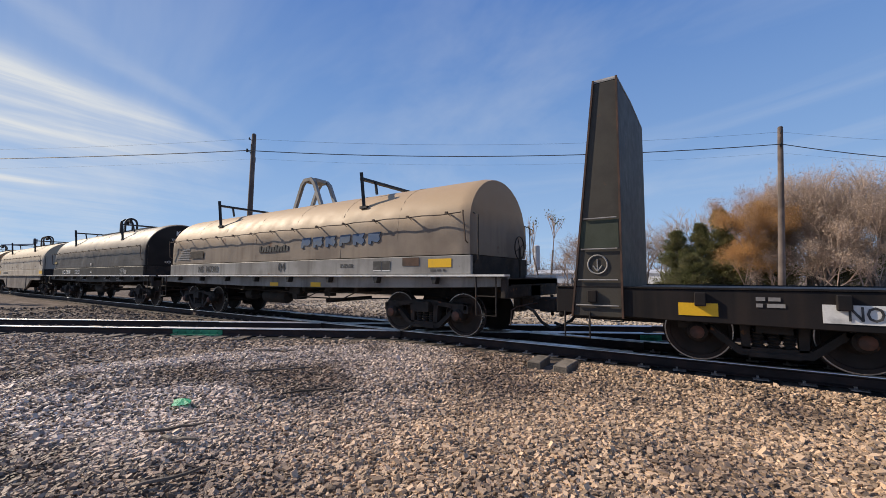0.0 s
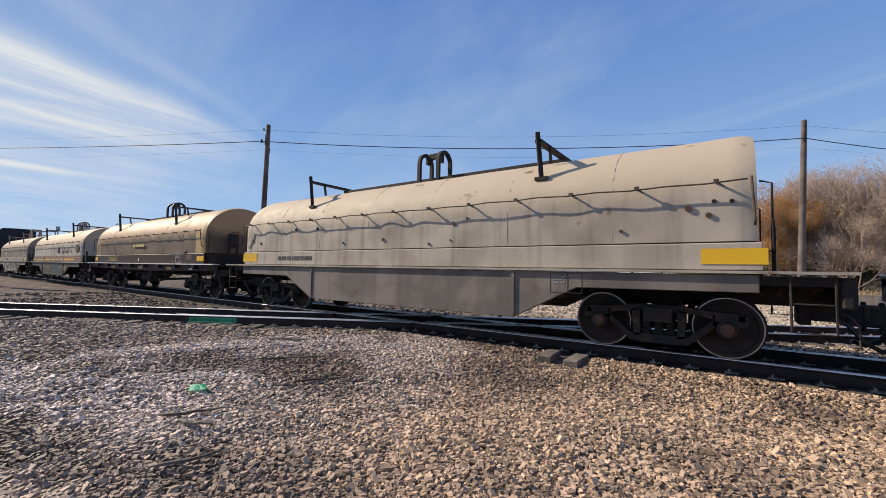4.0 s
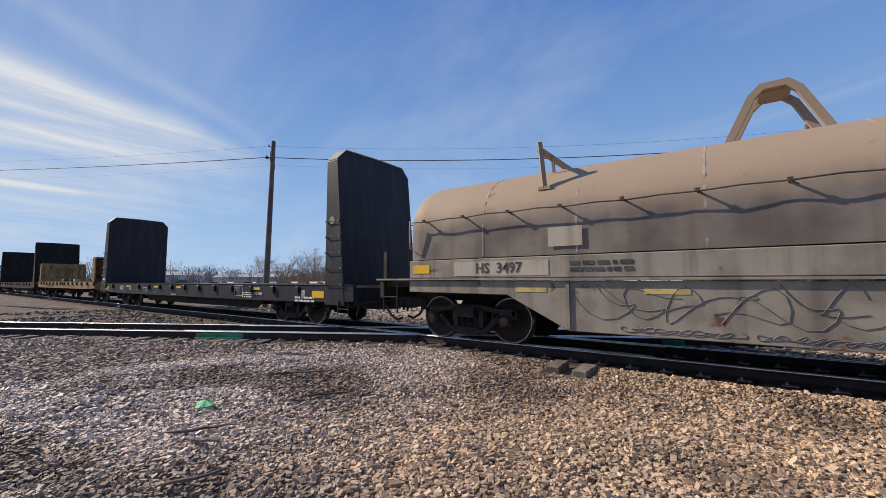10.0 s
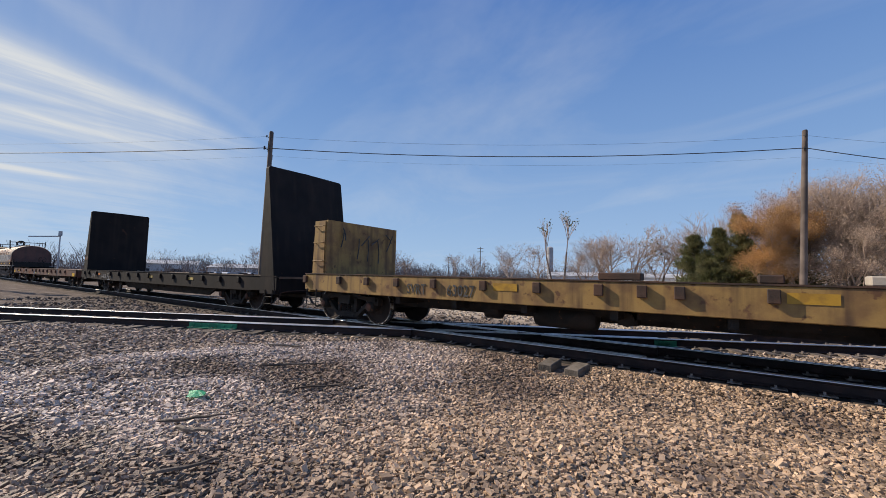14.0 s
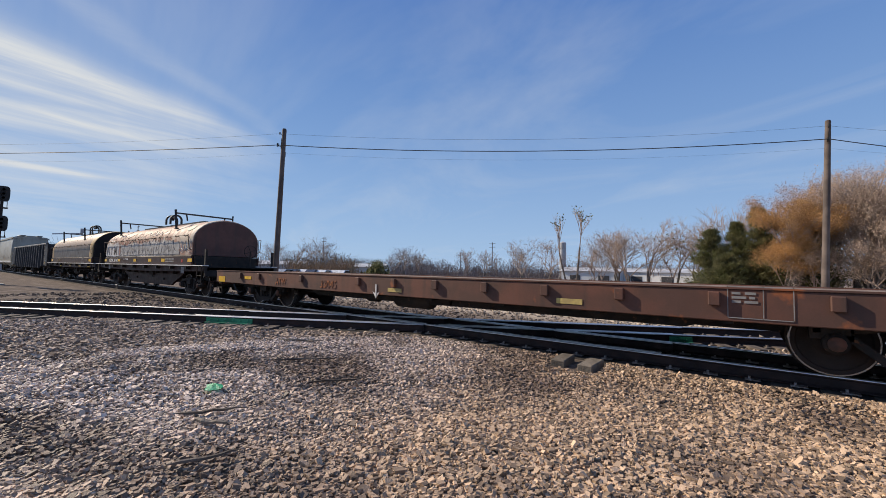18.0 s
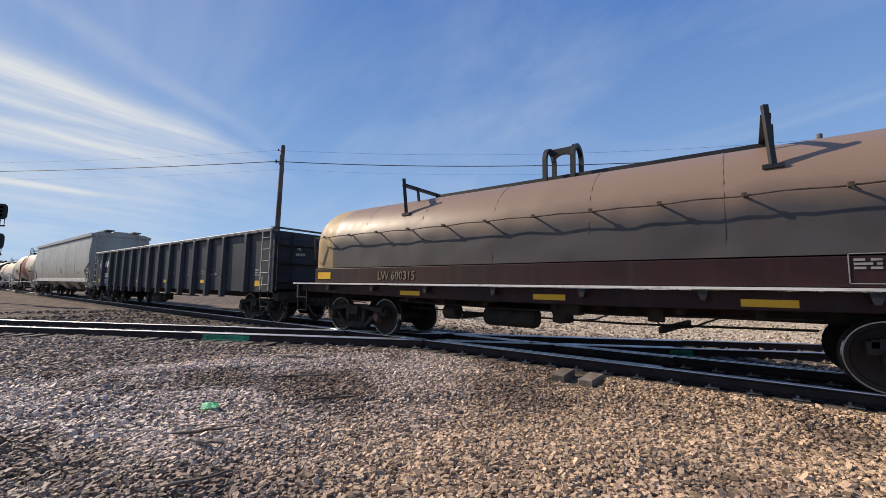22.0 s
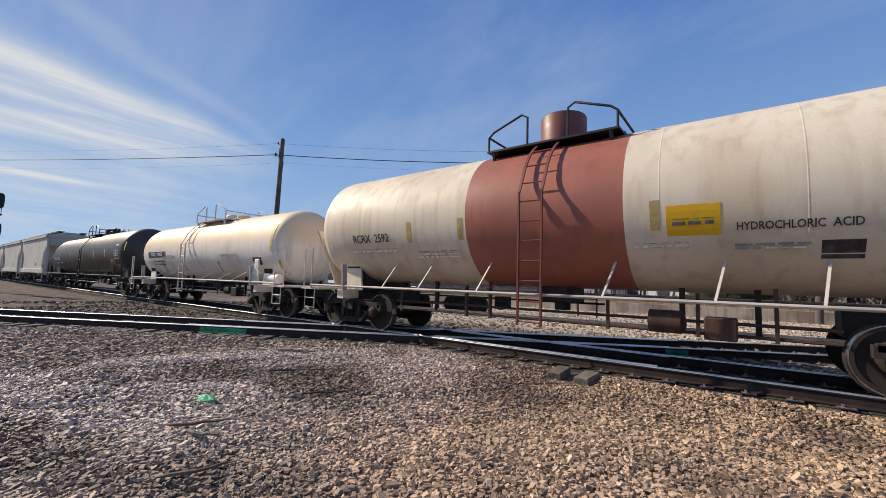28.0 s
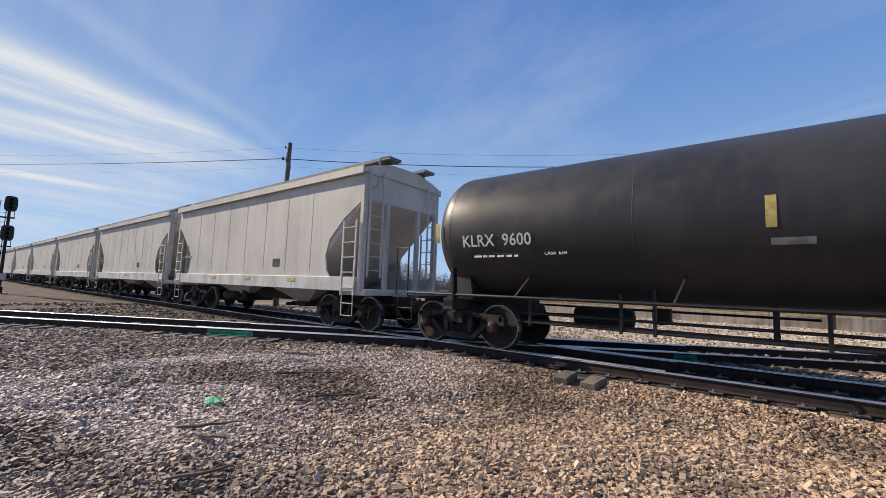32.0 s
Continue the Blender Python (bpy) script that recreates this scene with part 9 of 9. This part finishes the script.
bare_tree(-9.0, 49, 8.4, 7, stems=2, spread=0.5, depth=4, upward=0.08, leaves=60, leaf_mat=M_CEDAR, leaf_size=0.13, label=TREE)
bare_tree(-6.6, 49.5, 8.0, 8, stems=2, spread=0.5, depth=4, upward=0.08, leaves=40, leaf_mat=M_CEDAR, leaf_size=0.13, label=TREE)
bare_tree(-4.6, 50, 7.6, 34, stems=2, spread=0.5, depth=4, upward=0.08, label=TREE)
bare_tree(-1.4, 48, 9.0, 9, stems=3, spread=0.42, depth=4, upward=0.12, label=TREE)
juniper(-2.9, 45, 6.0, 2.4, 11, "dense dark green juniper at the yard's edge")
juniper(0.6, 44.5, 7.8, 2.3, 12, "tall dense dark green juniper at the yard's edge")
juniper(1.0, 46.0, 5.6, 2.0, 13, "low dark green juniper at the yard's edge")
juniper(-0.9, 45, 6.6, 2.2, 14, "dense dark green juniper at the yard's edge")
juniper(-1.6, 43.5, 3.6, 2.2, 15, "low dark green juniper at the yard's edge")
juniper(4.6, 44.5, 5.6, 1.9, 16, "dark green juniper half hidden among russet trees")
bare_tree(3.2, 44.0, 9.6, 21, stems=2, spread=0.28, depth=5, leaves=80000, leaf_mat=M_OAK, leaf_size=0.05, label="bushy tree holding orange-brown autumn leaves")
bare_tree(2.3, 42.8, 5.6, 35, stems=2, spread=0.36, depth=4, leaves=36000, leaf_mat=M_OAK, leaf_size=0.05, label="lower bush holding orange-brown autumn leaves")
bare_tree(5.2, 46, 10.4, 22, stems=2, spread=0.40, depth=5, leaves=15000, leaf_mat=M_TAN, leaf_size=0.05, label="half-bare tree with faded tan leaves")
bare_tree(6.6, 44, 10.4, 23, stems=3, spread=0.42, leaves=7000, leaf_mat=M_TAN, leaf_size=0.05, label="tall leafless tree with pale stems")
bare_tree(8.2, 45, 11.0, 24, stems=3, spread=0.40, leaves=12000, leaf_mat=M_TAN, leaf_size=0.05, label="tall half-bare tree with faded tan leaves")
bare_tree(10.4, 45, 11.4, 25, stems=3, spread=0.40, leaves=8000, leaf_mat=M_TAN, leaf_size=0.05, label="tall half-bare tree with faded tan leaves")
bare_tree(13.0, 46, 11.6, 29, stems=3, spread=0.40, leaves=7000, leaf_mat=M_TAN, leaf_size=0.05, label="tall leafless tree with pale stems")
juniper(8.6, 46.5, 6.6, 2.3, 17, "dark green juniper half hidden among bare trees")
juniper(12.2, 47.0, 7.6, 2.4, 18, "tall dark green juniper half hidden among bare trees")
bare_tree(6.9, 43.0, 7.4, 36, stems=3, spread=0.40, depth=4, leaves=22000, leaf_mat=M_TAN, leaf_size=0.05, label="dense brush holding faded tan leaves")
bare_tree(9.6, 43.0, 8.0, 37, stems=3, spread=0.40, depth=4, leaves=22000, leaf_mat=M_TAN, leaf_size=0.05, label="dense brush holding faded tan leaves")
bare_tree(4.4, 42.5, 4.2, 26, stems=3, spread=0.5, depth=4, leaves=7000, leaf_mat=M_TAN, leaf_size=0.05, label="low tan brush under the trees")
bare_tree(7.0, 41.5, 4.6, 27, stems=3, spread=0.5, depth=4, leaves=7000, leaf_mat=M_TAN, leaf_size=0.05, label="low tan brush under the trees")
bare_tree(10.0, 42, 5.0, 30, stems=3, spread=0.5, depth=4, leaves=7000, leaf_mat=M_TAN, leaf_size=0.05, label="low tan brush under the trees")


def grass_band(name, n, x0, x1, y0, y1, h, seed, label):
    rs = random.Random(seed)
    heap = Heap()
    for _ in range(n):
        p = Vector((rs.uniform(x0, x1), rs.uniform(y0, y1), -0.12))
        hh = h * rs.uniform(0.4, 1.2)
        for _ in range(4):
            q = p + Vector((rs.gauss(0, 0.22), rs.gauss(0, 0.22), hh * rs.uniform(0.6, 1.1)))
            heap.stick(p + Vector((rs.gauss(0, 0.05), rs.gauss(0, 0.05), 0)), q, 0.02, 0.006, 3)
    ob = new(name, heap.mesh(name, M_GRASS))
    tagged(ob, label, "grass", kind="stuff")


grass_band("dry_grass", 3600, -60, 16, 33, 44, 0.75, 5, "tall dry tan grass and weeds")

# ---- far woods and buildings ----
# winter brown lightened so that the colour carries the distance haze
M_FAR = mat("far_winter_woods", (0.26, 0.215, 0.20), (0.20, 0.165, 0.15), rough=0.95, spec=0.05, scale=0.05, bump=0.0, island=True, vary=0.35)
rs = random.Random(31)


def far_band(name, n, a0, a1, r0, r1, h0, h1, ma, label, per=60, leaf=(0.25, 0.6), lump=9.0, bare=True):
    heap = Heap()
    for _ in range(n):
        a = radians(rs.uniform(a0, a1))
        r = rs.uniform(r0, r1)
        c = Vector((-math.sin(a) * r, math.cos(a) * r, -0.2))
        h = rs.uniform(h0, h1) * (0.75 + 0.6 * noise.noise(Vector((a * lump, r * 0.05, 0))))
        w = h * rs.uniform(0.16, 0.30)
        for _ in range(3):
            heap.stick(c + Vector((rs.gauss(0, w * 0.4), rs.gauss(0, w * 0.4), 0)), c + Vector((rs.gauss(0, w), rs.gauss(0, w), h * rs.uniform(0.6, 1.0))), 0.09, 0.03, 3)
        for _ in range(per):
            t = rs.random() ** 1.2
            out = Vector((rs.gauss(0, 1), rs.gauss(0, 1), 0))
            p = c + out * w * (1.1 - 0.5 * t) + Vector((0, 0, h * t * 0.85))
            if bare:
                heap.spray(p, (out * 0.35 + Vector((0, 0, 1))).normalized(), rs.uniform(0.10, 0.22) * h, rs.uniform(0.05, 0.10) * (1.6 - t))
            else:
                heap.leaf(p, rs.uniform(*leaf) * (2.0 - 1.5 * t), rs)
    tagged(new(name, heap.mesh(name, ma)), label, "trees", kind="stuff")


far_band("far_woods", 950, -18, 95, 110, 200, 4.5, 8.5, M_FAR, "distant brown winter woods along the horizon", 120, (0.15, 0.40))
for az, r, h, seed in ((55.0, 120, 11.5, 61), (57.5, 125, 9.5, 62), (53.2, 118, 9.0, 63), (41.0, 120, 8.5, 64), (34.0, 115, 9.0, 65), (31.5, 118, 8.5, 66), (26.5, 116, 8.0, 67), (60.2, 128, 10.0, 68), (43.0, 90, 7.5, 69), (44.2, 92, 6.5, 70)):
    a = radians(az)
    bare_tree(-math.sin(a) * r, math.cos(a) * r, h, seed, stems=2, spread=0.5, depth=4, upward=0.08, label="far leafless tree standing above the woods")
far_band("far_russet_brush", 110, 50, 58.5, 92, 105, 3.5, 6.5, mat("ochre_brush", (0.38, 0.27, 0.17), (0.30, 0.22, 0.15), rough=0.95, spec=0.05, scale=0.1, bump=0.0, island=True, vary=0.3), "far ochre brush at the field's edge")
far_band("far_conifers", 7, 46.4, 47.6, 95, 100, 6.0, 9.0, M_CEDAR, "two far dark conifers", 160, (0.2, 0.5), bare=False)
far_band("field_brush", 420, -14, 62, 52, 90, 0.6, 1.5, M_FAR, "low grey-brown brush across the field", 70, (0.05, 0.13))


def far_building(x, y, w, d, h, turn, wall, roof, label):
    root = tagged(new("building", None), label, "building", "far buildings")
    root.matrix_world = pose(x, y, -0.2, 0, 0, turn)
    part("wall", box(new_bm(), -w / 2, w / 2, -d / 2, d / 2, 0, h), wall, root, smooth=0)
    bm = prism(new_bm(), [(-d / 2 - 0.4, h + 0.02), (d / 2 + 0.4, h + 0.02), (0, h + d * 0.13)], -w / 2 - 0.3, w / 2 + 0.3)
    part("roof", bm, roof, root, smooth=0)
    dk = mat("dark_opening", (0.05, 0.05, 0.055), rough=0.5)
    for i in range(int(w // 7)):
        cx = -w / 2 + 3.5 + i * 7
        part("door", box(new_bm(), cx - 1.3, cx + 1.3, -d / 2 - 0.06, -d / 2 - 0.004, 0, h * 0.6), dk, root, smooth=0)


M_SHED = mat("white_metal_siding", (0.62, 0.63, 0.64), (0.52, 0.53, 0.54), rough=0.5, scale=0.3)
M_SHEDROOF = mat("grey_metal_roof", (0.45, 0.46, 0.48), rough=0.5, scale=0.3)
for az, r, w, h, turn in ((61, 118, 20, 2.6, 40), (48.5, 112, 12, 2.4, 30), (17, 112, 14, 2.6, 5), (8.5, 115, 18, 2.6, -5), (72, 130, 22, 3.2, 60)):
    a = radians(az)
    far_building(-math.sin(a) * r, math.cos(a) * r, w, 8, h, turn, M_SHED, M_SHEDROOF, "long low white metal warehouse far beyond the yard")


def parked_car(x, y, turn, ma, label):
    bm = new_bm()
    plate(bm, [(-2.3, 0.35), (2.3, 0.35), (2.35, 0.75), (1.5, 0.95), (0.9, 1.42), (-1.1, 1.45), (-1.9, 0.98), (-2.35, 0.9)], -0.88, 0.88)
    root = thing("parked_car", bm, ma, label, "car", "parked cars", bevel=0.06)
    root.matrix_world = pose(x, y, -0.12, 0, 0, turn)
    glass = mat("dark_car_glass", (0.02, 0.025, 0.03), rough=0.1, bump=0)
    part("windscreen", plate(new_bm(), [(0.98, 0.98), (1.42, 0.985), (0.9, 1.36), (-1.05, 1.38), (-1.7, 1.0)], -0.895, 0.895), glass, root, smooth=0)
    for wx in (-1.4, 1.4):
        for wy in (-0.88, 0.66):
            part("tyre", lathe(new_bm(), [(wy, 0.25), (wy + 0.02, 0.33), (wy + 0.2, 0.33), (wy + 0.22, 0.25)], "y", 16, (wx, 0, 0.33)), M_BLACK, root)


CARS = [mat("white_car_paint", (0.72, 0.72, 0.72), rough=0.25, bump=0), mat("silver_car_paint", (0.45, 0.46, 0.48), rough=0.3, metal=0.4, bump=0),
        mat("dark_car_paint", (0.04, 0.04, 0.05), rough=0.25, bump=0)]
rs = random.Random(8)
for i in range(13):
    a = radians(66.5 - i * 1.25)
    r = 74 + rs.uniform(-2, 2)
    k = rs.choice((0, 0, 1, 2))
    parked_car(-math.sin(a) * r, math.cos(a) * r, 120 + rs.uniform(-4, 4), CARS[k], ("white", "silver", "dark")[k] + " car parked in a far lot")
for az, r, h in ((54.2, 150, 13), (30.5, 140, 12), (35, 190, 11), (75, 160, 14)):
    a = radians(az)
    bm = lathe(new_bm(), [(-0.3, 0.16), (h, 0.11)], "z", 8)
    root = thing("utility_pole", bm, M_POLE, "distant wooden power pole with crossarms", "pole", "far power poles")
    root.location = (-math.sin(a) * r, math.cos(a) * r, 0)
    for zz in (h - 0.5, h - 1.7):
        part("crossarm", box(new_bm(), -1.2, 1.2, -0.08, 0.08, zz, zz + 0.14), M_POLE, root, smooth=0)
tower = thing("water_tower", lathe(new_bm(), [(-0.3, 1.15), (12.8, 1.15), (12.9, 1.0), (13.3, 0.1)], "z", 20), M_SHEDROOF, "far grey round silo tower", "tower")
tower.location = (-53.3, 140, 0)
mast = thing("far_mast", lathe(new_bm(), [(-0.3, 0.14), (8.0, 0.10)], "z", 8), M_SHEDROOF, "thin far steel mast with a long arm", "mast")
mast.matrix_world = pose(-math.sin(radians(79.7)) * 110, math.cos(radians(79.7)) * 110, 0, 0, 0, 79.7)
part("arm", beam(new_bm(), (0, 0, 7.6), (-4.4, 0, 7.2), 0.16, 0.22), M_SHEDROOF, mast, smooth=0)
part("mast_head", box(new_bm(), -0.3, 0.3, -0.3, 0.3, 7.7, 8.6), M_SHEDROOF, mast, smooth=0)
# low weathered concrete kerb wall behind the yard road
bm = new_bm()
box(bm, -70, 40, -0.15, 0.15, -0.2, 0.55)
wall = thing("yard_wall", bm, mat("stained_concrete", (0.47, 0.40, 0.32), (0.27, 0.22, 0.175), rough=0.9, scale=0.6, bump=0.3, streak=0.5), "low stained concrete wall behind the yard", "wall", kind="structure", smooth=0)
wall.matrix_world = pose(0, 27.5, 0, 0, 0, 7)

# ---- movement ----
SPEED, GAIN = 9.338, 0.0329   # metres a second at 16 s, and its slow increase


def run(t):
    return SPEED * (t - 16) + GAIN * (t - 16) ** 2 / 2


def motions():
    for car, s in CARS_ON_TRACK:
        walk(car, [(t, pose(s + run(t), YC, RAIL)) for t in range(0, 33, 2)])
    # each wheelset rolls while it is near the camera
    for ws, s in WHEELSETS:
        x, z = ws.location.x, ws.location.z
        times = [i / 15 for i in range(481) if -26 < s + run(i / 15) < 11]
        if not times:
            continue
        rows = [(0.0, pose(x, 0, z))] if times[0] > 0 else []
        for t in times:
            turn = (run(t) - run(times[0])) / 0.457
            rows.append((t, Matrix.Translation((x, 0, z)) @ Matrix.Rotation(turn, 4, "Y")))
        if times[-1] < 32:
            rows.append((32.0, rows[-1][1].copy()))
        walk(ws, rows)


motions()
